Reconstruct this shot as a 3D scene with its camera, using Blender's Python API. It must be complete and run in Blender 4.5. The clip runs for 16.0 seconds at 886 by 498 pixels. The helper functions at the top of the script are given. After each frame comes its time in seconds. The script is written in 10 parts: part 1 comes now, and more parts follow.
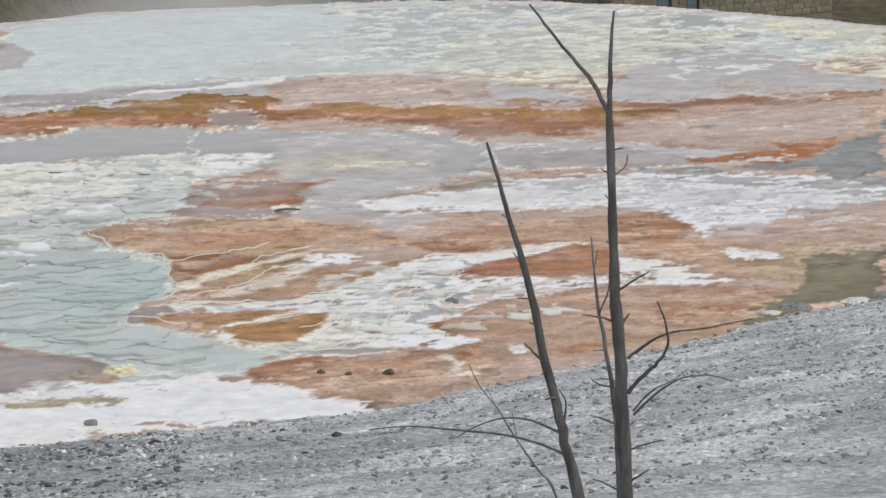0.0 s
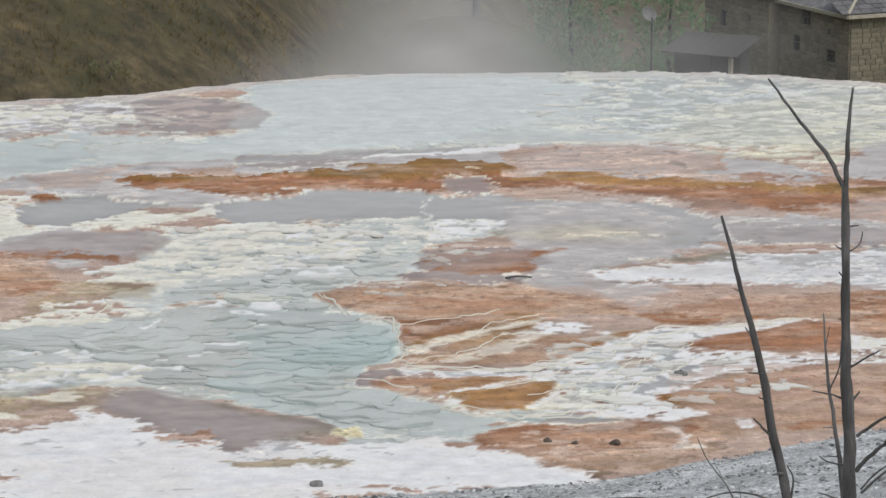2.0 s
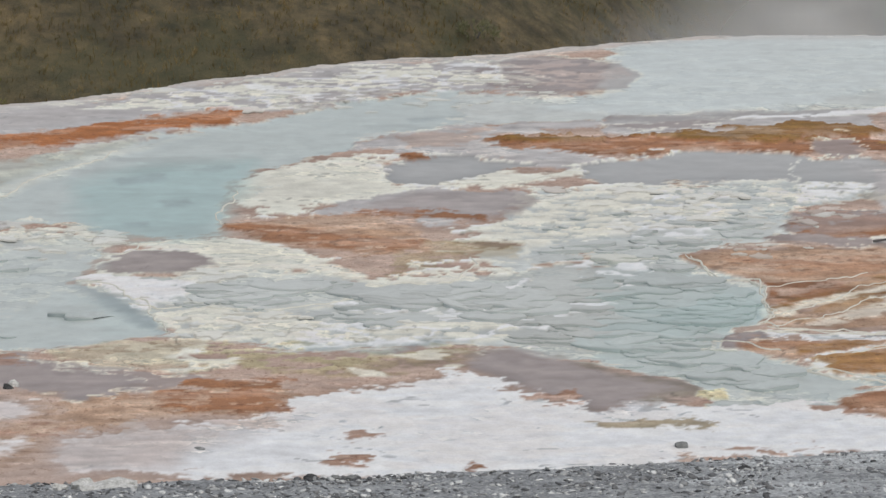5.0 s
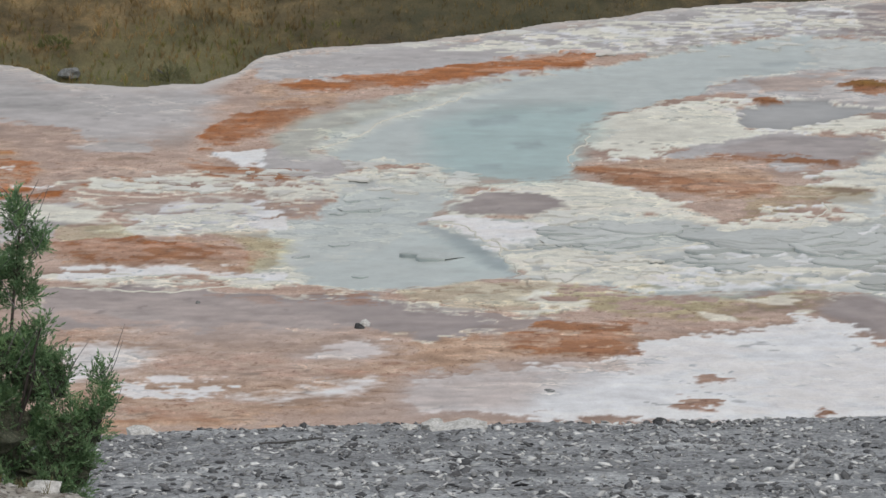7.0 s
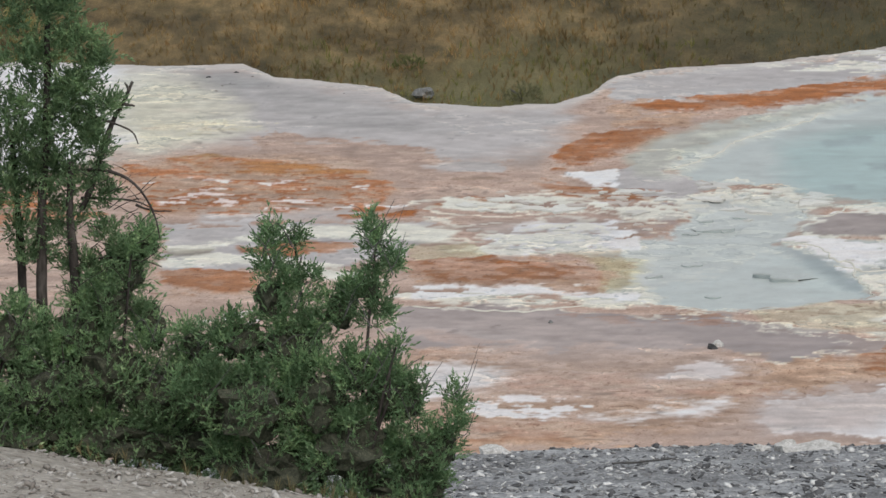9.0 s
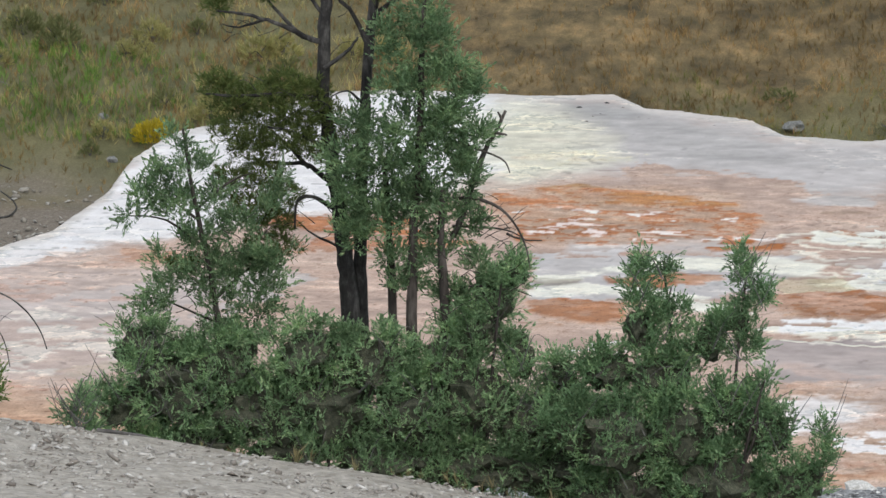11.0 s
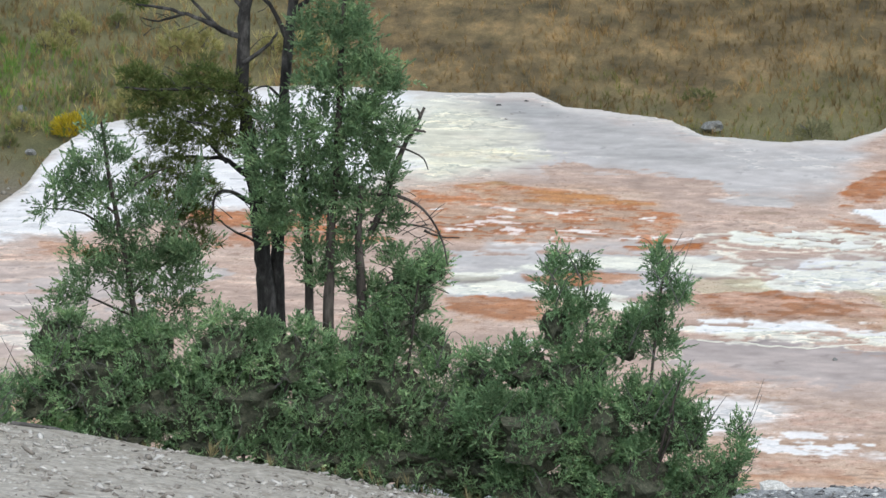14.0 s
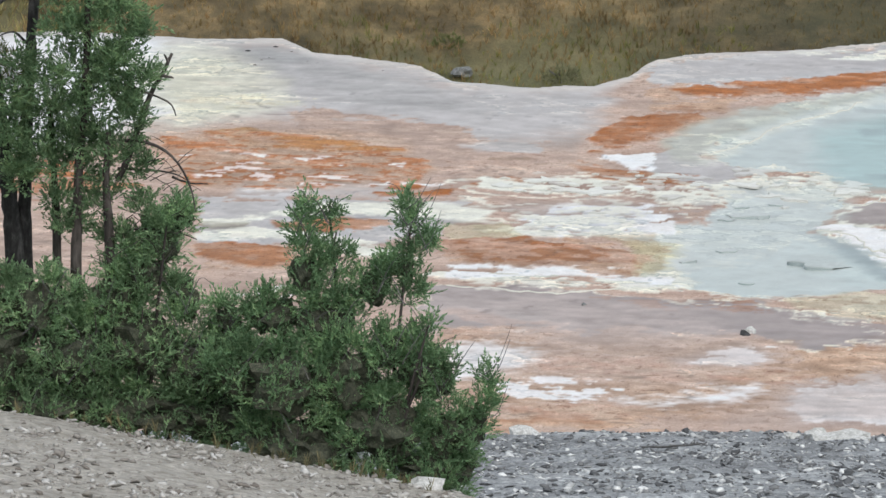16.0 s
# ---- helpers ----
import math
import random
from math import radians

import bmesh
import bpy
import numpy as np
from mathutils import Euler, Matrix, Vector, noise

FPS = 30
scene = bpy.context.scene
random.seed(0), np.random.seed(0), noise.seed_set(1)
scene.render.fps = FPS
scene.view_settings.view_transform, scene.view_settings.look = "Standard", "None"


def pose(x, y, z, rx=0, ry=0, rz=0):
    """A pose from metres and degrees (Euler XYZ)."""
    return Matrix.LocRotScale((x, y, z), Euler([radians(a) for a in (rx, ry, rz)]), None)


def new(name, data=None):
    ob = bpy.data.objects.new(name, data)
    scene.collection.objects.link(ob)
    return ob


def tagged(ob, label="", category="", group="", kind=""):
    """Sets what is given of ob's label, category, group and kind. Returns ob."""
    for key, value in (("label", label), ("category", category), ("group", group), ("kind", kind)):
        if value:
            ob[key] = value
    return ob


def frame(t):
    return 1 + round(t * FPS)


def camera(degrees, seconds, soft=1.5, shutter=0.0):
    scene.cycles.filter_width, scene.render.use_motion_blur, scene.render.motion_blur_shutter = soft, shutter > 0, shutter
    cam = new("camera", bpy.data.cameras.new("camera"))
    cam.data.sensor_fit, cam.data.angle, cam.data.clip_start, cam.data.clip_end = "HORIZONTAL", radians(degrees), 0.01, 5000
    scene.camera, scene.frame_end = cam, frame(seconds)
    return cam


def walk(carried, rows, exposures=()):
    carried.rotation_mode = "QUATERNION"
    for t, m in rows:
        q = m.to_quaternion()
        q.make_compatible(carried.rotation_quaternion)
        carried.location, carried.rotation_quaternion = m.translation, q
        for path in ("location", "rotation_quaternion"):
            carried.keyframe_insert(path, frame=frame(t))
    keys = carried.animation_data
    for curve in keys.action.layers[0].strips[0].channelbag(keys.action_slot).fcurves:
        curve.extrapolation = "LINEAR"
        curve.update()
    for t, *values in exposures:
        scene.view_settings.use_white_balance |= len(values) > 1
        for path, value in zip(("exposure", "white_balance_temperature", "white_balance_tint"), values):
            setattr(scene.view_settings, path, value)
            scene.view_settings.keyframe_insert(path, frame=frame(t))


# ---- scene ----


# Camera: a hand-held long lens on a high overlook; the body turns and the lens swings on a 0.3 m radius.
cam = camera(11.0, 16.0)
EYE, SWING = 18.0, 0.3


def aim(yaw, pitch, roll):
    a = math.radians(yaw)
    return (pose(-SWING * math.sin(a), SWING * math.cos(a) - SWING, EYE, 0, 0, yaw)
            @ pose(0, 0, 0, pitch) @ pose(0, 0, 0, 0, roll) @ pose(0, 0, 0, 90))


ROWS = [
    (0.0, -11.300, -11.613, 0.562),
    (0.5, -10.480, -11.461, 0.597),
    (1.0, -9.765, -10.997, 0.364),
    (1.5, -9.125, -10.786, -0.364),
    (2.0, -8.377, -10.760, -0.582),
    (2.5, -7.394, -10.767, -0.359),
    (3.0, -6.372, -10.901, -0.557),
    (3.2, -6.121, -10.951, -0.557),
    (5.3, -3.076, -11.339, -0.283),
    (5.5, -2.559, -11.379, -0.283),
    (6.0, -1.208, -11.549, -0.225),
    (6.5, -0.176, -11.814, -0.141),
    (7.0, 0.706, -12.007, -0.057),
    (7.5, 1.634, -12.125, 0.254),
    (8.0, 2.849, -11.863, 0.343),
    (8.5, 4.255, -11.673, 0.434),
    (9.0, 5.179, -11.736, 0.631),
    (9.5, 6.013, -11.392, 0.634),
    (10.0, 7.140, -11.288, 0.616),
    (10.2, 7.714, -11.308, 0.616),
    (11.3, 10.650, -11.280, 0.580),
    (11.9, 11.850, -11.270, 0.560),
    (12.3, 11.621, -11.234, 0.597),
    (12.5, 11.363, -11.074, 0.597),
    (13.0, 10.729, -10.918, 0.264),
    (13.5, 9.829, -10.970, 0.137),
    (14.0, 8.795, -11.347, -0.214),
    (14.5, 7.910, -11.209, -0.600),
    (15.0, 6.744, -11.407, -0.375),
    (15.5, 6.077, -11.994, -0.964),
    (16.0, 5.618, -11.996, -0.716),
]
walk(cam, [(t, aim(yaw, pitch, roll)) for t, yaw, pitch, roll in ROWS],
     exposures=[(0.0, 0.02, 6500, 10), (3.0, -0.06, 6500, 10), (5.5, -0.15, 6500, 10), (7.5, -0.22, 6500, 10), (8.8, -0.14, 6500, 10), (9.4, 0.0, 6500, 10), (10.0, 0.09, 6500, 10),
                (12.3, 0.42, 6080, 7), (13.5, 0.43, 6080, 7), (16.0, 0.23, 6250, 8)])

# World: bright overcast, the sun only a soft glow behind cloud.
world = bpy.data.worlds.new("overcast_sky")
scene.world = world
world.use_nodes = True
wn, wl = world.node_tree.nodes, world.node_tree.links
sky = wn.new("ShaderNodeTexSky")
sky.sky_type, sky.sun_disc = "NISHITA", False
sky.sun_elevation, sky.sun_rotation = math.radians(52), math.radians(150)
sky.dust_density, sky.air_density, sky.ozone_density = 4.0, 1.0, 1.0
veil = wn.new("ShaderNodeMix")
veil.data_type, veil.inputs["Factor"].default_value = "RGBA", 0.72
veil.inputs["B"].default_value = (5.75, 6.0, 6.25, 1)
wl.new(sky.outputs["Color"], veil.inputs["A"])
wl.new(veil.outputs["Result"], wn["Background"].inputs["Color"])
wn["Background"].inputs["Strength"].default_value = 0.125
sun_data = bpy.data.lights.new("sun", "SUN")
sun_data.energy, sun_data.angle, sun_data.color = 0.9, math.radians(25), (1.0, 0.95, 0.88)
sun = new("sun", sun_data)
sun.matrix_world = pose(0, 0, 60, 38, 0, 30)


# ---- materials ----
def shader(name, rough=0.8):
    m = bpy.data.materials.new(name)
    m.use_nodes = True
    b = m.node_tree.nodes["Principled BSDF"]
    b.inputs["Roughness"].default_value = rough
    return m, m.node_tree.nodes, m.node_tree.links, b


def tex(nodes, links, scale, detail=6.0, rough=0.6, stretch=(1, 1, 1), space="Object", kind="noise"):
    co = nodes.new("ShaderNodeTexCoord")
    mp = nodes.new("ShaderNodeMapping")
    mp.inputs["Scale"].default_value = stretch
    links.new(co.outputs[space], mp.inputs["Vector"])
    n = nodes.new("ShaderNodeTexNoise" if kind == "noise" else "ShaderNodeTexVoronoi")
    n.inputs["Scale"].default_value = scale
    if kind == "noise":
        n.inputs["Detail"].default_value, n.inputs["Roughness"].default_value = detail, rough
    links.new(mp.outputs["Vector"], n.inputs["Vector"])
    return n


def ramp(nodes, links, source, stops):
    r = nodes.new("ShaderNodeValToRGB")
    while len(r.color_ramp.elements) < len(stops):
        r.color_ramp.elements.new(0.5)
    for e, (p, c) in zip(r.color_ramp.elements, stops):
        e.position, e.color = p, (*c, 1)
    links.new(source, r.inputs["Fac"])
    return r


def bump(nodes, links, source, b, strength, distance):
    u = nodes.new("ShaderNodeBump")
    u.inputs["Strength"].default_value, u.inputs["Distance"].default_value = strength, distance
    links.new(source, u.inputs["Height"])
    links.new(u.outputs["Normal"], b.inputs["Normal"])
    return u


def blend(nodes, links, a, b, fac, mode="MIX"):
    x = nodes.new("ShaderNodeMix")
    x.data_type, x.blend_type = "RGBA", mode
    for key, value in (("A", a), ("B", b), ("Factor", fac)):
        if isinstance(value, (int, float)):
            x.inputs[key].default_value = value
        elif isinstance(value, tuple):
            x.inputs[key].default_value = (*value, 1)
        else:
            links.new(value, x.inputs[key])
    return x.outputs["Result"]


def mottled(name, colours, scale, rough=0.85, fine=6.0, depth=0.02, stretch=(1, 1, 1), per_object=0.0, per_island=0.0):
    """A two-scale noise colour with fine relief."""
    m, n, l, b = shader(name, rough)
    big, small = tex(n, l, scale, stretch=stretch), tex(n, l, scale * fine, stretch=stretch)
    k = len(colours) - 1
    base = ramp(n, l, big.outputs["Fac"], [(0.3 + 0.4 * i / max(k, 1), c) for i, c in enumerate(colours)]).outputs["Color"]
    grain = ramp(n, l, small.outputs["Fac"], [(0.3, (0.62, 0.62, 0.62)), (0.7, (1.3, 1.3, 1.3))]).outputs["Color"]
    out = blend(n, l, base, grain, 0.75, "MULTIPLY")
    for amount, node_kind, socket in ((per_object, "ShaderNodeObjectInfo", "Random"), (per_island, "ShaderNodeNewGeometry", "Random Per Island")):
        if amount:
            info = n.new(node_kind)
            v = ramp(n, l, info.outputs[socket], [(0.0, (1 - amount,) * 3), (1.0, (1 + amount,) * 3)]).outputs["Color"]
            out = blend(n, l, out, v, 1.0, "MULTIPLY")
    l.new(out, b.inputs["Base Color"])
    bump(n, l, small.outputs["Fac"], b, 0.6, depth)
    return m


# Travertine: hue comes from the mapped mineral and bacterial stains, grain and gloss from noise.
def travertine_material():
    m, n, l, b = shader("travertine", 0.7)
    col = n.new("ShaderNodeVertexColor")
    col.layer_name = "stain"
    wet = n.new("ShaderNodeAttribute")
    wet.attribute_name = "wet"
    g1 = tex(n, l, 2.2, 8, 0.65, (1.0, 0.8, 1))
    g2 = tex(n, l, 11.0, 5, 0.7, (1.0, 0.45, 1))
    v1 = ramp(n, l, g1.outputs["Fac"], [(0.3, (0.88, 0.87, 0.86)), (0.7, (1.09, 1.09, 1.09))]).outputs["Color"]
    v2 = ramp(n, l, g2.outputs["Fac"], [(0.28, (0.86, 0.84, 0.82)), (0.5, (1.0, 1.0, 1.0)), (0.72, (1.08, 1.08, 1.08))]).outputs["Color"]
    g3 = tex(n, l, 30.0, 3, 0.8, (1.0, 0.4, 1))
    v3 = ramp(n, l, g3.outputs["Fac"], [(0.3, (0.72, 0.7, 0.68)), (0.48, (1.0, 1.0, 1.0)), (0.7, (1.12, 1.12, 1.12))]).outputs["Color"]
    finish = n.new("ShaderNodeVertexColor")
    finish.layer_name = "finish"
    fin = n.new("ShaderNodeSeparateColor")
    l.new(finish.outputs["Color"], fin.inputs["Color"])
    v2 = blend(n, l, (1.0, 1.0, 1.0), blend(n, l, v2, v3, 0.8, "MULTIPLY"), fin.outputs["Blue"])
    # broken crusts: dark seams standing in for shadow at plate edges, bright lips and flat tops
    c1, c2 = tex(n, l, 1.15, 4, 0.5, (0.85, 1.0, 1)), tex(n, l, 2.6, 3, 0.5, (0.8, 1.0, 1))
    lips = [(0.4, (0.98, 0.99, 1.0)), (0.47, (0.9, 0.92, 0.93)), (0.49, (0.68, 0.71, 0.72)), (0.5, (0.84, 0.86, 0.86)), (0.51, (1.22, 1.21, 1.17)), (0.545, (1.13, 1.12, 1.09)), (0.62, (1.02, 1.02, 1.01))]
    k1, k2 = ramp(n, l, c1.outputs["Fac"], lips).outputs["Color"], ramp(n, l, c2.outputs["Fac"], lips).outputs["Color"]
    crusts = blend(n, l, k1, k2, 0.75, "MULTIPLY")
    # bacterial mats: crisp paler skins and dark spots
    f1, f2 = tex(n, l, 0.9, 8, 0.68, (0.6, 1.0, 1)), tex(n, l, 3.2, 5, 0.7, (0.7, 1.0, 1))
    skin = ramp(n, l, f1.outputs["Fac"], [(0.53, (0, 0, 0)), (0.58, (0.3, 0.3, 0.3)), (0.68, (0.42, 0.42, 0.42))]).outputs["Color"]
    spots = ramp(n, l, f2.outputs["Fac"], [(0.35, (0.58, 0.5, 0.44)), (0.4, (0.95, 0.94, 0.93)), (0.58, (1, 1, 1)), (0.64, (1.22, 1.24, 1.26))]).outputs["Color"]
    f3 = tex(n, l, 6.5, 4, 0.7, (1.3, 0.7, 1))
    pits = ramp(n, l, f3.outputs["Fac"], [(0.34, (0.5, 0.43, 0.38)), (0.4, (0.97, 0.96, 0.95)), (0.6, (1, 1, 1)), (0.66, (1.24, 1.27, 1.3))]).outputs["Color"]
    spots = blend(n, l, spots, pits, 0.85, "MULTIPLY")
    amount = n.new("ShaderNodeMath")
    amount.operation = "MULTIPLY"
    l.new(fin.outputs["Green"], amount.inputs[0])
    l.new(skin, amount.inputs[1])
    hue = blend(n, l, col.outputs["Color"], (0.57, 0.44, 0.355), amount.outputs["Value"])
    hue = blend(n, l, hue, blend(n, l, hue, spots, 1.0, "MULTIPLY"), fin.outputs["Green"])
    hue = blend(n, l, hue, blend(n, l, hue, crusts, 1.0, "MULTIPLY"), fin.outputs["Red"])
    # shallow pools step down towards the overlook in small crescent ledges, drawn in colour only: a pale lip, then a
    # blue-grey foot for deeper water and the riser's shade
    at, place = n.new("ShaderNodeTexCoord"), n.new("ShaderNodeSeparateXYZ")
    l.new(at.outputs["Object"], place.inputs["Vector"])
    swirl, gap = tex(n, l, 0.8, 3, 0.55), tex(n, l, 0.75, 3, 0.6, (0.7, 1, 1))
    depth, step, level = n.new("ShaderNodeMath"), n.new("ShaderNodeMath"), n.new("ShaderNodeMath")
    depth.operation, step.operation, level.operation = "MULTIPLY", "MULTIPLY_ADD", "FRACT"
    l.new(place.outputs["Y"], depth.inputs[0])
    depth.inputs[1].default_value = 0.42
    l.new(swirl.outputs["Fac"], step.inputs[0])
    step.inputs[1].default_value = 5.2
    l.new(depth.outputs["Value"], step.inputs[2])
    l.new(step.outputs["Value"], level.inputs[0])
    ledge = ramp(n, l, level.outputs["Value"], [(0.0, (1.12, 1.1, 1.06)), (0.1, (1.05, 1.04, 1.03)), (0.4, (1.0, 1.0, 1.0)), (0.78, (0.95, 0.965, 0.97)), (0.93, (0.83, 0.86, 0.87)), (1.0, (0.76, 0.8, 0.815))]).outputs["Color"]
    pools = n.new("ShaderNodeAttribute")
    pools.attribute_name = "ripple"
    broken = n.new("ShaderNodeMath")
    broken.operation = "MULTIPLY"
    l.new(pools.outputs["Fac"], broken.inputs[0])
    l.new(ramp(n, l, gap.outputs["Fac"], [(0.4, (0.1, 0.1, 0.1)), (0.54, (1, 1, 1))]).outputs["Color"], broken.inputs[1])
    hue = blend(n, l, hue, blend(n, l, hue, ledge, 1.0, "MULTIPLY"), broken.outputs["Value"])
    dry = blend(n, l, blend(n, l, hue, v1, 1.0, "MULTIPLY"), v2, 1.0, "MULTIPLY")
    calm = blend(n, l, hue, v1, 0.6, "MULTIPLY")
    l.new(blend(n, l, dry, calm, wet.outputs["Fac"]), b.inputs["Base Color"])
    r = n.new("ShaderNodeMapRange")
    r.inputs["To Min"].default_value, r.inputs["To Max"].default_value = 0.8, 0.22
    l.new(wet.outputs["Fac"], r.inputs["Value"])
    l.new(r.outputs["Result"], b.inputs["Roughness"])
    u = bump(n, l, g2.outputs["Fac"], b, 0.5, 0.02)
    s = n.new("ShaderNodeMapRange")
    s.inputs["To Min"].default_value, s.inputs["To Max"].default_value = 0.55, 0.08
    l.new(wet.outputs["Fac"], s.inputs["Value"])
    l.new(s.outputs["Result"], u.inputs["Strength"])
    b.inputs["Specular IOR Level"].default_value = 0.3
    return m


TRAVERTINE = travertine_material()


# ---- the lie of the land ----
def lattice(x, y, seed):
    """Smooth value noise on a unit lattice, -1 to 1."""
    xi, yi = np.floor(x).astype(np.int64), np.floor(y).astype(np.int64)
    u, v = x - xi, y - yi
    u, v = u * u * (3 - 2 * u), v * v * (3 - 2 * v)

    def corner(a, b):
        k = (a * 374761393 + b * 668265263 + seed * 1442695041) & 0xFFFFFFFF
        k = ((k ^ (k >> 13)) * 1274126177) & 0xFFFFFFFF
        return ((k ^ (k >> 16)) & 0xFFFF) / 32767.5 - 1.0
    low = corner(xi, yi) * (1 - u) + corner(xi + 1, yi) * u
    high = corner(xi, yi + 1) * (1 - u) + corner(xi + 1, yi + 1) * u
    return low * (1 - v) + high * v


def fbm(x, y, size, octaves, seed, gain=0.55):
    total, amount, norm = 0.0, 1.0, 0.0
    for k in range(octaves):
        total = total + amount * lattice(x / size + 17.3 * k, y / size + 9.1 * k, seed + k)
        norm += amount
        amount, size = amount * gain, size * 0.5
    return total / norm


def smooth(a, b, v):
    t = np.clip((v - a) / (b - a), 0, 1)
    return t * t * (3 - 2 * t)


NEAR_X = (-40, -30, -6, -3, 7, 13.3, 15.4, 17.3, 19.6, 21.5, 24.2, 29, 40)
NEAR_Y = (66, 68, 70.3, 71.2, 71.6, 73, 74.4, 75.4, 76.8, 78, 79.4, 81, 86)
# far rim of the terrace, as bearing (x over y) and distance ahead
RIM_B = (-0.36, -0.306, -0.287, -0.277, -0.264, -0.251, -0.245, -0.235, -0.226, -0.2, -0.186, -0.166, -0.154, -0.135, -0.128, -0.116,
         -0.104, -0.097, -0.08, -0.065, -0.058, -0.052, -0.04, -0.016, 0.009, 0.027, 0.039, 0.059, 0.078, 0.086, 0.103, 0.125, 0.163,
         0.195, 0.221, 0.243, 0.262, 0.304, 0.36)
RIM_Y = (78.3, 85.6, 87.2, 88.1, 90, 94.2, 98.3, 101.8, 102.9, 107.6, 108.2, 108, 107.6, 108.1, 106.1, 105.6,
         104.7, 102.7, 102.3, 102.8, 104.1, 106.5, 107.7, 108.8, 111.3, 112.5, 114, 114.8, 115.2, 116, 117.2, 118.3, 118.3, 118.4, 117.6, 116.1, 114.5, 111, 106.3)


def near_edge(x):
    return np.interp(x, NEAR_X, NEAR_Y)


def far_edge(x, y):
    return np.interp(x / np.maximum(y, 1), RIM_B, RIM_Y)


def land(x, y):
    """Height of the ground sheet: the overlook's slope, the hollow under the terrace, the valley and hillside behind."""
    r = np.hypot(x, y)
    b = -x / np.maximum(y, 1.0)
    front = near_edge(x) - y
    slope = np.where(front > 36, 16.4 - 0.245 * r, np.where(front > 0, 0.215 * front, 0.16 * front))
    top = 16.4 - 0.245 * r
    slope = np.where(y > 30, np.minimum(np.maximum(slope, -3), np.maximum(top, 0.215 * front)), top)
    lift = np.clip(0.25 + 5.9 * b, 0, 2.6) * smooth(0.0, 0.1, b)
    bank = top + lift * np.clip(r / 33, 0, 1) ** 1.5 - np.clip(r - 33.3, 0, 99) * 0.55
    near = np.where(y > 5, np.maximum(slope, np.where(b > 0, bank, -99)), 16.4 - 0.05 * np.clip(-y, 0, 200))
    right = smooth(0.03, 0.2, -b)
    hill = -8 - 2 * smooth(118, 130, r) + 0.24 * np.clip(r - 152, 0, 150) + 6 * smooth(300, 600, r)
    low = -12 - 12 * smooth(120, 230, r) + 0.08 * np.clip(r - 330, 0, 500)
    back = hill * (1 - right) + low * right
    back = back + fbm(x, y, 14.0, 4, 40) * 0.7 * smooth(115, 150, r)
    t = smooth(-1.0, 9.0, y - far_edge(x, y)) * (y > 60)
    return near * (1 - t) + back * t


def sheet(name, X, Y, Z, material):
    """A grid mesh from 2D arrays."""
    rows, cols = X.shape
    mesh = bpy.data.meshes.new(name)
    idx = np.arange(rows * cols).reshape(rows, cols)
    quads = np.stack([idx[:-1, :-1], idx[:-1, 1:], idx[1:, 1:], idx[1:, :-1]], -1).reshape(-1)
    count = len(quads) // 4
    mesh.vertices.add(rows * cols)
    mesh.vertices.foreach_set("co", np.stack([X, Y, Z], -1).astype(np.float32).ravel())
    mesh.loops.add(len(quads))
    mesh.loops.foreach_set("vertex_index", quads.astype(np.int32))
    mesh.polygons.add(count)
    mesh.polygons.foreach_set("loop_start", np.arange(0, count * 4, 4, dtype=np.int32))
    mesh.update(calc_edges=True)
    mesh.polygons.foreach_set("use_smooth", np.ones(count, dtype=bool))
    mesh.materials.append(material)
    return mesh


# One ground sheet that reaches the horizon, finest where it is seen.
ring = np.concatenate([np.linspace(0.0, 24, 25), np.linspace(24.3, 36, 60), np.linspace(36.5, 58, 40), np.linspace(58.2, 84, 100),
                       np.linspace(85, 118, 30), np.linspace(119, 260, 120), np.geomspace(265, 4000, 40)])
turn = np.concatenate([np.linspace(-180, -24, 40)[:-1], np.linspace(-24, 24, 280), np.linspace(24, 180, 40)[1:]])
G_R, G_A = np.meshgrid(ring, np.radians(turn), indexing="ij")
G_X, G_Y = G_R * np.sin(G_A), G_R * np.cos(G_A)
G_Z = land(G_X, G_Y) + fbm(G_X, G_Y, 3.0, 4, 3) * (0.05 * smooth(10, 30, G_R) + 0.1 * smooth(38, 50, G_R)) + fbm(G_X, G_Y, 0.7, 2, 5) * 0.04


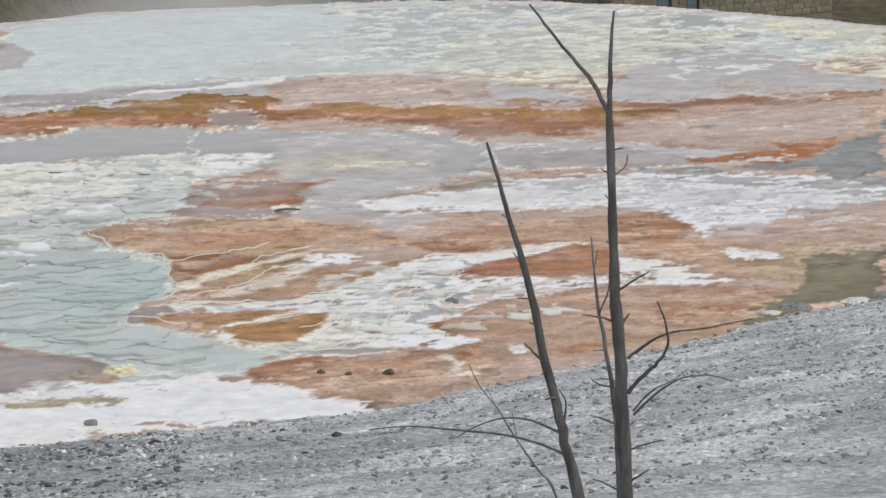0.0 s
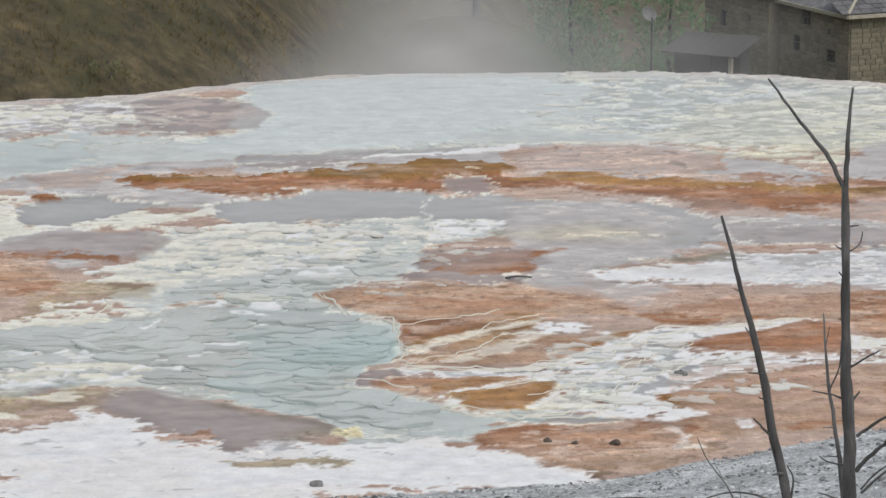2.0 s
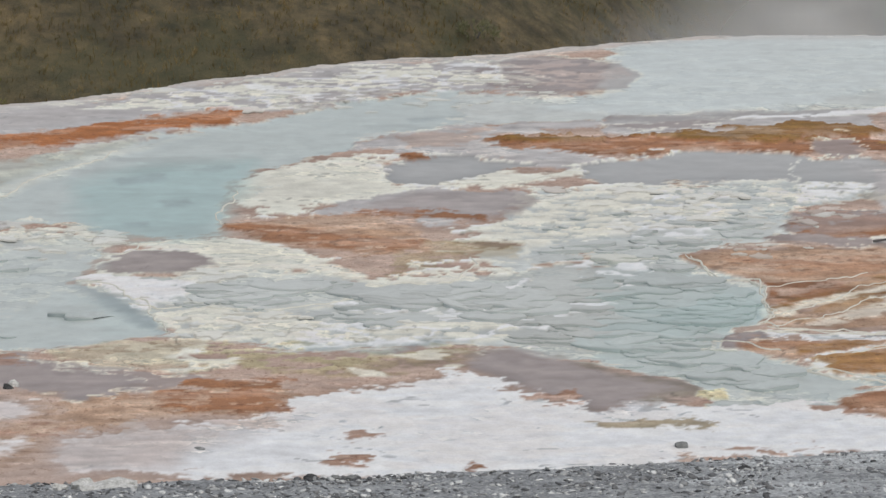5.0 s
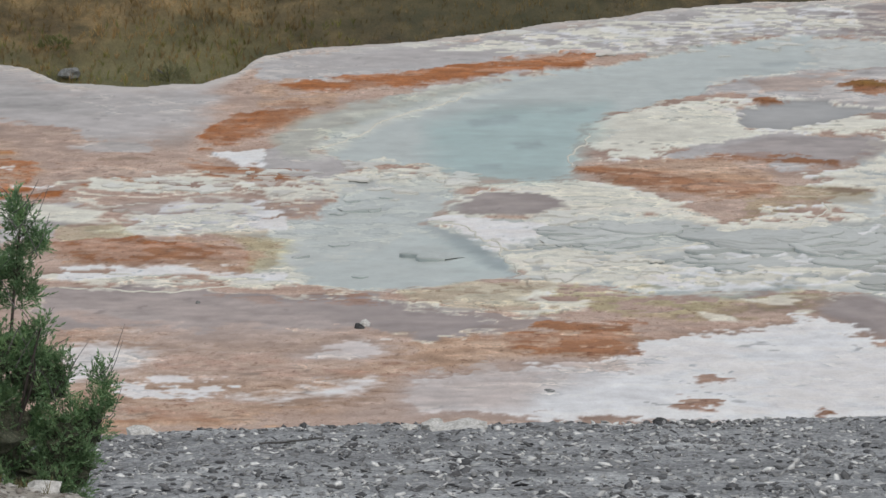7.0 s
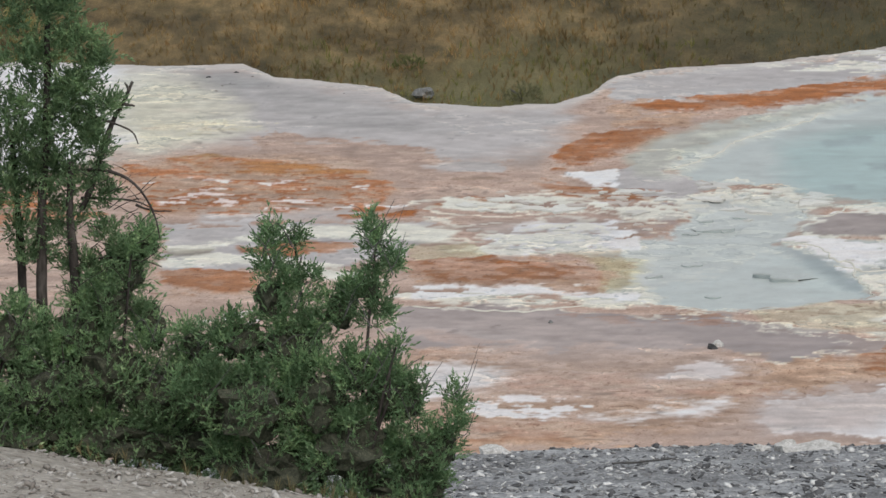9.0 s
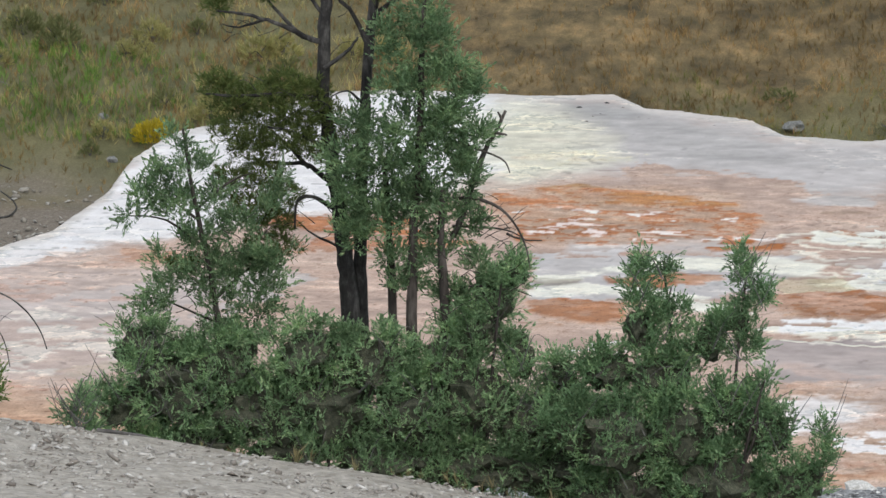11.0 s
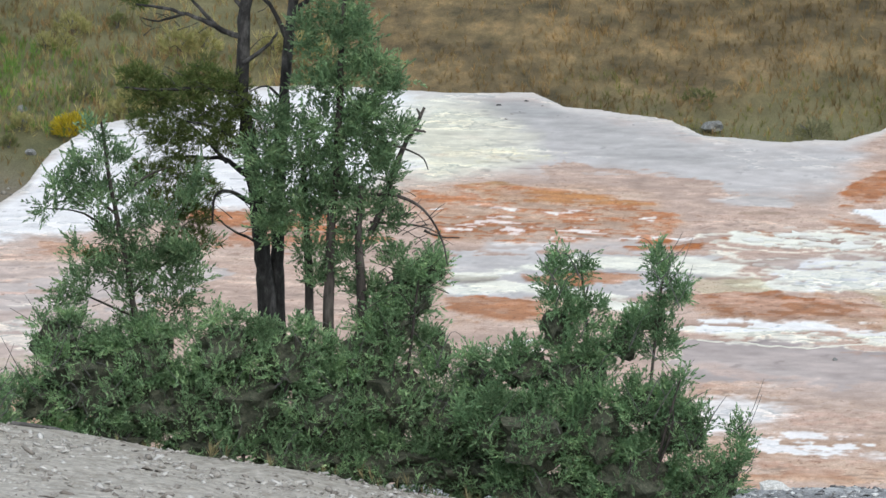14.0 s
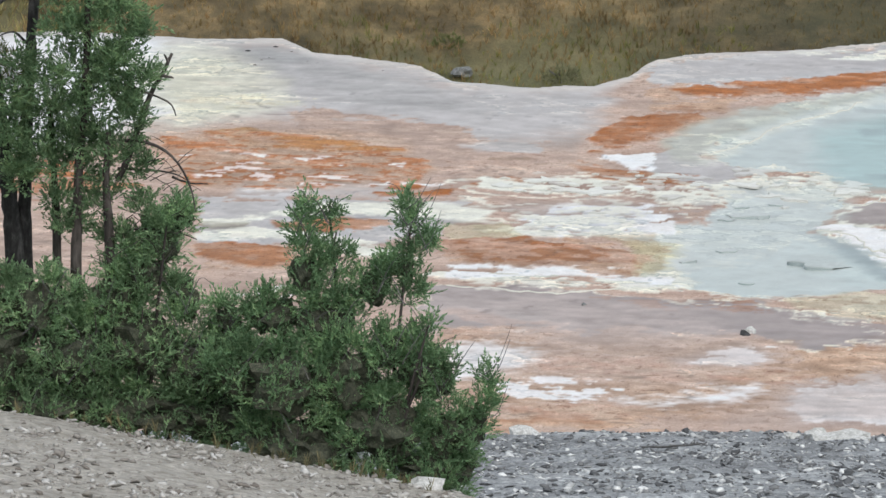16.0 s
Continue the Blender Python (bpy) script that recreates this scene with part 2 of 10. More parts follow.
# ---- ground sheet and travertine terrace ----
def ground_material():
    """Grey gravel on the slope, sandy on the bank, dry grassland and soil behind."""
    m, n, l, b = shader("open_ground", 0.95)
    zone = n.new("ShaderNodeVertexColor")
    zone.layer_name = "cover"
    sep = n.new("ShaderNodeSeparateColor")
    l.new(zone.outputs["Color"], sep.inputs["Color"])
    big, mid, fine = tex(n, l, 0.5, 6), tex(n, l, 9.0, 6, 0.75, (1, 0.45, 1)), tex(n, l, 16.0, 4, 0.7)
    chips = tex(n, l, 22.0, kind="voronoi", stretch=(1, 0.5, 1))
    grey = ramp(n, l, mid.outputs["Fac"], [(0.28, (0.17, 0.175, 0.18)), (0.46, (0.32, 0.33, 0.335)), (0.58, (0.43, 0.44, 0.44)), (0.72, (0.66, 0.66, 0.66))]).outputs["Color"]
    pale = ramp(n, l, big.outputs["Fac"], [(0.42, (1.0, 1.0, 1.0)), (0.64, (1.6, 1.6, 1.6))]).outputs["Color"]
    grey = blend(n, l, grey, pale, 1.0, "MULTIPLY")
    spot = ramp(n, l, chips.outputs["Color"], [(0.0, (0.6, 0.6, 0.6)), (1.0, (1.35, 1.35, 1.35))]).outputs["Color"]
    grey = blend(n, l, grey, spot, 0.9, "MULTIPLY")
    ashy = n.new("ShaderNodeAttribute")
    ashy.attribute_name = "ashy"
    grey = blend(n, l, blend(n, l, grey, (0.68, 0.68, 0.69), 1.0, "MULTIPLY"), blend(n, l, grey, (1.2, 1.2, 1.2), 1.0, "MULTIPLY"), ashy.outputs["Fac"])
    sand = ramp(n, l, mid.outputs["Fac"], [(0.3, (0.29, 0.26, 0.215)), (0.5, (0.44, 0.405, 0.355)), (0.7, (0.58, 0.545, 0.49))]).outputs["Color"]
    sand = blend(n, l, sand, spot, 0.6, "MULTIPLY")
    grass = ramp(n, l, big.outputs["Fac"], [(0.3, (0.095, 0.077, 0.037)), (0.46, (0.15, 0.112, 0.054)), (0.6, (0.185, 0.138, 0.067)), (0.75, (0.24, 0.178, 0.09))]).outputs["Color"]
    var = ramp(n, l, fine.outputs["Fac"], [(0.3, (0.6, 0.6, 0.6)), (0.7, (1.4, 1.4, 1.4))]).outputs["Color"]
    grass = blend(n, l, grass, var, 0.8, "MULTIPLY")
    tuft = tex(n, l, 1.6, 5, 0.65, (1, 0.6, 1))
    grass = blend(n, l, grass, ramp(n, l, tuft.outputs["Fac"], [(0.32, (0.55, 0.58, 0.5)), (0.5, (1.0, 1.0, 1.0)), (0.68, (1.5, 1.42, 1.35))]).outputs["Color"], 0.85, "MULTIPLY")
    clump, sweep = tex(n, l, 0.55, 5, 0.62), tex(n, l, 0.12, 4, 0.6, (1.6, 0.7, 1))
    tufts_tone = ramp(n, l, clump.outputs["Fac"], [(0.34, (0.5, 0.5, 0.46)), (0.46, (0.86, 0.85, 0.82)), (0.56, (1.12, 1.1, 1.06)), (0.68, (1.55, 1.45, 1.38))]).outputs["Color"]
    grass = blend(n, l, grass, tufts_tone, 1.0, "MULTIPLY")
    wetter = n.new("ShaderNodeAttribute")
    wetter.attribute_name = "lush"
    sedge = ramp(n, l, big.outputs["Fac"], [(0.3, (0.075, 0.08, 0.035)), (0.5, (0.135, 0.13, 0.06)), (0.7, (0.2, 0.18, 0.09))]).outputs["Color"]
    grass = blend(n, l, grass, blend(n, l, sedge, var, 0.8, "MULTIPLY"), wetter.outputs["Fac"])
    brown = n.new("ShaderNodeAttribute")
    brown.attribute_name = "brown"
    dull = ramp(n, l, tuft.outputs["Fac"], [(0.3, (0.04, 0.036, 0.018)), (0.5, (0.085, 0.068, 0.034)), (0.7, (0.135, 0.104, 0.053))]).outputs["Color"]
    dull = blend(n, l, dull, tufts_tone, 0.9, "MULTIPLY")
    dull = blend(n, l, dull, (0.055, 0.058, 0.022), ramp(n, l, sweep.outputs["Fac"], [(0.5, (0, 0, 0)), (0.62, (0.6, 0.6, 0.6))]).outputs["Color"])
    grass = blend(n, l, grass, blend(n, l, dull, var, 0.8, "MULTIPLY"), brown.outputs["Fac"])
    soil = ramp(n, l, mid.outputs["Fac"], [(0.3, (0.12, 0.1, 0.075)), (0.55, (0.2, 0.17, 0.135)), (0.75, (0.36, 0.33, 0.28))]).outputs["Color"]
    out = blend(n, l, grass, soil, sep.outputs["Blue"])
    out = blend(n, l, out, sand, sep.outputs["Green"])
    out = blend(n, l, out, grey, sep.outputs["Red"])
    l.new(out, b.inputs["Base Color"])
    bump(n, l, mid.outputs["Fac"], b, 0.8, 0.08)
    return m


ground_mesh = sheet("ground", G_X, G_Y, G_Z, ground_material())
g_b = -G_X / np.maximum(G_Y, 1)
g_behind = smooth(-1, 3, G_Y - far_edge(G_X, G_Y))
g_red = (1 - g_behind) * (1 - smooth(0.02, 0.05, g_b) * (1 - smooth(33.5, 37, G_R)))
g_green = (1 - g_behind)
g_blue = smooth(0.21, 0.25, g_b) * (1 - smooth(148, 154, G_R + fbm(G_X, G_Y, 3, 3, 8) * 4)) * (G_Y > 80)
cover = ground_mesh.color_attributes.new("cover", "FLOAT_COLOR", "POINT")
cover.data.foreach_set("color", np.stack([g_red, g_green, g_blue, np.ones_like(g_red)], -1).astype(np.float32).ravel())
lush = smooth(0.17, 0.21, g_b) * smooth(146, 152, G_R) * (1 - smooth(166, 182, G_R + fbm(G_X, G_Y, 6, 3, 9) * 10)) + smooth(0.03, 0.06, g_b) * (1 - smooth(0.1, 0.14, g_b)) * (1 - smooth(156, 163, G_R + fbm(G_X, G_Y, 5, 3, 29) * 5))
ground_mesh.attributes.new("lush", "FLOAT", "POINT").data.foreach_set("value", np.clip(lush, 0, 1).astype(np.float32).ravel())
brown_cover = (1 - smooth(-0.01, 0.09, g_b + fbm(G_X, G_Y, 9, 3, 19) * 0.05)) * 0.9
ground_mesh.attributes.new("brown", "FLOAT", "POINT").data.foreach_set("value", brown_cover.astype(np.float32).ravel())
ashy_cover = smooth(5, 12, G_X + fbm(G_X, G_Y, 4, 4, 49) * 7) * 0.8 + 0.5 * smooth(0.1, 0.4, fbm(G_X, G_Y, 2.2, 4, 59))
ground_mesh.attributes.new("ashy", "FLOAT", "POINT").data.foreach_set("value", np.clip(ashy_cover, 0, 1).astype(np.float32).ravel())
ground = tagged(new("ground", ground_mesh), "grey gravel slope, sandy bank and dry grass hillside", "ground", kind="structure")

# The terrace surface: a fan-shaped grid, so that stains and relief keep their edges.
T_B, T_Y = np.meshgrid(np.linspace(-0.325, 0.325, 1480), 1 / np.linspace(1 / 68.5, 1 / 120.0, 400), indexing="xy")
T_X = T_B * T_Y
T_COL = np.empty(T_X.shape + (3,))
T_WET = np.zeros(T_X.shape)
T_RISE = np.zeros(T_X.shape)
WARP_X = fbm(T_X, T_Y, 1.6, 5, 11, 0.65) * 0.32
WARP_Y = fbm(T_X, T_Y, 1.8, 5, 23, 0.65) * 0.8
FLECK = fbm(T_X * 0.62, T_Y, 0.55, 5, 31, 0.74)
FLECK_B = fbm(T_X * 0.6 + 40, T_Y, 0.3, 2, 57, 0.8)
VEIN = np.abs(fbm(T_X * 0.7, T_Y + 30, 0.8, 3, 91, 0.5))
HUES = {  # linear base colours
    "white": (0.775, 0.782, 0.8), "cream": (0.7, 0.685, 0.605), "milk": (0.56, 0.578, 0.552), "aqua": (0.505, 0.552, 0.532),
    "teal": (0.41, 0.525, 0.505), "pond": (0.37, 0.36, 0.348), "mauve": (0.345, 0.29, 0.275), "blush": (0.51, 0.38, 0.315), "lavender": (0.49, 0.46, 0.45),
    "peach": (0.52, 0.35, 0.245), "rust": (0.4, 0.185, 0.088), "flame": (0.46, 0.18, 0.066), "amber": (0.43, 0.23, 0.075), "ochre": (0.31, 0.165, 0.038),
    "tan": (0.43, 0.345, 0.21), "olive": (0.235, 0.2, 0.13), "mud": (0.24, 0.17, 0.11), "ash": (0.27, 0.275, 0.27),
    "lemon": (0.6, 0.56, 0.36), "lagoon": (0.34, 0.49, 0.48), "slate": (0.25, 0.31, 0.325), "glacier": (0.585, 0.625, 0.61), "sage": (0.47, 0.475, 0.405),
    "sandy": (0.56, 0.49, 0.36), "butter": (0.66, 0.635, 0.5), "rosy": (0.53, 0.45, 0.42),
}
WETNESS = {"lagoon": 0.92, "slate": 0.9, "glacier": 0.8, "sage": 0.5, "milk": 0.65, "aqua": 0.85, "teal": 0.9, "pond": 0.9, "mauve": 0.55, "lavender": 0.4, "rust": 0.2, "amber": 0.25, "ochre": 0.2}
RISES = {"white": 0.015, "cream": 0.025, "rust": 0.03, "flame": 0.03, "amber": 0.04, "ochre": 0.1, "aqua": -0.03, "teal": -0.035, "pond": -0.03, "milk": -0.015}
T_COL[:] = HUES["blush"]


def stain(hue, *corners, soft=0.05, fray=0.34, cover=1.0, fleck=None, vein=None, warp=1.0):
    """Lay one mineral or bacterial stain over the terrace inside a loose outline: fray roughens its edge,
    fleck (0 to 1) breaks it into that share of scattered crusts, vein leaves only thin wavering lines, cover thins it."""
    px, py = np.array(corners, float).T
    pad = 1.6
    rows = np.where((T_Y[:, 0] > py.min() - 3) & (T_Y[:, 0] < py.max() + 3))[0]
    if not len(rows):
        return
    r0, r1 = rows[0], rows[-1] + 1
    ok = np.where((T_X[r0:r1].max(0) > px.min() - pad) & (T_X[r0:r1].min(0) < px.max() + pad))[0]
    if not len(ok):
        return
    part_of = (slice(r0, r1), slice(ok[0], ok[-1] + 1))
    x, y = T_X[part_of] + WARP_X[part_of] * warp, (T_Y[part_of] + WARP_Y[part_of] * warp) * 0.3
    qy = py * 0.3
    near, inside = np.full(x.shape, 1e9), np.zeros(x.shape, bool)
    for ax, ay, bx, by in zip(px, qy, np.roll(px, -1), np.roll(qy, -1)):
        ex, ey = bx - ax, by - ay
        t = np.clip(((x - ax) * ex + (y - ay) * ey) / (ex * ex + ey * ey + 1e-9), 0, 1)
        near = np.minimum(near, (x - ax - t * ex) ** 2 + (y - ay - t * ey) ** 2)
        cross = (ay > y) != (by > y)
        inside ^= cross & (x < ex * (y - ay) / (by - ay + 1e-12) + ax)
    d = np.where(inside, 1, -1) * np.sqrt(near)
    w = smooth(-soft, soft, d + FLECK[part_of] * fray)
    if fleck is not None:
        edge = 0.36 - 0.72 * fleck
        w = w * smooth(edge - 0.035, edge + 0.035, FLECK[part_of] * 0.6 + FLECK_B[part_of] * 0.5)
    if vein is not None:
        w = w * (1 - smooth(vein * 0.5, vein, VEIN[part_of]))
    if fleck is None and vein is None and WETNESS.get(hue, 0) > 0.5 and soft < 0.1:
        # a pale mineral line where the water ends
        line = (1 - smooth(0.015, 0.06, np.abs(d + FLECK[part_of] * fray + 0.03))) * 0.6 * smooth(-0.35, 0.1, FLECK_B[part_of])
    else:
        line = None
    w = (w * cover)[..., None]
    shade = 1 + ((0.2 * FLECK_B + 0.16 * FLECK)[part_of] * (1 - 0.8 * WETNESS.get(hue, 0.0)) * (0.4 if hue in ("white", "cream") else 1.0))[..., None]
    T_COL[part_of] = T_COL[part_of] * (1 - w) + np.array(HUES[hue]) * shade * w
    w = w[..., 0]
    if line is not None:
        T_COL[part_of] += (np.array((0.7, 0.685, 0.6)) - T_COL[part_of]) * line[..., None]
    T_WET[part_of] = T_WET[part_of] * (1 - w) + WETNESS.get(hue, 0.05) * w
    T_RISE[part_of] = T_RISE[part_of] * (1 - w) + RISES.get(hue, 0.02) * w


# Stains, from the far rim to the near edge.
stain("milk", (12.4, 116.6), (16, 118.3), (22.9, 118.2), (26.9, 116.8), (24.6, 106.6), (17.5, 106.2), (13.5, 106.0), (11.2, 105.0), (8.8, 104.7), (5.9, 103.6), (3.2, 100.1), (3.4, 106.1), (6.9, 109.5), (9.5, 108.4), (11.7, 109.4), (12.1, 111.6))
stain("milk", (11.8, 116.1), (16.5, 118.3), (21, 118.3), (25.4, 117.5), (30.5, 113.5), (33.5, 110.3), (32.3, 106.0), (26.8, 104.9), (21.6, 106.7), (17.5, 106.5), (14, 105.7), (10.6, 105.0))
stain("ash", (20.1, 116.8), (22.6, 117.2), (25.3, 117.2), (29.8, 113.7), (30.3, 110.2), (28, 107.2), (25.7, 106.0), (24.6, 104.6), (22.9, 105.9), (20.6, 108.2), (20.4, 111.9), cover=0.45)
stain("cream", (20.9, 118.1), (25.4, 117.5), (29.9, 114.2), (31.5, 111.8), (29.8, 108.5), (27.8, 106.3), (24.3, 102.6), (22.1, 103.6), (21.7, 107.1), (19.2, 108.2), (17.8, 109.9), fleck=0.36)
stain("cream", (30.9, 112.9), (33.5, 110.3), (31.3, 102.9), (29.9, 103.6), (31, 110.0), cover=0.8, fleck=0.55)
stain("cream", (22.5, 106.9), (26.1, 106.8), (24.3, 102.6), (22.3, 103.2), cover=0.7, fleck=0.7)
stain("lavender", (25.6, 106.9), (29.7, 108.1), (29.8, 104.9), (31.3, 102.9), (30.7, 100.7), (26.9, 100.1), (23.9, 101.6), (25.3, 104.4))
stain("lavender", (10.8, 106.6), (14.1, 106.5), (17.5, 106.5), (21.6, 106.4), (22.3, 104.4), (24, 101.9), (26.3, 100.5), (21.9, 101.3), (16.7, 103.0), (13, 102.8), (10.4, 103.1))
stain("mauve", (10.7, 106.2), (12.5, 106.1), (14.7, 106.2), (13.4, 104.9), (11.8, 103.5), (10.5, 104.2), cover=0.8)
stain("cream", (13.5, 105.6), (16, 105.9), (17.5, 106.6), (17.5, 105.8), (15.7, 105.3), (13.8, 105.1), fleck=0.8, soft=0.05)
stain("cream", (17.5, 107.3), (19.5, 107.0), (21.8, 106.9), (21.8, 106.4), (19.7, 106.4), (17.5, 106.8), fleck=0.75)
stain("blush", (17.1, 105.8), (20.1, 106.0), (22, 104.5), (21.8, 102.1), (18.2, 103.0), (16.7, 103.0))
stain("peach", (18.7, 105.3), (22, 104.5), (21.6, 101.4), (19.4, 102.3), (17.8, 103.5), cover=0.5, fleck=0.5)
stain("peach", (27.2, 103.9), (28.9, 102.7), (30.8, 101.3), (30.4, 99.9), (26.9, 100.4), cover=0.6, fleck=0.5)
stain("blush", (24.1, 100.7), (26.3, 100.3), (30.6, 100.6), (28.7, 94.3), (26.8, 92.8), (25.1, 94.6), (23.5, 97.1))
stain("rust", (21.8, 102.1), (24.3, 101.3), (26.4, 100.8), (30.8, 101.3), (30.6, 100.4), (26.6, 100.1), (24.3, 100.4), (21.9, 101.3), cover=0.7, fleck=0.6)
stain("peach", (24.2, 99.9), (30, 100.0), (29, 95.7), (27.1, 94.1), (24.3, 95.1), (23.5, 97.1), cover=0.6, fleck=0.5)
stain("rust", (23.9, 97.0), (25.9, 96.5), (27.7, 95.7), (27.5, 94.0), (26.2, 92.8), (24.5, 93.4), (23.4, 95.0), cover=0.65, fleck=0.45)
stain("amber", (25.9, 94.9), (27.3, 95.1), (27.3, 93.7), (26.4, 92.7), (25.6, 93.4), cover=0.7, fleck=0.5)
stain("rust", (7.5, 102.3), (9.2, 102.9), (11.5, 102.9), (13.7, 103.6), (15.8, 104.0), (16.7, 103.5), (15.2, 102.1), (14.4, 100.9), (12.5, 100.6), (10.2, 100.6), (8.5, 100.7))
stain("ochre", (7.6, 102.5), (9.4, 102.8), (11.5, 103.0), (12.6, 103.5), (14.1, 104.0), (15.8, 104.0), (16.7, 103.4), (15.4, 102.5), (13.9, 102.2), (12.2, 102.4), (10.4, 102.2), (8.6, 102.1))
stain("rust", (10.4, 102.7), (11.7, 102.8), (14.2, 102.5), (16.3, 103.0), (17, 101.8), (18.5, 101.4), (20.4, 100.5), (22.4, 100.0), (24.7, 99.4), (25.1, 98.8), (23.5, 98.2), (22.4, 97.8), (21, 97.4), (20, 98.0), (19.6, 99.2), (17.3, 100.6), (15.5, 100.7), (14, 100.7), (11.7, 101.0), (10.1, 100.4))
stain("ochre", (11.7, 102.9), (13.1, 103.6), (14.8, 103.8), (16.2, 103.7), (16.6, 103.0), (15.8, 102.4), (14.6, 102.1), (12.9, 102.1))
stain("mauve", (15.1, 102.3), (15.8, 102.5), (16.2, 102.0), (15.6, 100.0), (14.9, 100.4), cover=0.8)
stain("amber", (16.5, 101.9), (18.4, 102.4), (20.6, 101.5), (21.7, 100.6), (24, 100.1), (25.3, 100.2), (25.4, 99.4), (23.9, 98.9), (22.3, 99.7), (20.4, 100.4), (18.4, 101.0))
stain("ochre", (23.2, 100.2), (24.2, 99.9), (25.4, 100.1), (25.3, 99.3), (23.7, 99.1), cover=0.7)
stain("blush", (15.9, 100.9), (19, 99.9), (20.2, 98.3), (18, 98.9), (16, 99.6), cover=0.7, fleck=0.5)
stain("lavender", (10.1, 100.2), (12.1, 100.8), (13.9, 100.5), (16.3, 99.6), (19.5, 98.7), (20.3, 96.9), (23.3, 96.4), (25.4, 94.5), (26.9, 93.1), (24.3, 92.7), (21.4, 93.5), (18.4, 92.9), (16.7, 91.7), (15.3, 95.0), (14.6, 96.6), (12.2, 96.9), (9.8, 97.0))
stain("pond", (12, 100.1), (13.9, 100.5), (16.6, 99.5), (19.5, 98.7), (20.2, 96.9), (20, 94.5), (18.4, 92.9), (17.4, 92.2), (16.8, 93.7), (15, 95.4), (13.8, 97.1), (11.8, 98.6))
stain("pond", (10.1, 100.0), (12.1, 100.7), (13.3, 99.7), (12, 97.2), (10.7, 96.8), (9.8, 97.1), cover=0.85)
# yellow-tan reflection on the pond, painted as a stain
stain("tan", (15, 95.8), (17.1, 96.5), (19.3, 95.0), (18.4, 94.3), (16.3, 94.8), (15, 95.1), cover=0.45, soft=0.3)
stain("lavender", (15.1, 93.8), (17.9, 94.4), (19.1, 93.1), (17.5, 92.2), (16.8, 90.8), (15.9, 89.8), (15.3, 89.3), (14.5, 89.8), (15.3, 91.8))
stain("mauve", (20.3, 96.5), (23.1, 95.4), (24.5, 93.4), (22.6, 93.2), (20.2, 93.8), cover=0.6)
stain("rust", (19.4, 94.0), (22, 93.3), (24.4, 93.1), (24.2, 92.4), (20.1, 93.0), cover=0.5, fleck=0.4)
stain("white", (18, 91.4), (20, 92.5), (22.5, 92.9), (24.8, 92.3), (26.7, 91.1), (26.7, 89.5), (25, 88.7), (23.7, 85.5), (22.2, 85.3), (22.4, 87.5), (21, 89.0), (19.2, 88.9), (17, 89.6), (16.2, 90.3))
stain("cream", (16.6, 91.4), (20, 92.5), (22.4, 92.6), (21, 89.1), (18, 88.9), (16.3, 89.7), cover=0.7, fleck=0.5)
stain("olive", (18.5, 92.4), (20.6, 92.3), (21, 91.6), (19.8, 91.7), (18.6, 91.8), cover=0.6, fleck=0.6, soft=0.08)
stain("ash", (19.9, 92.2), (22.2, 92.9), (23, 92.4), (21.5, 91.5), cover=0.6, fleck=0.6)
stain("white", (22.6, 87.2), (24.9, 88.1), (27.1, 88.8), (27.4, 90.0), (26.8, 91.4), (25.5, 90.5), (23.5, 89.7))
stain("lavender", (22.8, 86.9), (24.2, 86.8), (23.4, 84.7), (22.2, 85.0), cover=0.6)
stain("ash", (29.9, 98.1), (29.2, 96.4), (27.9, 94.4), (26.8, 93.1), (24.9, 92.8), (23.7, 92.9), (24.8, 92.3), (26.4, 91.9), (26.7, 90.5), (27.3, 89.7))
stain("milk", (9.8, 96.8), (11.7, 97.0), (13.5, 97.2), (15.9, 96.9), (14.9, 95.1), (13.3, 93.6), (12.1, 92.0), (11.3, 89.8), (10.7, 88.7), (8.9, 88.6))
stain("cream", (10.9, 96.2), (13.4, 97.0), (15.8, 96.8), (14.6, 95.2), (13.3, 93.6), (11.7, 91.4), (10, 88.9), (8.9, 89.2), (9.6, 95.8), fleck=0.55)
stain("white", (12.8, 96.7), (15.8, 96.8), (14.8, 95.3), (13, 93.7), (11.6, 94.0), cover=0.6, fleck=0.45)
stain("blush", (11.5, 91.5), (13.3, 93.6), (15.2, 93.9), (15.9, 92.9), (15.4, 89.9), (16.3, 89.7), (19.2, 88.9), (20.9, 88.8), (22.4, 87.8), (22.2, 85.3), (22.7, 84.6), (26.5, 87.1), (25.1, 82.3), (23.1, 80.2), (21.1, 76.8), (19.6, 76.7), (17.3, 75.4), (15.4, 74.6), (13.9, 73.3), (12.8, 74.8), (11.7, 76.4), (13.3, 77.8), (14.8, 78.3), (14.6, 80.3), (12.9, 78.8), (11.4, 79.6), (10.4, 81.3), (11.5, 83.1), (11.8, 85.6), (11.3, 88.0))
stain("mauve", (13.3, 93.3), (14.8, 93.8), (16.3, 93.3), (16.7, 91.7), (15.4, 89.6), (13.8, 89.7), (11.6, 90.9), (12.3, 92.5), cover=0.8)
stain("rust", (13.2, 92.6), (14.7, 93.5), (16.5, 93.5), (15.9, 92.6), (15.4, 91.1), (13.9, 90.8), (13.1, 91.4), cover=0.75, fleck=0.7)
stain("lavender", (15.8, 92.3), (17.5, 92.2), (16.5, 90.8), (17.9, 88.4), (17.1, 87.7), (15.6, 88.4), (15, 89.7), cover=0.8)
stain("peach", (11.1, 88.3), (11.9, 89.3), (13.7, 89.4), (15.2, 88.9), (15.7, 87.5), (14.8, 86.5), (14.1, 87.3), (12.9, 86.8), (11.8, 86.5), (11.2, 87.2))
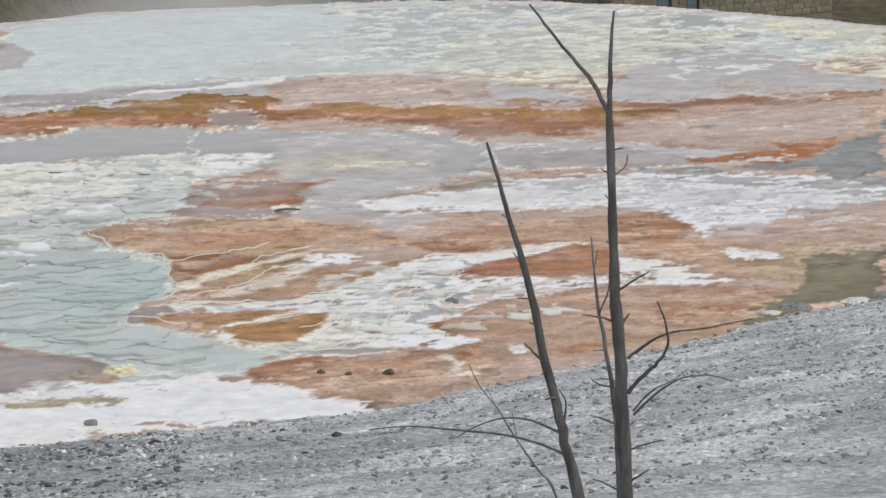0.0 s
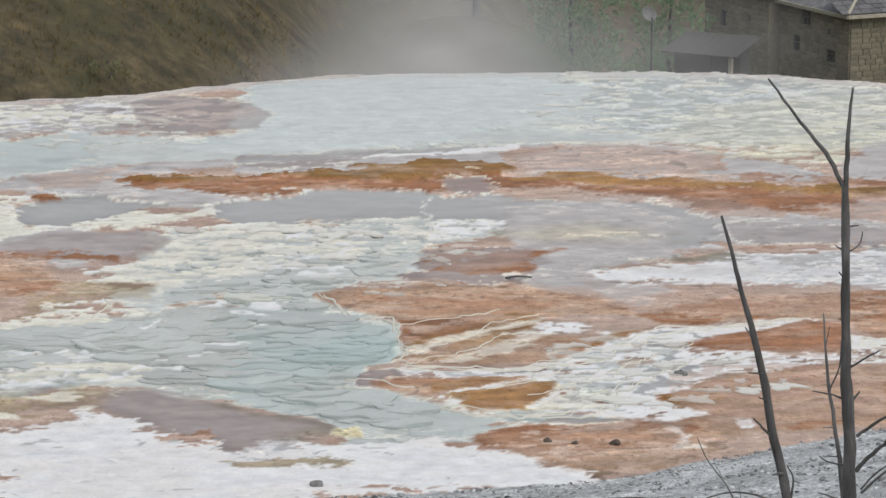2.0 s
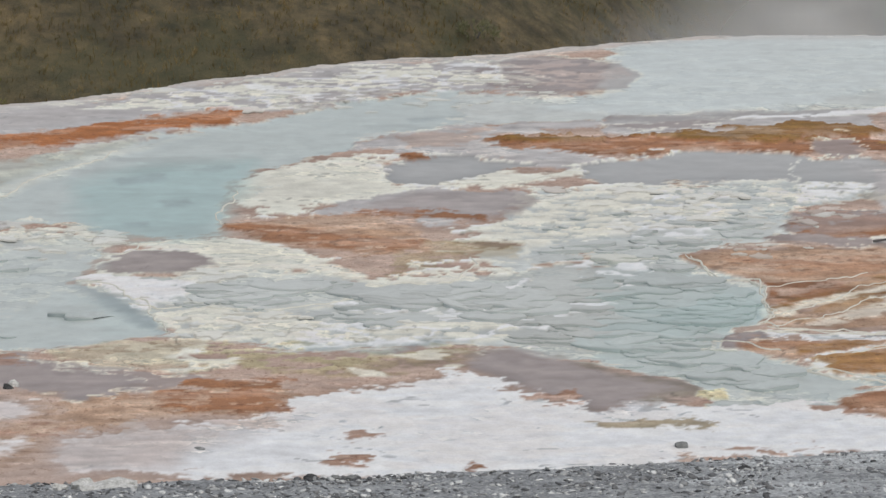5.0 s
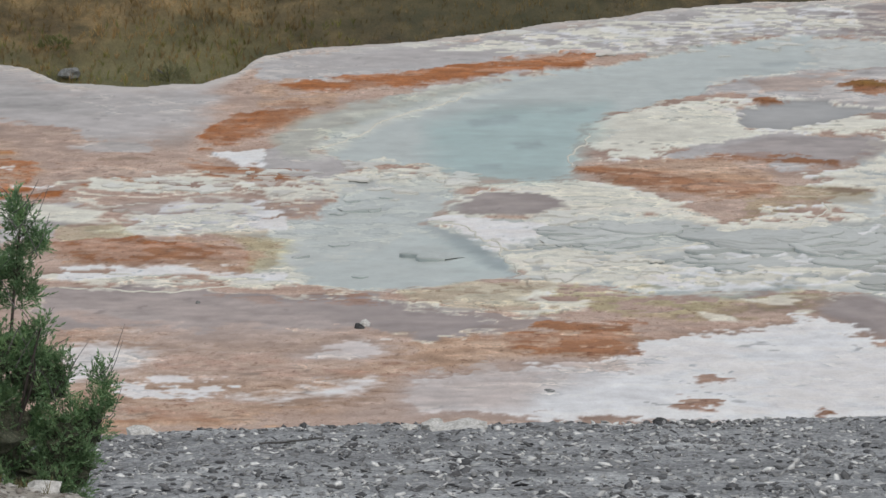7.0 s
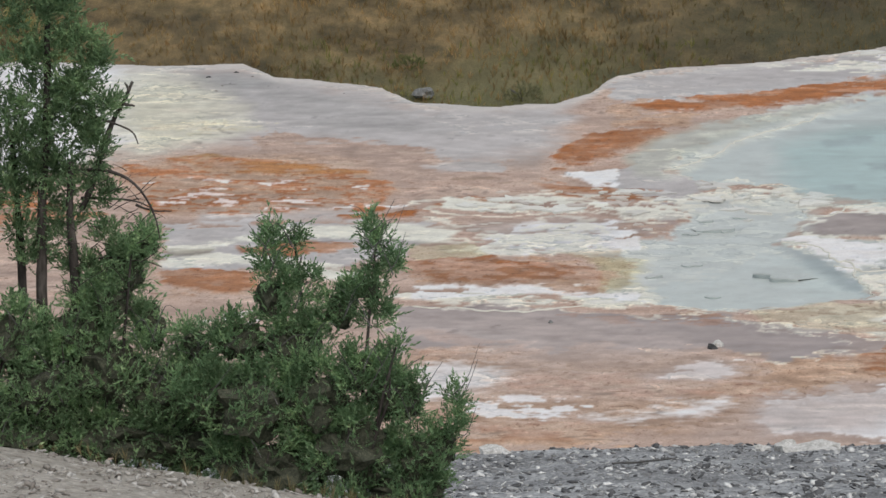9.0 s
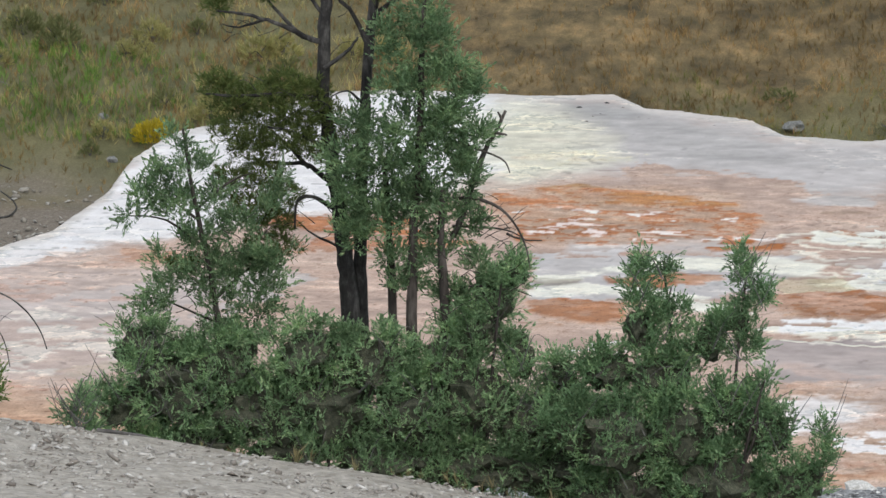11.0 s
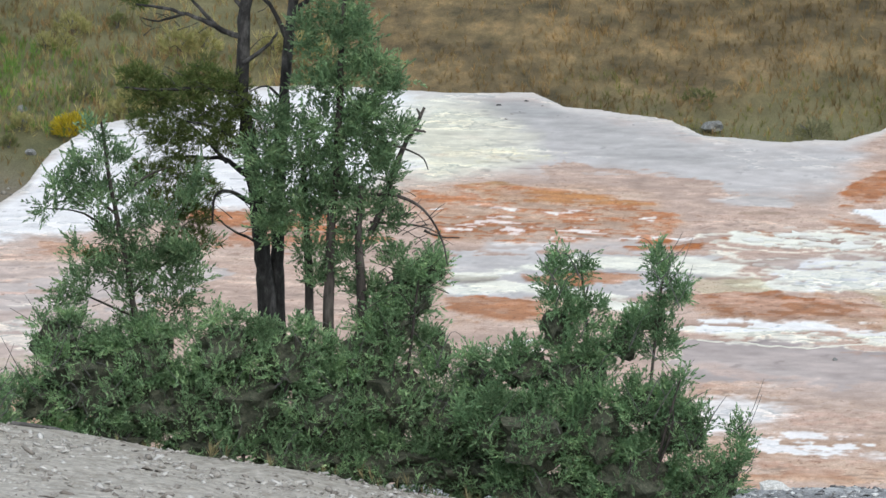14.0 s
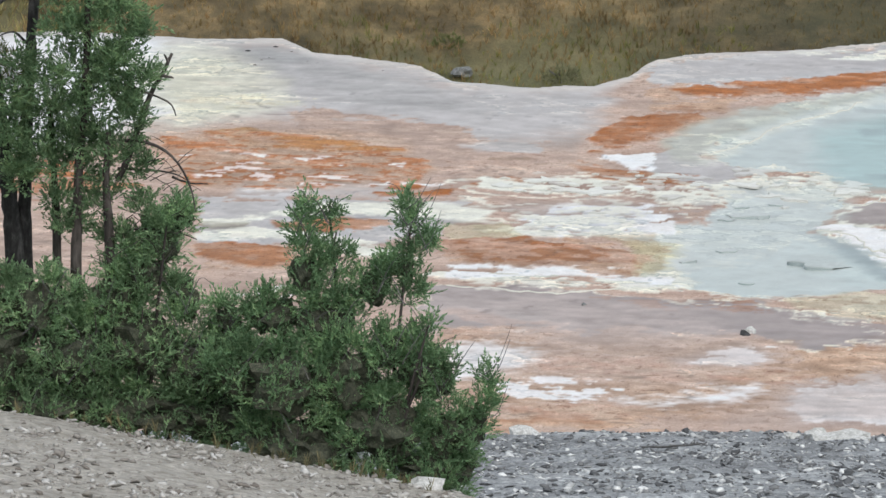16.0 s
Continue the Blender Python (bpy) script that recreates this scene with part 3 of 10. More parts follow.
stain("rust", (11.2, 88.0), (12.3, 89.2), (14, 88.9), (15.6, 88.1), (15.4, 87.2), (13.9, 87.6), (12.3, 86.9), (11.7, 86.8), cover=0.75, fleck=0.75)
stain("rust", (11.9, 85.6), (12.3, 86.6), (13.3, 86.6), (13.6, 86.3), (12.9, 85.4), (12.1, 84.5), (11.7, 84.1), cover=0.9)
stain("amber", (11.8, 84.0), (12.6, 85.2), (13.5, 86.0), (14.2, 87.2), (14.6, 86.6), (13.9, 84.8), (13, 84.5), (12.1, 84.0), cover=0.9)
stain("peach", (11.5, 83.3), (12.7, 84.3), (13.9, 85.1), (14.9, 84.3), (14.5, 82.3), (13.3, 82.6), (11.8, 82.5))
stain("rust", (11.6, 83.1), (12.8, 83.8), (14.1, 84.5), (14.5, 83.6), (13.2, 82.9), (11.8, 82.6), cover=0.7, fleck=0.6)
stain("white", (14.2, 85.6), (14.8, 86.3), (15.5, 85.5), (15.6, 84.8), (14.8, 84.9), (14.2, 84.8), cover=0.9, fleck=0.75)
stain("cream", (11.3, 81.9), (12.6, 82.0), (14, 81.9), (15.1, 83.2), (16.1, 84.0), (16.4, 82.9), (15.5, 81.6), (14.2, 80.4), (12.8, 79.3), (11.9, 78.8), (11.4, 79.3), (12.3, 80.4), fleck=0.6)
stain("milk", (14, 81.4), (15, 82.7), (16.4, 82.9), (17.4, 82.6), (16.6, 80.8), (15.3, 79.6), (14.2, 78.5), (13.4, 78.2), (13.1, 78.8), cover=0.8)
stain("white", (15, 82.2), (16.5, 83.4), (17.9, 83.0), (18.8, 82.3), (17.5, 81.1), (16.9, 80.2), (15.5, 78.6), (14.6, 77.9), (13.9, 78.6), fleck=0.7)
stain("rust", (10.4, 81.6), (11.2, 81.7), (11.4, 81.1), (10.7, 80.8), (10.5, 81.1), cover=0.9)
stain("rust", (11.1, 80.7), (12.2, 81.1), (13.1, 81.2), (13.4, 80.6), (12.5, 80.1), (11.5, 79.9), cover=0.85, fleck=0.8)
stain("amber", (11.8, 79.5), (12.6, 80.1), (13.8, 80.5), (13.9, 79.9), (13, 79.5), (13, 78.3), (12.3, 78.7), cover=0.9)
stain("rust", (13.7, 79.8), (14.3, 79.9), (14.5, 79.4), (14, 79.2), cover=0.9)
stain("rust", (15.5, 82.3), (16, 82.5), (16.1, 81.9), (15.7, 81.5), (15.4, 81.7), cover=0.9)
stain("lemon", (11.4, 79.2), (13.2, 79.4), (14, 80.4), (15.1, 79.7), (14.4, 78.4), (13.4, 78.1), (12.2, 78.5), cover=0.8, fleck=0.6)
stain("peach", (17.2, 86.2), (18.9, 87.8), (19.8, 88.5), (21.2, 88.6), (22.3, 88.2), (22.4, 86.7), (21.7, 85.1), (21.1, 85.0), (20.3, 85.7), (18.5, 85.6), (17.5, 85.3))
stain("rust", (20.8, 87.9), (21.8, 87.8), (22.3, 86.7), (21.6, 85.1), (21, 85.3), (20.6, 86.2), cover=0.85, fleck=0.8)
stain("rust", (17.3, 85.9), (18.8, 87.3), (20.6, 87.7), (20.5, 86.2), (19.1, 86.0), (17.9, 85.5), cover=0.55, fleck=0.6)
stain("cream", (15.2, 83.7), (16.5, 84.7), (18.2, 85.4), (20, 85.8), (19.7, 85.3), (18.3, 84.8), (17, 84.1), (15.7, 83.1), fleck=0.8)
stain("rust", (16.7, 83.4), (17.6, 84.2), (19, 84.9), (20.1, 85.2), (20, 83.6), (18.9, 82.8), (17.7, 83.0), cover=0.85, fleck=0.75)
stain("peach", (20.7, 85.4), (22.3, 85.5), (23, 84.5), (24.3, 84.2), (23.6, 82.1), (22.1, 81.5), (21.7, 82.6), (20.8, 83.7))
stain("white", (17.3, 82.1), (18.9, 82.5), (20.3, 84.0), (21.2, 83.0), (22, 81.8), (20.8, 81.5), (19.1, 81.2), (17.7, 81.0), (16.4, 79.9), (15.8, 80.0), fleck=0.7)
stain("cream", (20.3, 84.6), (20.9, 83.9), (21.8, 82.1), (20.7, 81.8), (19.8, 82.1), cover=0.8, fleck=0.6)
stain("peach", (15.5, 78.6), (16.8, 80.0), (18, 80.7), (19.6, 81.1), (21.6, 81.3), (23.1, 81.2), (22.2, 79.4), (21.2, 77.2), (20.1, 77.0), (18.5, 76.5), (17, 76.0), (15.9, 75.8), (15.4, 77.2))
stain("rust", (15.5, 78.6), (16.5, 79.8), (17.4, 80.6), (18.4, 80.6), (17.6, 79.6), (16.9, 78.3), (16.2, 77.8), cover=0.8, fleck=0.7)
stain("rust", (16.1, 77.5), (17.7, 79.1), (19.5, 80.6), (21.6, 81.1), (21.9, 80.0), (20.6, 78.8), (18.8, 77.8), (17.2, 76.8), (16, 76.2), cover=0.65, fleck=0.5)
stain("tan", (22.9, 84.0), (26.2, 86.0), (25.1, 82.3), (23.2, 80.7), (22.3, 81.4), cover=0.6)
stain("olive", (23.9, 83.2), (25.6, 83.8), (24.1, 79.2), (23, 79.2), (21.2, 77.7), (21, 78.2), (22.7, 80.3))
stain("white", (22.5, 84.1), (23.4, 83.8), (23.2, 83.3), (22.4, 83.4), cover=0.8, fleck=0.6)
stain("white", (23.6, 87.8), (26.5, 86.8), (26.3, 86.3), (24.5, 86.7), cover=0.7, fleck=0.6)
stain("white", (14.7, 78.3), (15.9, 78.5), (16.3, 78.0), (15.9, 77.4), (14.9, 77.6), fleck=0.65)
stain("rust", (11.7, 76.4), (12.4, 76.9), (13.2, 77.0), (14.3, 76.8), (15.8, 76.9), (15.9, 76.2), (15.1, 75.5), (14.3, 75.3), (12.8, 74.8), (12, 75.5), cover=0.9, fleck=0.85)
stain("peach", (12.6, 74.9), (14.1, 75.6), (15.4, 75.9), (16, 76.2), (15.3, 74.8), (14.4, 73.8), (13.4, 73.6))
stain("mud", (13.3, 74.3), (14.3, 74.4), (15.5, 75.2), (15.9, 75.3), (15.3, 74.4), (13.9, 73.3), (13.3, 73.2), cover=0.7, fleck=0.7)
stain("white", (15.1, 76.4), (15.5, 76.8), (15.5, 75.2), (15.1, 75.2), cover=0.9, fleck=0.6)
stain("aqua", (9.1, 90.3), (10.6, 89.3), (11.2, 87.5), (11.8, 86.5), (11.7, 84.6), (11.5, 83.1), (10.6, 81.8), (10.5, 81.1), (11, 79.7), (11.5, 79.1), (12.2, 78.4), (13.3, 77.9), (11.7, 76.4), (10.6, 76.9), (9.5, 77.4), (8.8, 78.4), (8, 80.0), cover=0.75)
stain("aqua", (2.7, 86.7), (4.9, 86.7), (7.4, 88.1), (9.9, 88.7), (11.1, 87.2), (11.8, 86.1), (11.7, 84.2), (11.3, 82.7), (10.4, 81.6), (9.7, 80.9), (11.4, 79.6), (12.4, 78.1), (13.3, 77.8), (11.1, 76.5), (9.9, 76.2), (9.5, 77.3), (8.8, 78.9), (7.3, 80.0), (6.4, 80.8), (2.5, 80.7), cover=0.8)
stain("milk", (2.7, 85.6), (3.8, 86.6), (5.4, 87.0), (6.2, 85.3), (4.7, 83.4), (2.6, 82.6), cover=0.6)
stain("teal", (8.7, 85.6), (11.6, 86.3), (11.7, 84.2), (11.2, 82.7), (9.8, 81.9), (8.8, 82.5), cover=0.35, soft=0.4)
stain("teal", (8.4, 81.8), (9.2, 80.2), (7.9, 79.6), cover=0.3, soft=0.3)
stain("mauve", (5.5, 79.5), (6.3, 80.6), (7.3, 80.0), (8.2, 78.5), (9.2, 78.0), (9.4, 77.1), (8.4, 76.3), (7.3, 76.0), (6.7, 77.2), (5.8, 78.3), soft=0.2, fray=0.12)
stain("olive", (7.3, 80.0), (8.4, 78.4), (9.3, 77.8), (9.4, 76.9), (8.6, 76.5), (8, 78.3), cover=0.5, soft=0.2)
stain("milk", (9.4, 76.9), (11, 77.2), (11.7, 76.2), (10.6, 75.9), (9.5, 76.0))
stain("white", (2.4, 76.7), (3.4, 77.5), (5.4, 78.4), (6.7, 77.2), (7.3, 76.0), (8.6, 76.3), (10.6, 75.9), (11.6, 75.8), (12.8, 74.8), (13.4, 73.3), (12.5, 72.8), (10.5, 72.2), (6.8, 72.6), (2.3, 73.0))
stain("white", (7.5, 75.7), (9.4, 75.2), (10.9, 76.3), (11.7, 75.9), (12.8, 74.6), (13.4, 73.6), (12.9, 73.1), (10.9, 72.8), (9.1, 72.6), (8, 71.7), (7.1, 71.5))
stain("tan", (7.5, 75.2), (8.5, 75.4), (9.4, 75.1), (9.2, 74.5), (8, 74.5), cover=0.8)
stain("rust", (8.6, 72.4), (9.5, 72.6), (11.1, 72.9), (10.7, 72.6), (9.4, 72.2), (8.5, 72.0), cover=0.8, fleck=0.55)
stain("rust", (2.4, 77.8), (4.4, 77.8), (7.1, 77.1), (6.8, 76.5), (4.4, 77.2), (2.4, 77.0), cover=0.5, fleck=0.3)
stain("blush", (2.6, 83.6), (2.5, 79.3), (5.6, 80.4), (5.8, 79.5), (5.4, 78.4), (2.4, 77.4))
stain("olive", (2.5, 79.8), (5.6, 80.4), (6.4, 80.3), (5.5, 79.0), (3.5, 78.8), (2.5, 78.9), cover=0.4, fleck=0.6)
stain("lavender", (-5.6, 105.9), (-1.7, 108.3), (3, 111.8), (4.4, 113.3), (8.9, 114.5), (11.8, 113.7), (12, 111.0), (9.8, 108.7), (6.5, 109.4), (3.6, 106.6), (1, 106.2), (-1.6, 104.3), (-4.2, 102.9), (-5.4, 102.5))
stain("cream", (-3, 107.5), (-0.3, 109.1), (3, 111.6), (6.7, 113.8), (9, 114.2), (10, 111.1), (6.5, 109.4), (3.7, 107.0), (1, 106.6), fleck=0.5)
stain("mauve", (8.1, 112.8), (10, 114.4), (11.8, 113.7), (11.9, 111.0), (11.2, 109.3), (9.4, 108.9), (8.1, 109.8), cover=0.8)
stain("peach", (8, 112.4), (11, 113.7), (11.8, 111.9), (10.3, 109.3), (8.4, 109.4), cover=0.4, fleck=0.5)
stain("cream", (6.1, 112.9), (9.2, 112.8), (10, 110.6), (7.2, 110.2), (5.9, 111.5), cover=0.9, fleck=0.5)
stain("mauve", (3.4, 108.6), (5.9, 109.8), (6.2, 109.0), (3.6, 106.6), cover=0.5, fleck=0.7)
stain("flame", (-4.8, 102.1), (-3.9, 103.0), (-1.6, 104.7), (0.7, 106.0), (2.3, 106.8), (1.5, 105.4), (0.1, 104.1), (-1.9, 102.4), (-4.1, 101.3))
stain("peach", (-5.4, 101.8), (-4.7, 102.9), (-3.5, 101.4), (-4, 98.9), (-5.1, 96.9), cover=0.7, fleck=0.7)
stain("rust", (-5.3, 99.3), (-4.2, 99.8), (-4.5, 98.3), (-5.1, 96.9), cover=0.8, fleck=0.7)
stain("lavender", (4.2, 101.6), (5.6, 103.4), (7.8, 104.9), (9.9, 105.3), (11.7, 104.9), (8.4, 103.4), (7.6, 102.3), (8.3, 101.2), (10.4, 100.4), (9.9, 98.0), (8.4, 99.4), (6, 100.9))
stain("blush", (5.5, 103.1), (8.1, 104.5), (7.3, 102.3), (6, 101.6), cover=0.6)
stain("pond", (4.9, 98.8), (6, 100.5), (7.2, 100.7), (8.5, 99.8), (7.3, 98.0), (6.4, 97.1), (5.3, 97.3))
stain("pond", (9.4, 98.7), (10.1, 100.1), (12.3, 100.9), (14.4, 100.6), (13.9, 97.3), (11.8, 96.8), (9.9, 97.3))
stain("rust", (5.6, 100.4), (6, 100.7), (6.3, 100.4), (5.9, 100.1), soft=0.05)
stain("cream", (4.9, 100.3), (5.6, 100.7), (5.7, 100.0), (5, 99.9), fleck=0.75)
stain("cream", (2, 96.8), (2.6, 98.8), (4.2, 100.5), (5, 100.7), (5.2, 98.1), (5.4, 96.7), (6.3, 96.9), (7.8, 98.4), (9.4, 99.4), (9.5, 98.6), (8.2, 97.4), (5.7, 96.1), (4, 95.1), (2.1, 94.2), (1.7, 95.5))
stain("milk", (2.3, 96.8), (4.1, 98.8), (5.2, 97.4), (4.2, 95.5), (2.5, 94.8), cover=0.7, fleck=0.5)
stain("lavender", (3.2, 93.9), (4.7, 95.8), (6.4, 96.4), (8, 96.0), (8.1, 94.7), (7.2, 93.5), (6.2, 92.3), (4.3, 92.6))
stain("blush", (1.7, 92.1), (3.2, 93.6), (5.1, 94.5), (7.1, 93.5), (5.5, 92.9), (5.6, 90.5), (5.2, 88.3), (4.4, 87.2), (3.9, 88.8), (2.4, 90.3))
stain("rust", (1.6, 92.4), (2.5, 93.0), (3.9, 92.3), (5.4, 91.4), (5.5, 90.2), (4.2, 90.0), (3, 90.6), (2.1, 90.9), cover=0.9, fleck=0.8)
stain("rust", (4.2, 93.9), (5.6, 94.7), (7.1, 93.6), (6.7, 93.1), (5.3, 93.3), cover=0.85, fleck=0.8)
stain("amber", (4.1, 91.7), (5.4, 91.4), (5.6, 90.2), (4.4, 89.1), (4, 89.7), cover=0.5, fleck=0.5)
stain("tan", (5.1, 90.0), (6.5, 90.8), (7.6, 90.2), (7.3, 89.3), (6, 89.1), (5.2, 86.9), (4.5, 86.7), cover=0.6, fleck=0.7)
stain("olive", (6.4, 90.8), (7.7, 90.8), (7.4, 89.3), (6.4, 89.4), cover=0.35)
stain("milk", (8.2, 96.7), (13.9, 96.9), (13.1, 91.6), (10.9, 89.3), (10.5, 87.6), (8.7, 89.3), (7.2, 87.7), (6.4, 89.4), (7.8, 90.5), (6.6, 92.0), (8.1, 94.7))
stain("cream", (8.2, 96.7), (10.6, 97.0), (13.8, 96.6), (13.6, 94.6), (11.3, 92.8), (9.5, 92.2), (7.7, 89.9), (6, 91.1), (7.3, 93.5), fleck=0.5)
stain("milk", (-1.4, 86.2), (0, 87.8), (2.4, 88.3), (4.4, 86.6), (6.3, 87.1), (7.4, 87.1), (7.7, 85.0), (6.5, 83.0), (6.9, 81.1), (4.8, 80.9), (2.2, 80.9), (0.8, 81.7), (-0.1, 83.9))
stain("cream", (-0.9, 89.5), (0.6, 91.2), (1.8, 91.5), (3.1, 90.0), (4.4, 86.6), (3.9, 87.5), (2.4, 88.0), (1.3, 87.8), (0, 87.8), (-1, 86.2), (-1.4, 86.8))
stain("cream", (6.4, 88.8), (7.2, 87.7), (5.7, 86.6), (4.4, 86.1), (2.9, 84.6), (2.3, 85.1), (4.1, 86.6), fleck=0.6)
stain("mauve", (-1, 88.7), (-0.3, 89.8), (0.7, 89.9), (1.3, 88.6), (0.4, 87.8), (-0.7, 87.8), cover=0.8)
stain("cream", (-0.1, 84.1), (2.3, 84.6), (3.9, 83.0), (6.5, 83.0), (6.9, 81.5), (4.8, 81.1), (2.2, 81.2), (0.7, 81.2), (0.1, 82.6), fleck=0.55)
stain("white", (-1.3, 86.8), (-0.1, 87.8), (1, 87.2), (0.8, 85.7), (0, 84.6), (-0.5, 85.7), cover=0.7, fleck=0.6)
stain("olive", (1.9, 88.9), (2.6, 88.9), (2.5, 88.3), (2, 88.3), cover=0.3)
stain("lemon", (-2, 80.8), (0.3, 81.9), (1.4, 81.2), (3.8, 80.7), (5.8, 80.8), (4.8, 79.7), (2.7, 79.3), (0.5, 78.9), (-1, 79.8), cover=0.7, fleck=0.5)
stain("blush", (-4.3, 81.3), (-2.1, 81.0), (-1, 79.8), (0.5, 78.8), (2.7, 78.6), (5.5, 78.6), (6.6, 77.4), (4.6, 77.1), (2.7, 77.1), (2, 75.9), (0.5, 76.1), (-1.2, 75.1), (-4, 74.4))
stain("cream", (-1.9, 80.8), (0.5, 81.7), (1.2, 81.2), (0.5, 78.9), (-1, 79.6), fleck=0.55)
stain("tan", (1.3, 80.2), (3.4, 80.2), (5.8, 80.5), (5.5, 79.2), (3.3, 78.6), (1.1, 78.9), cover=0.6, fleck=0.5)
stain("mauve", (5.7, 79.2), (6, 80.4), (6.6, 80.6), (7.7, 79.0), (9, 78.3), (9.4, 77.2), (8.5, 76.5), (7.4, 75.9), (7, 77.0), (6.4, 77.9), soft=0.2, fray=0.12)
stain("olive", (7.7, 79.2), (9, 78.3), (9.4, 77.2), (8.5, 76.5), (9.1, 77.4), cover=0.5, soft=0.2)
stain("lemon", (9.4, 76.9), (9.8, 77.2), (9.8, 76.5), (9.4, 76.4), cover=0.8, fleck=0.6)
stain("mauve", (-4.3, 80.6), (-2.1, 80.7), (-1, 79.7), (0.5, 78.7), (1.3, 78.0), (-0.3, 77.2), (-2.2, 78.5), (-4.2, 79.0), cover=0.75)
stain("peach", (-4.3, 79.5), (-2.2, 79.0), (-0.3, 77.6), (2.1, 78.0), (2.7, 77.1), (2, 75.9), (0.5, 76.1), (-1, 75.1), (-2.6, 75.6), (-4.1, 76.0))
stain("rust", (-0.1, 77.2), (0.7, 78.0), (2.1, 78.1), (2.6, 77.2), (2.2, 75.9), (1.1, 76.1), (0.1, 76.5), cover=0.85, fleck=0.7)
stain("rust", (-4.1, 75.6), (-2.6, 75.3), (-1.1, 74.9), (-1.2, 74.3), (-2.6, 74.3), (-4, 74.6), cover=0.7, fleck=0.5)
stain("rust", (1.1, 78.7), (3.3, 78.2), (3.6, 77.5), (2.1, 78.2), cover=0.7, fleck=0.5)
stain("white", (2, 75.9), (2.7, 77.1), (5.2, 78.1), (5.7, 78.6), (6.4, 77.7), (7.3, 76.4), (7.6, 75.7), (10.9, 75.6), (10.5, 72.5), (7, 71.6), (3.8, 71.1), (2.5, 71.7), (1.2, 72.7), (-0.3, 73.1), (0.5, 75.5))
stain("white", (-3.4, 76.0), (-2, 76.6), (-1.9, 75.3), (-3.1, 75.6), cover=0.65, fleck=0.6)
stain("blush", (-1.2, 74.7), (0.5, 75.7), (2, 75.6), (2.6, 74.2), (1.2, 73.1), (2.5, 71.7), (-1.2, 71.7), (-3.8, 71.4), (-4, 74.0), cover=0.6, fleck=0.5)
stain("white", (-0.8, 72.7), (0.7, 74.3), (3.1, 74.2), (3.4, 72.3), (0.7, 71.9), cover=0.8, fleck=0.55)
stain("tan", (7.5, 74.8), (8.3, 75.2), (9.4, 74.9), (9.3, 74.4), (8.1, 74.4), cover=0.8)
stain("rust", (3.2, 74.7), (3.6, 75.0), (4, 74.5), (3.6, 74.3), cover=0.9, fleck=0.7)
stain("rust", (2.8, 72.7), (3.3, 72.9), (3.7, 72.8), (3.4, 72.2), (2.9, 72.2), cover=0.9, fleck=0.6)
stain("rust", (4.8, 72.1), (5.2, 72.3), (5.2, 71.9), (4.9, 71.9), cover=0.9, fleck=0.7)
stain("rust", (4, 74.0), (4.8, 74.1), (4.6, 73.8), (4.1, 73.8), cover=0.7, fleck=0.7)
stain("rust", (8.3, 71.9), (9.4, 72.5), (10.5, 72.7), (10.5, 72.2), (9.4, 72.0), cover=0.7, fleck=0.5)
stain("rust", (6.4, 77.0), (7.3, 77.2), (7.3, 76.7), (6.6, 76.7), cover=0.7, fleck=0.6)
stain("lavender", (-5.2, 91.4), (-4.9, 94.5), (-4, 98.4), (-2.3, 101.2), (-0.2, 103.6), (1.1, 104.6), (-0.2, 102.0), (-2.3, 99.8), (-3.5, 97.1), (-3.8, 94.5), (-2.7, 92.6), (-3.5, 90.8))
stain("aqua", (-3.8, 94.8), (-3.6, 97.4), (-2.3, 100.2), (-0.2, 102.8), (2.4, 105.0), (5.2, 108.2), (7.6, 109.8), (7.3, 105.4), (5, 103.1), (4, 100.5), (2.3, 98.8), (1.9, 96.8), (1.6, 94.8), (1.5, 91.7), (0.4, 91.4), (-0.6, 91.3), (-1.3, 92.6), (-2.7, 92.9))
stain("teal", (-1.6, 97.1), (-0.2, 99.1), (2.2, 99.8), (1.8, 95.1), (1.5, 91.9), (-0.6, 91.4), (-1.3, 93.9), cover=0.75, soft=0.5)
stain("cream", (-3.8, 94.8), (-3.6, 97.4), (-2.3, 100.2), (-0.2, 102.8), (-0.3, 103.4), (-2.4, 100.9), (-3.8, 97.7), (-4.1, 95.1), cover=0.6, fleck=0.5)
stain("milk", (-3.5, 90.8), (-2.7, 92.6), (-1.3, 92.0), (-0.6, 90.9), (-1.2, 88.8), (-1.4, 86.9), (-0.1, 85.3), (0.5, 82.3), (-1.1, 81.4), (-2.6, 81.1), (-3.8, 81.8), (-4.7, 82.3), (-4.3, 83.8), (-4, 85.3), (-4.9, 85.8), (-5.6, 86.4), (-4.5, 87.4), (-3.3, 89.1))
stain("aqua", (-1.6, 85.9), (-0.6, 85.6), (-0, 84.3), (0.5, 82.3), (-1.1, 81.5), (-2.6, 81.2), (-3.8, 81.9), (-3.3, 83.8), cover=0.8)
stain("teal", (-1.2, 85.6), (-0.1, 85.1), (0.4, 82.6), (-0.7, 82.8), cover=0.5, soft=0.3)
stain("cream", (-4.7, 90.2), (-3.6, 91.4), (-2.7, 92.8), (-1.3, 92.3), (-0.6, 90.6), (-1.3, 89.7), (-2.6, 90.8), (-3.5, 89.1), (-4.5, 88.0), fleck=0.65)
stain("white", (-6, 93.8), (-5.3, 94.5), (-4.8, 94.5), (-4.8, 92.9), (-5.5, 92.9), cover=0.85, fleck=0.7)
stain("flame", (-6.2, 96.1), (-5.9, 98.1), (-5.5, 99.1), (-4.4, 99.9), (-4, 99.2), (-4.5, 97.4), (-5.4, 95.8), (-6, 95.1), cover=0.95)
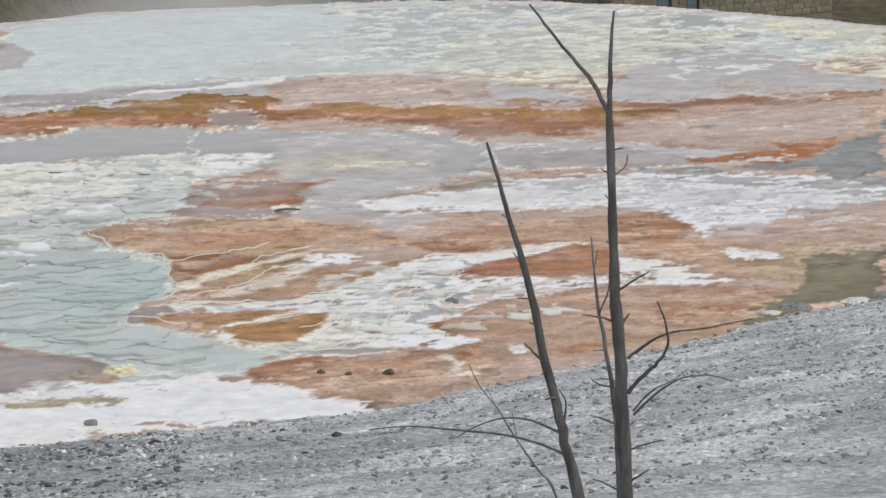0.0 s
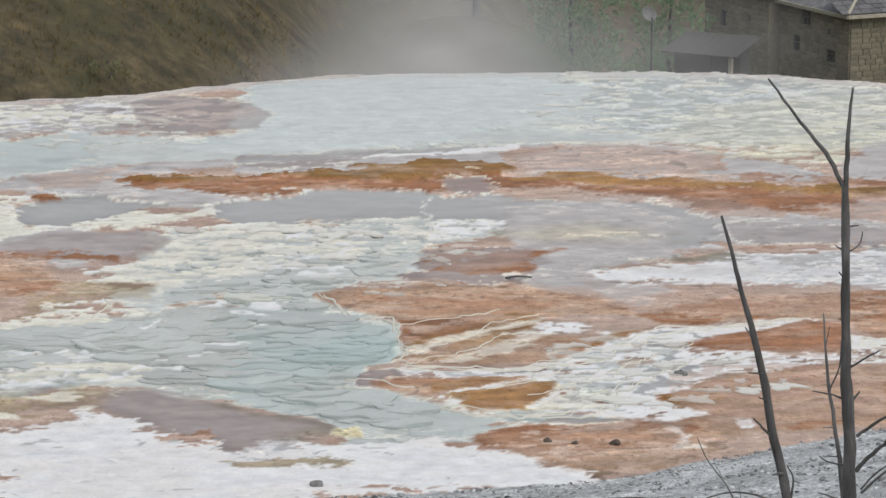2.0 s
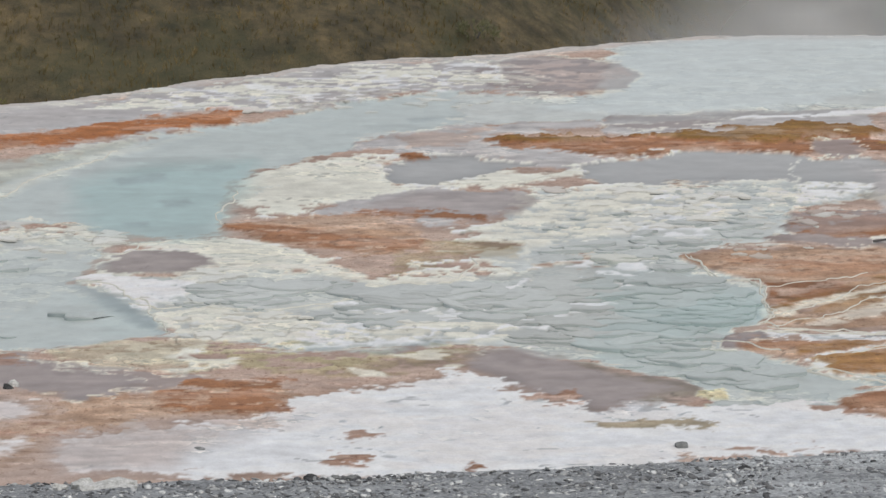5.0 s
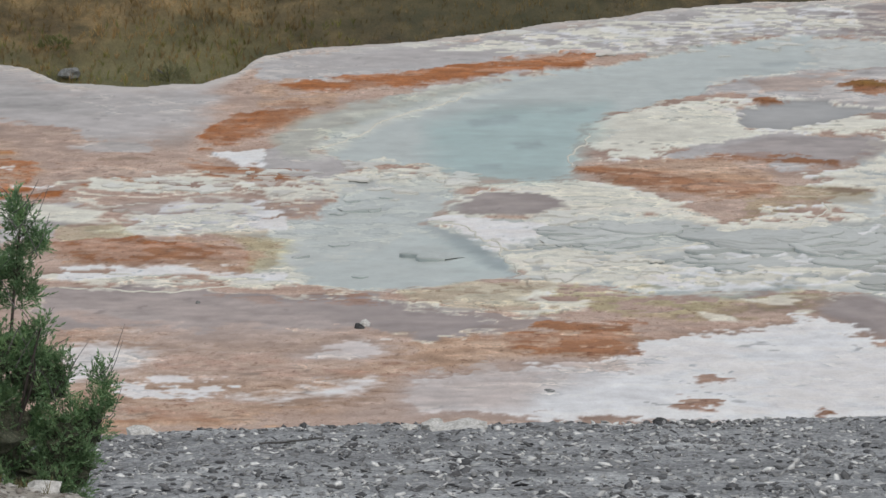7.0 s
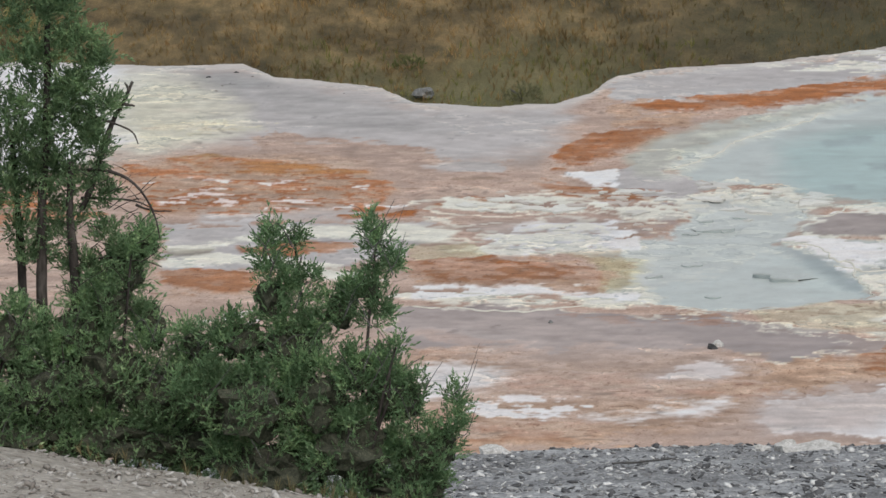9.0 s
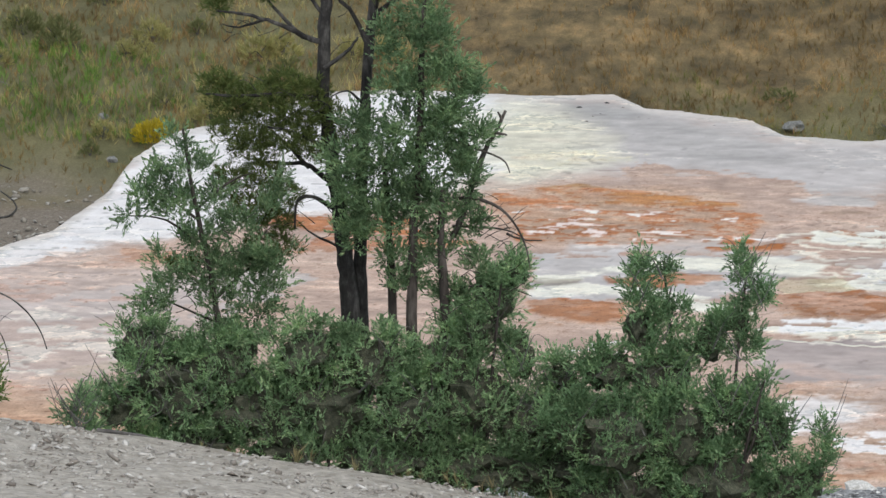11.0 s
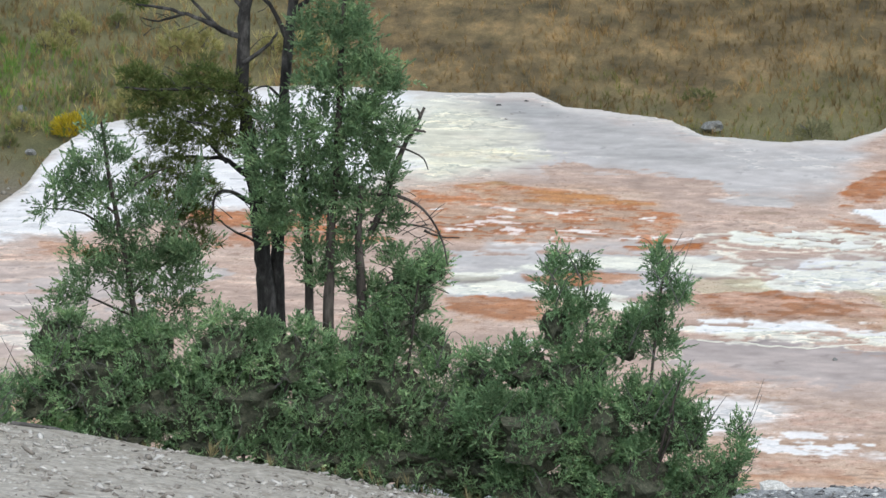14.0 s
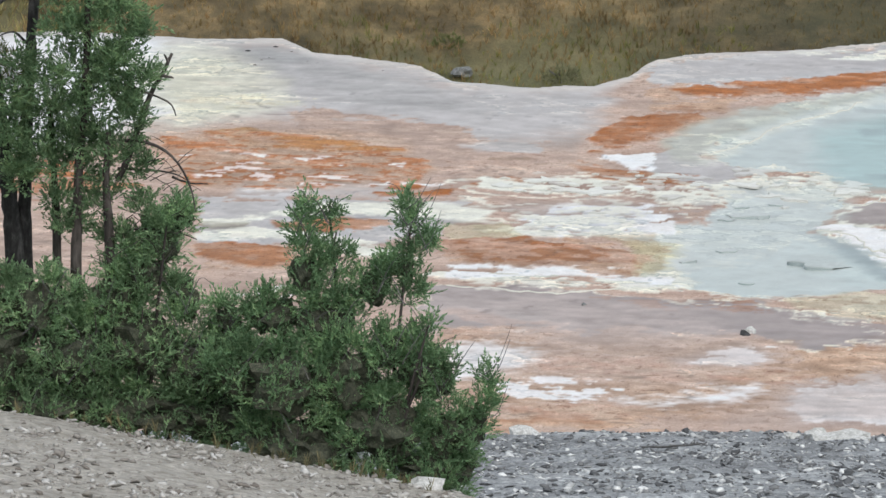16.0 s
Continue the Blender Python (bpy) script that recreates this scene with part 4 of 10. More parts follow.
stain("flame", (-4.7, 102.0), (-4, 102.7), (-2.4, 103.6), (-0.2, 104.7), (1.5, 105.8), (2.4, 106.7), (1.8, 105.1), (-0.2, 103.7), (-2.1, 102.4), (-3.9, 101.4))
stain("peach", (-5.8, 97.7), (-4.7, 101.2), (-3.4, 101.2), (-3.8, 98.8), (-4.9, 96.1), (-5.9, 95.1), cover=0.7, fleck=0.6)
stain("rust", (-6.5, 92.9), (-5.2, 92.0), (-3.7, 92.0), (-4.3, 91.2), (-5.6, 91.4), (-6.6, 92.0), cover=0.75, fleck=0.6)
stain("blush", (-9.1, 91.4), (-8.3, 93.2), (-5.9, 92.0), (-4.9, 91.4), (-4.6, 89.1), (-3.4, 89.1), (-3.4, 87.7), (-4.5, 87.4), (-5.7, 88.5), (-7.8, 86.9), (-9, 88.5))
stain("mauve", (-4.6, 89.4), (-3.5, 89.7), (-3.3, 88.0), (-4.4, 87.9), cover=0.5, fleck=0.6)
stain("cream", (-8.1, 90.8), (-6.8, 91.4), (-5.1, 90.8), (-4.6, 89.7), (-6.7, 90.2), fleck=0.6)
stain("cream", (-7.2, 86.9), (-6.2, 88.5), (-4.6, 88.8), (-4.7, 87.4), (-4, 86.6), (-5.7, 85.8), (-7.1, 86.1), fleck=0.8)
stain("white", (-6.7, 87.2), (-5.9, 88.5), (-4.6, 88.5), (-4.5, 86.6), (-6.2, 86.1), cover=0.7, fleck=0.7)
stain("lemon", (-4.9, 85.8), (-3.9, 85.3), (-3.9, 83.3), (-4.3, 82.3), (-4.7, 82.5), cover=0.7, soft=0.2)
stain("peach", (-8.6, 84.3), (-7.8, 85.0), (-6.6, 85.6), (-4.8, 84.8), (-4.3, 83.8), (-4.7, 82.5), (-6.4, 82.8), (-7.9, 83.0))
stain("rust", (-8.5, 83.8), (-7.6, 85.0), (-6.8, 85.6), (-6.2, 83.8), (-4.8, 83.8), (-4.9, 83.0), (-6.6, 83.0), (-7.9, 83.3), cover=0.7, fleck=0.65)
stain("cream", (-8.4, 82.0), (-6.8, 82.5), (-5.5, 82.3), (-3.9, 82.8), (-3.4, 82.1), (-4.2, 81.3), (-5.9, 81.6), (-7.3, 81.3), cover=0.9)
stain("white", (-6.8, 82.3), (-4.3, 82.4), (-3.8, 82.1), (-5.9, 81.7), cover=0.7, fleck=0.5)
stain("mauve", (-8.3, 80.8), (-6.2, 81.0), (-4.2, 80.9), (-2.1, 80.4), (-1.1, 79.1), (-0.1, 78.2), (-1.1, 76.9), (-3, 77.5), (-5.9, 76.8), (-7.9, 77.2))
stain("blush", (-8.3, 77.2), (-7, 77.7), (-4.1, 78.2), (-2.1, 77.7), (-1.6, 76.9), (-3, 76.4), (-4.9, 76.4), (-5.7, 74.0), (-6.9, 76.4))
stain("peach", (-5.7, 76.4), (-4.4, 76.9), (-2.1, 76.9), (-1.1, 76.0), (-0.1, 76.5), (-0.1, 74.8), (-2, 74.4), (-3.9, 74.2), (-5.2, 74.4))
stain("pond", (-6.7, 78.8), (-5.9, 79.1), (-5.6, 78.4), (-6, 78.0), cover=0.45, soft=0.3)
stain("rust", (-3.9, 74.8), (-2.4, 75.1), (-1.1, 74.7), (-1.2, 74.2), (-2.9, 74.2), cover=0.65, fleck=0.5)
stain("rust", (-5.2, 80.5), (-3.8, 80.4), (-3.2, 80.9), (-1.9, 80.3), (-2.3, 80.0), (-4, 80.0), cover=0.7, fleck=0.6)
stain("rust", (-0.1, 76.9), (0.5, 77.8), (1.8, 77.8), (2.6, 77.6), (2.3, 76.3), (1.3, 76.1), (0.3, 76.5), cover=0.9, fleck=0.75)
stain("white", (-7.5, 76.4), (-6.5, 76.6), (-5.9, 76.0), (-5.6, 74.8), (-5.7, 73.6), (-6.6, 72.8), (-7.3, 74.7))
stain("white", (-3.5, 75.6), (-2.8, 76.4), (-2, 76.2), (-1.8, 75.6), (-3, 75.3), cover=0.75, fleck=0.6)
stain("white", (-5.6, 72.8), (-4.8, 73.6), (-2.9, 73.8), (-2, 74.0), (-2.2, 73.0), (-3.8, 72.8), (-5.2, 72.4), fleck=0.75)
stain("peach", (-6.4, 71.3), (-5.6, 72.0), (-3.8, 72.6), (-1.9, 72.8), (-2.7, 71.9), (-4.1, 71.3), (-5.5, 70.7), (-6.2, 70.4))
stain("rust", (-6.1, 71.1), (-5.4, 72.0), (-4.1, 72.4), (-3.6, 72.0), (-4.8, 71.3), cover=0.6, fleck=0.5)
stain("white", (-1.8, 72.5), (-1, 74.4), (0.4, 74.8), (2.7, 74.8), (5.4, 76.5), (5, 71.4), (2.6, 71.4), (-0.1, 71.8), (-1.4, 71.9))
stain("lavender", (-2, 74.8), (-0.1, 75.2), (1.3, 74.4), (-0.1, 74.0), (-1.4, 72.8), (-2.3, 72.4), cover=0.6, fleck=0.6)
stain("rust", (2.9, 72.5), (3.6, 72.9), (3.6, 72.3), (3.1, 72.0), cover=0.8, fleck=0.6)
stain("rust", (3.2, 74.5), (3.7, 74.9), (3.9, 74.4), (3.4, 74.2), cover=0.7, fleck=0.6)
stain("lavender", (-17.7, 107.3), (-14.6, 107.4), (-12.2, 105.1), (-9.9, 102.2), (-6.7, 102.5), (-6.2, 100.5), (-6.6, 96.4), (-8.6, 94.6), (-11.2, 96.8), (-13, 97.4), (-15, 97.3), (-16.2, 97.3), soft=0.5)
stain("ash", (-15.8, 106.6), (-14.6, 107.2), (-13.2, 105.1), (-14.1, 103.9), (-15.3, 104.6), cover=0.45, soft=0.3)
stain("lavender", (-11.8, 104.3), (-10.8, 104.2), (-9.9, 102.4), (-11.3, 102.3), cover=0.7)
stain("blush", (-13.1, 98.1), (-10.1, 97.5), (-8.1, 95.6), (-6.5, 95.1), (-6.1, 92.6), (-8.4, 92.5), (-10, 94.3), (-12.4, 96.1))
stain("cream", (-19.9, 107.2), (-18, 107.3), (-16.2, 107.4), (-15.6, 103.8), (-15.3, 100.8), (-13.6, 98.1), (-14.7, 96.7), (-16.1, 95.9), (-17.8, 95.9), soft=0.7)
stain("white", (-19.9, 107.2), (-17.9, 107.3), (-16.9, 104.5), (-16, 97.3), (-17.8, 95.9), cover=0.6, soft=0.7)
stain("lemon", (-15.7, 99.4), (-12.8, 99.9), (-12.8, 99.1), (-15.1, 98.0), cover=0.5, fleck=0.4)
stain("peach", (-15.5, 93.4), (-14.3, 95.7), (-11.9, 96.1), (-10, 94.3), (-9.3, 92.1), (-9.6, 90.3), (-12.1, 89.9), (-13.9, 90.1), cover=0.7, soft=0.3)
stain("flame", (-15.4, 94.3), (-14.4, 94.7), (-13, 93.8), (-11.5, 92.9), (-9.6, 92.4), (-9.5, 90.5), (-11.4, 90.2), (-13, 90.5), (-14.3, 91.0), cover=0.8, fleck=0.5)
stain("amber", (-15.6, 94.3), (-14.6, 94.7), (-13.1, 94.4), (-11.3, 94.8), (-10.1, 94.3), (-10.8, 93.3), (-12.7, 93.2), (-14.6, 93.3), cover=0.7, fleck=0.45)
stain("flame", (-12, 89.6), (-10.5, 90.0), (-8.7, 90.2), (-8.7, 89.5), (-10.6, 89.1), (-11.7, 88.8), cover=0.85, fleck=0.6)
stain("white", (-12.9, 89.6), (-12.1, 90.2), (-11.5, 89.4), (-11.9, 88.8), (-12.6, 88.7), cover=0.7, fleck=0.5)
stain("lavender", (-13.7, 88.7), (-11.9, 88.8), (-10.4, 89.1), (-8.5, 88.9), (-7.9, 87.3), (-8.7, 85.6), (-9.8, 84.5), (-11.9, 83.9), (-13.1, 84.4))
stain("cream", (-13.6, 86.4), (-12.5, 86.5), (-11.7, 87.4), (-10.3, 88.2), (-8.6, 88.4), (-8, 87.7), (-9.5, 87.5), (-11.2, 86.9), (-12.4, 86.0), (-13.3, 85.8), warp=0.3)
stain("cream", (-13.4, 85.1), (-12.1, 85.5), (-10.6, 85.0), (-9.1, 83.8), (-8.6, 83.2), (-9.7, 83.5), (-11.4, 84.6), (-13.1, 84.6), warp=0.3)
stain("cream", (-8.3, 82.4), (-7.4, 81.7), (-5.4, 82.0), (-3.9, 82.8), (-3.8, 82.1), (-5.4, 81.4), (-7.4, 81.1), warp=0.3, cover=0.8)
stain("flame", (-11.8, 86.0), (-10.7, 86.6), (-9.6, 86.4), (-10, 85.6), (-11.3, 85.5), cover=0.75, fleck=0.6)
stain("flame", (-12.9, 83.4), (-12.2, 84.2), (-10.9, 84.0), (-10.7, 82.5), (-12.1, 82.4), cover=0.7, fleck=0.55)
stain("peach", (-13, 83.9), (-10.9, 84.2), (-10.3, 83.0), (-11, 82.0), (-12.5, 81.9), cover=0.7)
stain("olive", (-8.8, 86.7), (-7.9, 87.3), (-7.2, 86.3), (-8, 85.7), cover=0.35)
stain("white", (-7.3, 76.1), (-6.5, 76.7), (-6, 76.3), (-5.9, 74.7), (-6.8, 73.8), (-7.3, 74.6), cover=0.85, fleck=0.5)
stain("flame", (-6.4, 93.5), (-5.1, 92.3), (-3.8, 92.1), (-3.8, 91.4), (-5.8, 91.4), cover=0.6, fleck=0.45)
stain("flame", (-7.8, 91.6), (-8.9, 90.1), (-7.1, 91.0), cover=0.7, fleck=0.5)
stain("white", (-25.4, 86.8), (-24.3, 87.8), (-23.7, 89.7), (-23.6, 93.9), (-24.1, 98.3), (-23.9, 101.5), (-21.4, 107.3), (-17.6, 108.0), (-15.7, 97.7), (-17.3, 92.8), (-19.5, 91.9), (-21.1, 89.2), (-23.1, 87.1), (-23.5, 85.8), (-24.8, 84.9), soft=0.25, cover=0.85)
stain("blush", (-23.5, 85.8), (-23.1, 87.1), (-20.8, 88.1), (-18.4, 92.0), (-15.4, 93.1), (-14.6, 90.7), (-13.4, 87.4), (-12.9, 84.2), (-15.1, 80.9), (-18, 79.5), (-20, 79.2), (-24.2, 82.6), (-25.4, 85.1))
stain("flame", (-22.1, 86.6), (-21.5, 87.4), (-20.5, 87.7), (-20.3, 87.0), (-21.3, 86.4), cover=0.8, fleck=0.8)
stain("flame", (-19.4, 90.7), (-19.2, 91.6), (-18.1, 92.0), (-16.5, 91.7), (-16.2, 90.2), (-18, 90.1), cover=0.9, fleck=0.8)
stain("flame", (-18.6, 88.4), (-17.8, 89.4), (-16.2, 90.5), (-14.9, 89.5), (-16.5, 88.4), (-18, 87.9), cover=0.7, fleck=0.7)
stain("peach", (-23.4, 86.0), (-22.2, 87.0), (-20.3, 87.8), (-20.2, 86.4), (-21.8, 85.5), cover=0.6)
stain("lavender", (-23.1, 82.7), (-21, 84.1), (-18.4, 86.7), (-17.1, 85.8), (-18.4, 81.4), (-20.3, 81.1), (-22.6, 80.8), cover=0.7)
stain("flame", (-24.1, 84.2), (-21.1, 84.6), (-20.1, 82.7), (-21.4, 82.5), (-23.3, 82.7), cover=0.6, fleck=0.4)
stain("peach", (-20.2, 82.6), (-17.8, 83.5), (-17.2, 81.6), (-19.1, 80.8), cover=0.6, fleck=0.5)
stain("cream", (-22.7, 81.2), (-20.5, 82.1), (-19.3, 77.4), (-21.2, 76.7), cover=0.8, fleck=0.5)
stain("tan", (-20.2, 76.8), (-19.5, 77.8), (-19.1, 77.0), (-19.9, 76.4), cover=0.9, fleck=0.7)
stain("peach", (-21.2, 76.2), (-19, 76.8), (-17.6, 75.9), (-16.8, 72.6), (-20.3, 72.5))
stain("flame", (-21, 75.7), (-19.1, 76.5), (-18.8, 76.0), (-20.5, 75.5), cover=0.7, fleck=0.6)
stain("white", (-11.7, 80.4), (-11, 81.5), (-10.6, 80.1), (-11.4, 79.5), cover=0.6, fleck=0.5)
stain("flame", (-12.9, 83.2), (-12.3, 84.3), (-10.9, 84.0), (-11, 82.5), (-12.2, 82.1), cover=0.7, fleck=0.6)
stain("flame", (-15.2, 93.8), (-14.6, 94.8), (-14.1, 93.9), (-14.9, 93.2), cover=0.8, fleck=0.6)
stain("rust", (11.9, 86.4), (12.6, 87.0), (14.1, 87.0), (13.1, 85.7), (12.6, 85.0), (11.9, 84.7), fray=0.12, warp=0.5)
stain("amber", (11.8, 84.0), (12.7, 84.9), (13.6, 86.0), (14.2, 87.0), (14.7, 86.6), (13.9, 85.3), (12.9, 84.5), (11.9, 83.4), fray=0.12, warp=0.5, cover=0.9)
stain("peach", (11.5, 82.7), (12.1, 83.6), (13.3, 84.3), (14.8, 84.4), (14.2, 83.2), (12.8, 82.6), (11.7, 82.3), fray=0.12, warp=0.5)
stain("cream", (11.5, 84.0), (12.5, 84.7), (13.4, 85.4), (13.4, 84.6), (12.4, 84.0), (11.6, 83.1), fray=0.2, warp=0.5, cover=0.6)
stain("peach", (10.5, 89.0), (11.3, 89.2), (13, 89.9), (14.1, 89.2), (15.2, 88.8), (13.8, 87.5), (12.5, 87.5), (11.5, 87.0), (10.9, 87.8), fray=0.15, warp=0.5)
stain("rust", (10.6, 88.7), (11.8, 89.4), (13.6, 89.8), (15.6, 88.2), (14.3, 87.3), (12.1, 87.4), fray=0.15, warp=0.5, cover=0.7, fleck=0.6)
stain("rust", (10.5, 81.4), (11.1, 81.8), (11.6, 81.1), (11, 80.6), (10.6, 80.8), fray=0.12, warp=0.5)
stain("amber", (11.9, 79.4), (12.7, 80.1), (13.6, 80.6), (13.8, 80.1), (13, 78.7), (12.4, 78.4), (12, 78.7), fray=0.12, warp=0.5)
stain("white", (11.3, 81.9), (12.6, 82.0), (14, 81.9), (15.1, 83.2), (16.7, 84.4), (18.5, 85.6), (20, 85.9), (19.4, 84.8), (17.4, 82.6), (16.4, 79.9), (14.8, 77.9), (13.4, 78.0), (12.1, 78.6), (11.4, 79.3), vein=0.16, cover=0.9)
stain("lavender", (13.4, 80.6), (15.1, 81.7), (16.7, 82.3), (15.8, 80.0), (14.2, 78.2), (13.3, 78.7), vein=0.12, cover=0.6)
stain("white", (0, 84.1), (2.9, 84.6), (6.1, 84.0), (8.1, 89.3), (11.1, 96.0), (13.7, 95.9), (10.9, 89.3), (6.9, 81.1), (1.8, 81.2), vein=0.13, cover=0.7)
stain("white", (-1.3, 108.3), (3, 111.6), (8.1, 113.7), (10, 111.1), (6.5, 109.4), (2.3, 106.6), vein=0.13, cover=0.6)
stain("cream", (-8.9, 91.2), (-4.9, 92.6), (-3.3, 90.3), (-4.1, 86.4), (-7.9, 86.2), vein=0.13, cover=0.7)
stain("white", (20.7, 116.7), (30.3, 113.1), (31.4, 106.3), (24.9, 102.9), (20.2, 106.6), vein=0.12, cover=0.6)
stain("cream", (2.7, 85.6), (6, 87.4), (9.2, 90.5), (11.3, 94.7), (8, 95.0), (5, 87.5), vein=0.12, cover=0.7)
stain("lavender", (16, 98.5), (18.4, 99.3), (19.5, 97.0), (18.4, 93.2), (16.8, 92.9), (16.2, 90.9), (16.2, 89.4), (14.9, 89.0), (15.8, 92.1), (15.3, 94.4), soft=0.12, fray=0.15, warp=0.5)
# pale glow reflected in the water, painted in tan
stain("tan", (15.4, 95.0), (16.9, 96.0), (18.5, 95.6), (18.1, 94.4), (16.2, 94.0), cover=0.35, soft=0.25, fray=0.15, warp=0.5)
stain("white", (16.4, 90.9), (18.5, 91.8), (19.7, 92.3), (22.5, 93.7), (21.8, 90.4), (19, 89.1), (16.8, 89.3), cover=0.6, fleck=0.55, fray=0.15, warp=0.5)
stain("olive", (18.5, 92.1), (19.6, 92.6), (20.2, 92.0), (19.5, 91.6), cover=0.7, fleck=0.8, fray=0.15, warp=0.5)
stain("peach", (10.7, 89.1), (11.5, 89.3), (14.6, 89.6), (15.8, 88.4), (16.8, 86.3), (15.1, 86.7), (13.9, 86.6), (11.9, 86.5), (11.2, 87.6), fray=0.15, warp=0.5)
stain("rust", (11.3, 88.8), (13.7, 89.1), (15.7, 88.1), (14.5, 87.0), (12.1, 87.0), cover=0.8, fleck=0.6, fray=0.15, warp=0.5)
stain("rust", (13.2, 91.5), (14.4, 92.5), (15.6, 93.5), (16.5, 93.4), (15.4, 92.1), (15.3, 91.0), (13.9, 90.7), fray=0.15, warp=0.5)
stain("mauve", (14.7, 90.5), (15.1, 90.6), (15.1, 90.1), (14.7, 90.1), fray=0.15, warp=0.5)
stain("rust", (11.8, 85.7), (12.5, 86.6), (13.4, 86.6), (12.8, 85.7), (12, 84.6), (11.7, 84.6), fray=0.15, warp=0.5)
stain("amber", (11.7, 84.0), (13.1, 85.7), (14.2, 87.1), (14.6, 86.8), (14.3, 85.3), (13.4, 84.9), (12.3, 84.1), (11.8, 83.7), fray=0.15, warp=0.5)
stain("peach", (11.4, 82.9), (12.3, 84.1), (13.6, 84.9), (14.6, 84.8), (15.3, 84.8), (15.6, 84.0), (14.4, 82.8), (12.8, 82.3), fray=0.15, warp=0.5)
stain("rust", (11.5, 83.1), (12.3, 83.9), (13.6, 84.7), (15.5, 84.3), (14.4, 82.8), (12.8, 82.3), cover=0.7, fleck=0.45, fray=0.15, warp=0.5)
stain("cream", (12.1, 84.1), (13.5, 85.2), (14.3, 85.5), (15.2, 84.8), (13.6, 83.5), (12.2, 83.0), vein=0.2, cover=0.8, fray=0.15, warp=0.5)
stain("white", (14.4, 86.0), (15.3, 85.9), (15.7, 85.2), (15.2, 84.8), (14.4, 85.0), fleck=0.8, fray=0.15, warp=0.5)
stain("amber", (15.2, 83.8), (15.8, 84.7), (16.5, 84.9), (16.1, 84.0), (15.4, 83.7), fray=0.15, warp=0.5)
stain("white", (11.3, 81.7), (13.4, 82.0), (14.2, 82.4), (15.6, 84.0), (17, 85.3), (18.2, 85.4), (20, 86.0), (19.9, 85.5), (18, 84.5), (16.9, 83.5), (16.6, 83.0), (17.7, 82.9), (19.3, 82.3), (17.3, 81.1), (16.1, 79.6), (15.7, 79.2), (16.3, 77.9), (15.6, 77.2), (14.3, 77.9), (13.8, 78.0), (14.5, 79.8), (13.9, 81.0), (11.7, 81.1), cover=0.95, fleck=0.85, fray=0.15, warp=0.5)
stain("ash", (11.3, 81.7), (13.4, 82.0), (14.2, 82.4), (15.6, 84.0), (17, 85.3), (18.2, 85.4), (18, 84.5), (16.9, 83.5), (17.5, 82.0), (16.1, 79.6), (14.3, 77.9), (13.8, 78.0), (14.5, 79.8), (13.9, 81.0), (11.7, 81.1), vein=0.14, cover=0.6, fray=0.15, warp=0.5)
stain("mauve", (10.4, 81.6), (11.3, 82.0), (11.4, 81.3), (10.4, 80.6), fray=0.15, warp=0.5)
stain("peach", (10.8, 80.5), (11.7, 81.3), (13.6, 81.1), (12.7, 80.4), (11.5, 79.6), fray=0.15, warp=0.5)
stain("amber", (11.7, 80.6), (12.8, 81.1), (13.3, 80.8), (12.2, 80.0), (11.6, 79.9), fray=0.15, warp=0.5)
stain("amber", (12.3, 79.5), (13.5, 80.7), (14, 80.4), (13.7, 79.4), (13, 78.4), (12.3, 78.7), fray=0.15, warp=0.5)
stain("rust", (12.4, 79.4), (13.5, 80.7), (13.9, 80.2), (13, 78.6), cover=0.6, fleck=0.5, fray=0.15, warp=0.5)
stain("cream", (11.7, 79.4), (12.3, 79.5), (12.3, 78.7), (13.1, 78.2), (13.8, 78.0), (12.7, 78.1), (11.8, 78.8), fray=0.15, warp=0.5)
stain("cream", (13.2, 78.6), (13.7, 79.6), (14.5, 80.2), (15, 79.3), (14.4, 78.1), fleck=0.6, fray=0.15, warp=0.5)
stain("rust", (15.4, 82.2), (15.7, 82.6), (16, 82.4), (16.1, 82.0), (15.5, 81.6), fray=0.15, warp=0.5)
stain("rust", (16.7, 83.7), (18, 84.5), (19.8, 85.5), (20.5, 85.2), (19.9, 82.4), (17.7, 83.0), cover=0.9, fray=0.15, warp=0.5)
stain("peach", (16.7, 86.3), (17.6, 87.0), (19.3, 88.1), (21.3, 88.4), (20.7, 85.9), (18.3, 85.6), (17, 85.6), fray=0.15, warp=0.5)
stain("rust", (16.7, 86.3), (17.6, 87.0), (19.3, 88.1), (21.3, 88.4), (20.7, 85.9), (18.3, 85.6), (17, 85.6), cover=0.85, fleck=0.55, fray=0.15, warp=0.5)
stain("peach", (15.6, 79.0), (16.1, 79.6), (17.3, 81.0), (19.7, 81.8), (18.6, 76.9), (17.2, 76.2), (16.3, 77.9), fray=0.15, warp=0.5)
stain("rust", (15.6, 79.0), (16.1, 79.6), (17.3, 81.0), (19.7, 81.8), (18.6, 76.9), (17.2, 76.2), (16.3, 77.9), cover=0.8, fleck=0.55, fray=0.15, warp=0.5)
stain("amber", (15.7, 79.0), (16.1, 79.4), (17, 79.5), (16.7, 78.7), (15.8, 78.4), cover=0.9, fleck=0.8, fray=0.15, warp=0.5)
stain("rust", (11.9, 76.6), (12.5, 76.9), (14, 77.2), (15.2, 76.8), (15.4, 76.0), (15, 75.0), (11.8, 75.4), cover=0.8, fleck=0.6, fray=0.15, warp=0.5)
stain("white", (16.6, 77.3), (16.9, 77.4), (16.8, 76.6), (16.6, 76.5), fray=0.15, warp=0.5)
stain("lavender", (-9.2, 95.0), (-8.1, 95.5), (-7.2, 95.0), (-7.3, 94.1), (-8.7, 94.3), cover=0.8, fray=0.15, warp=0.5)
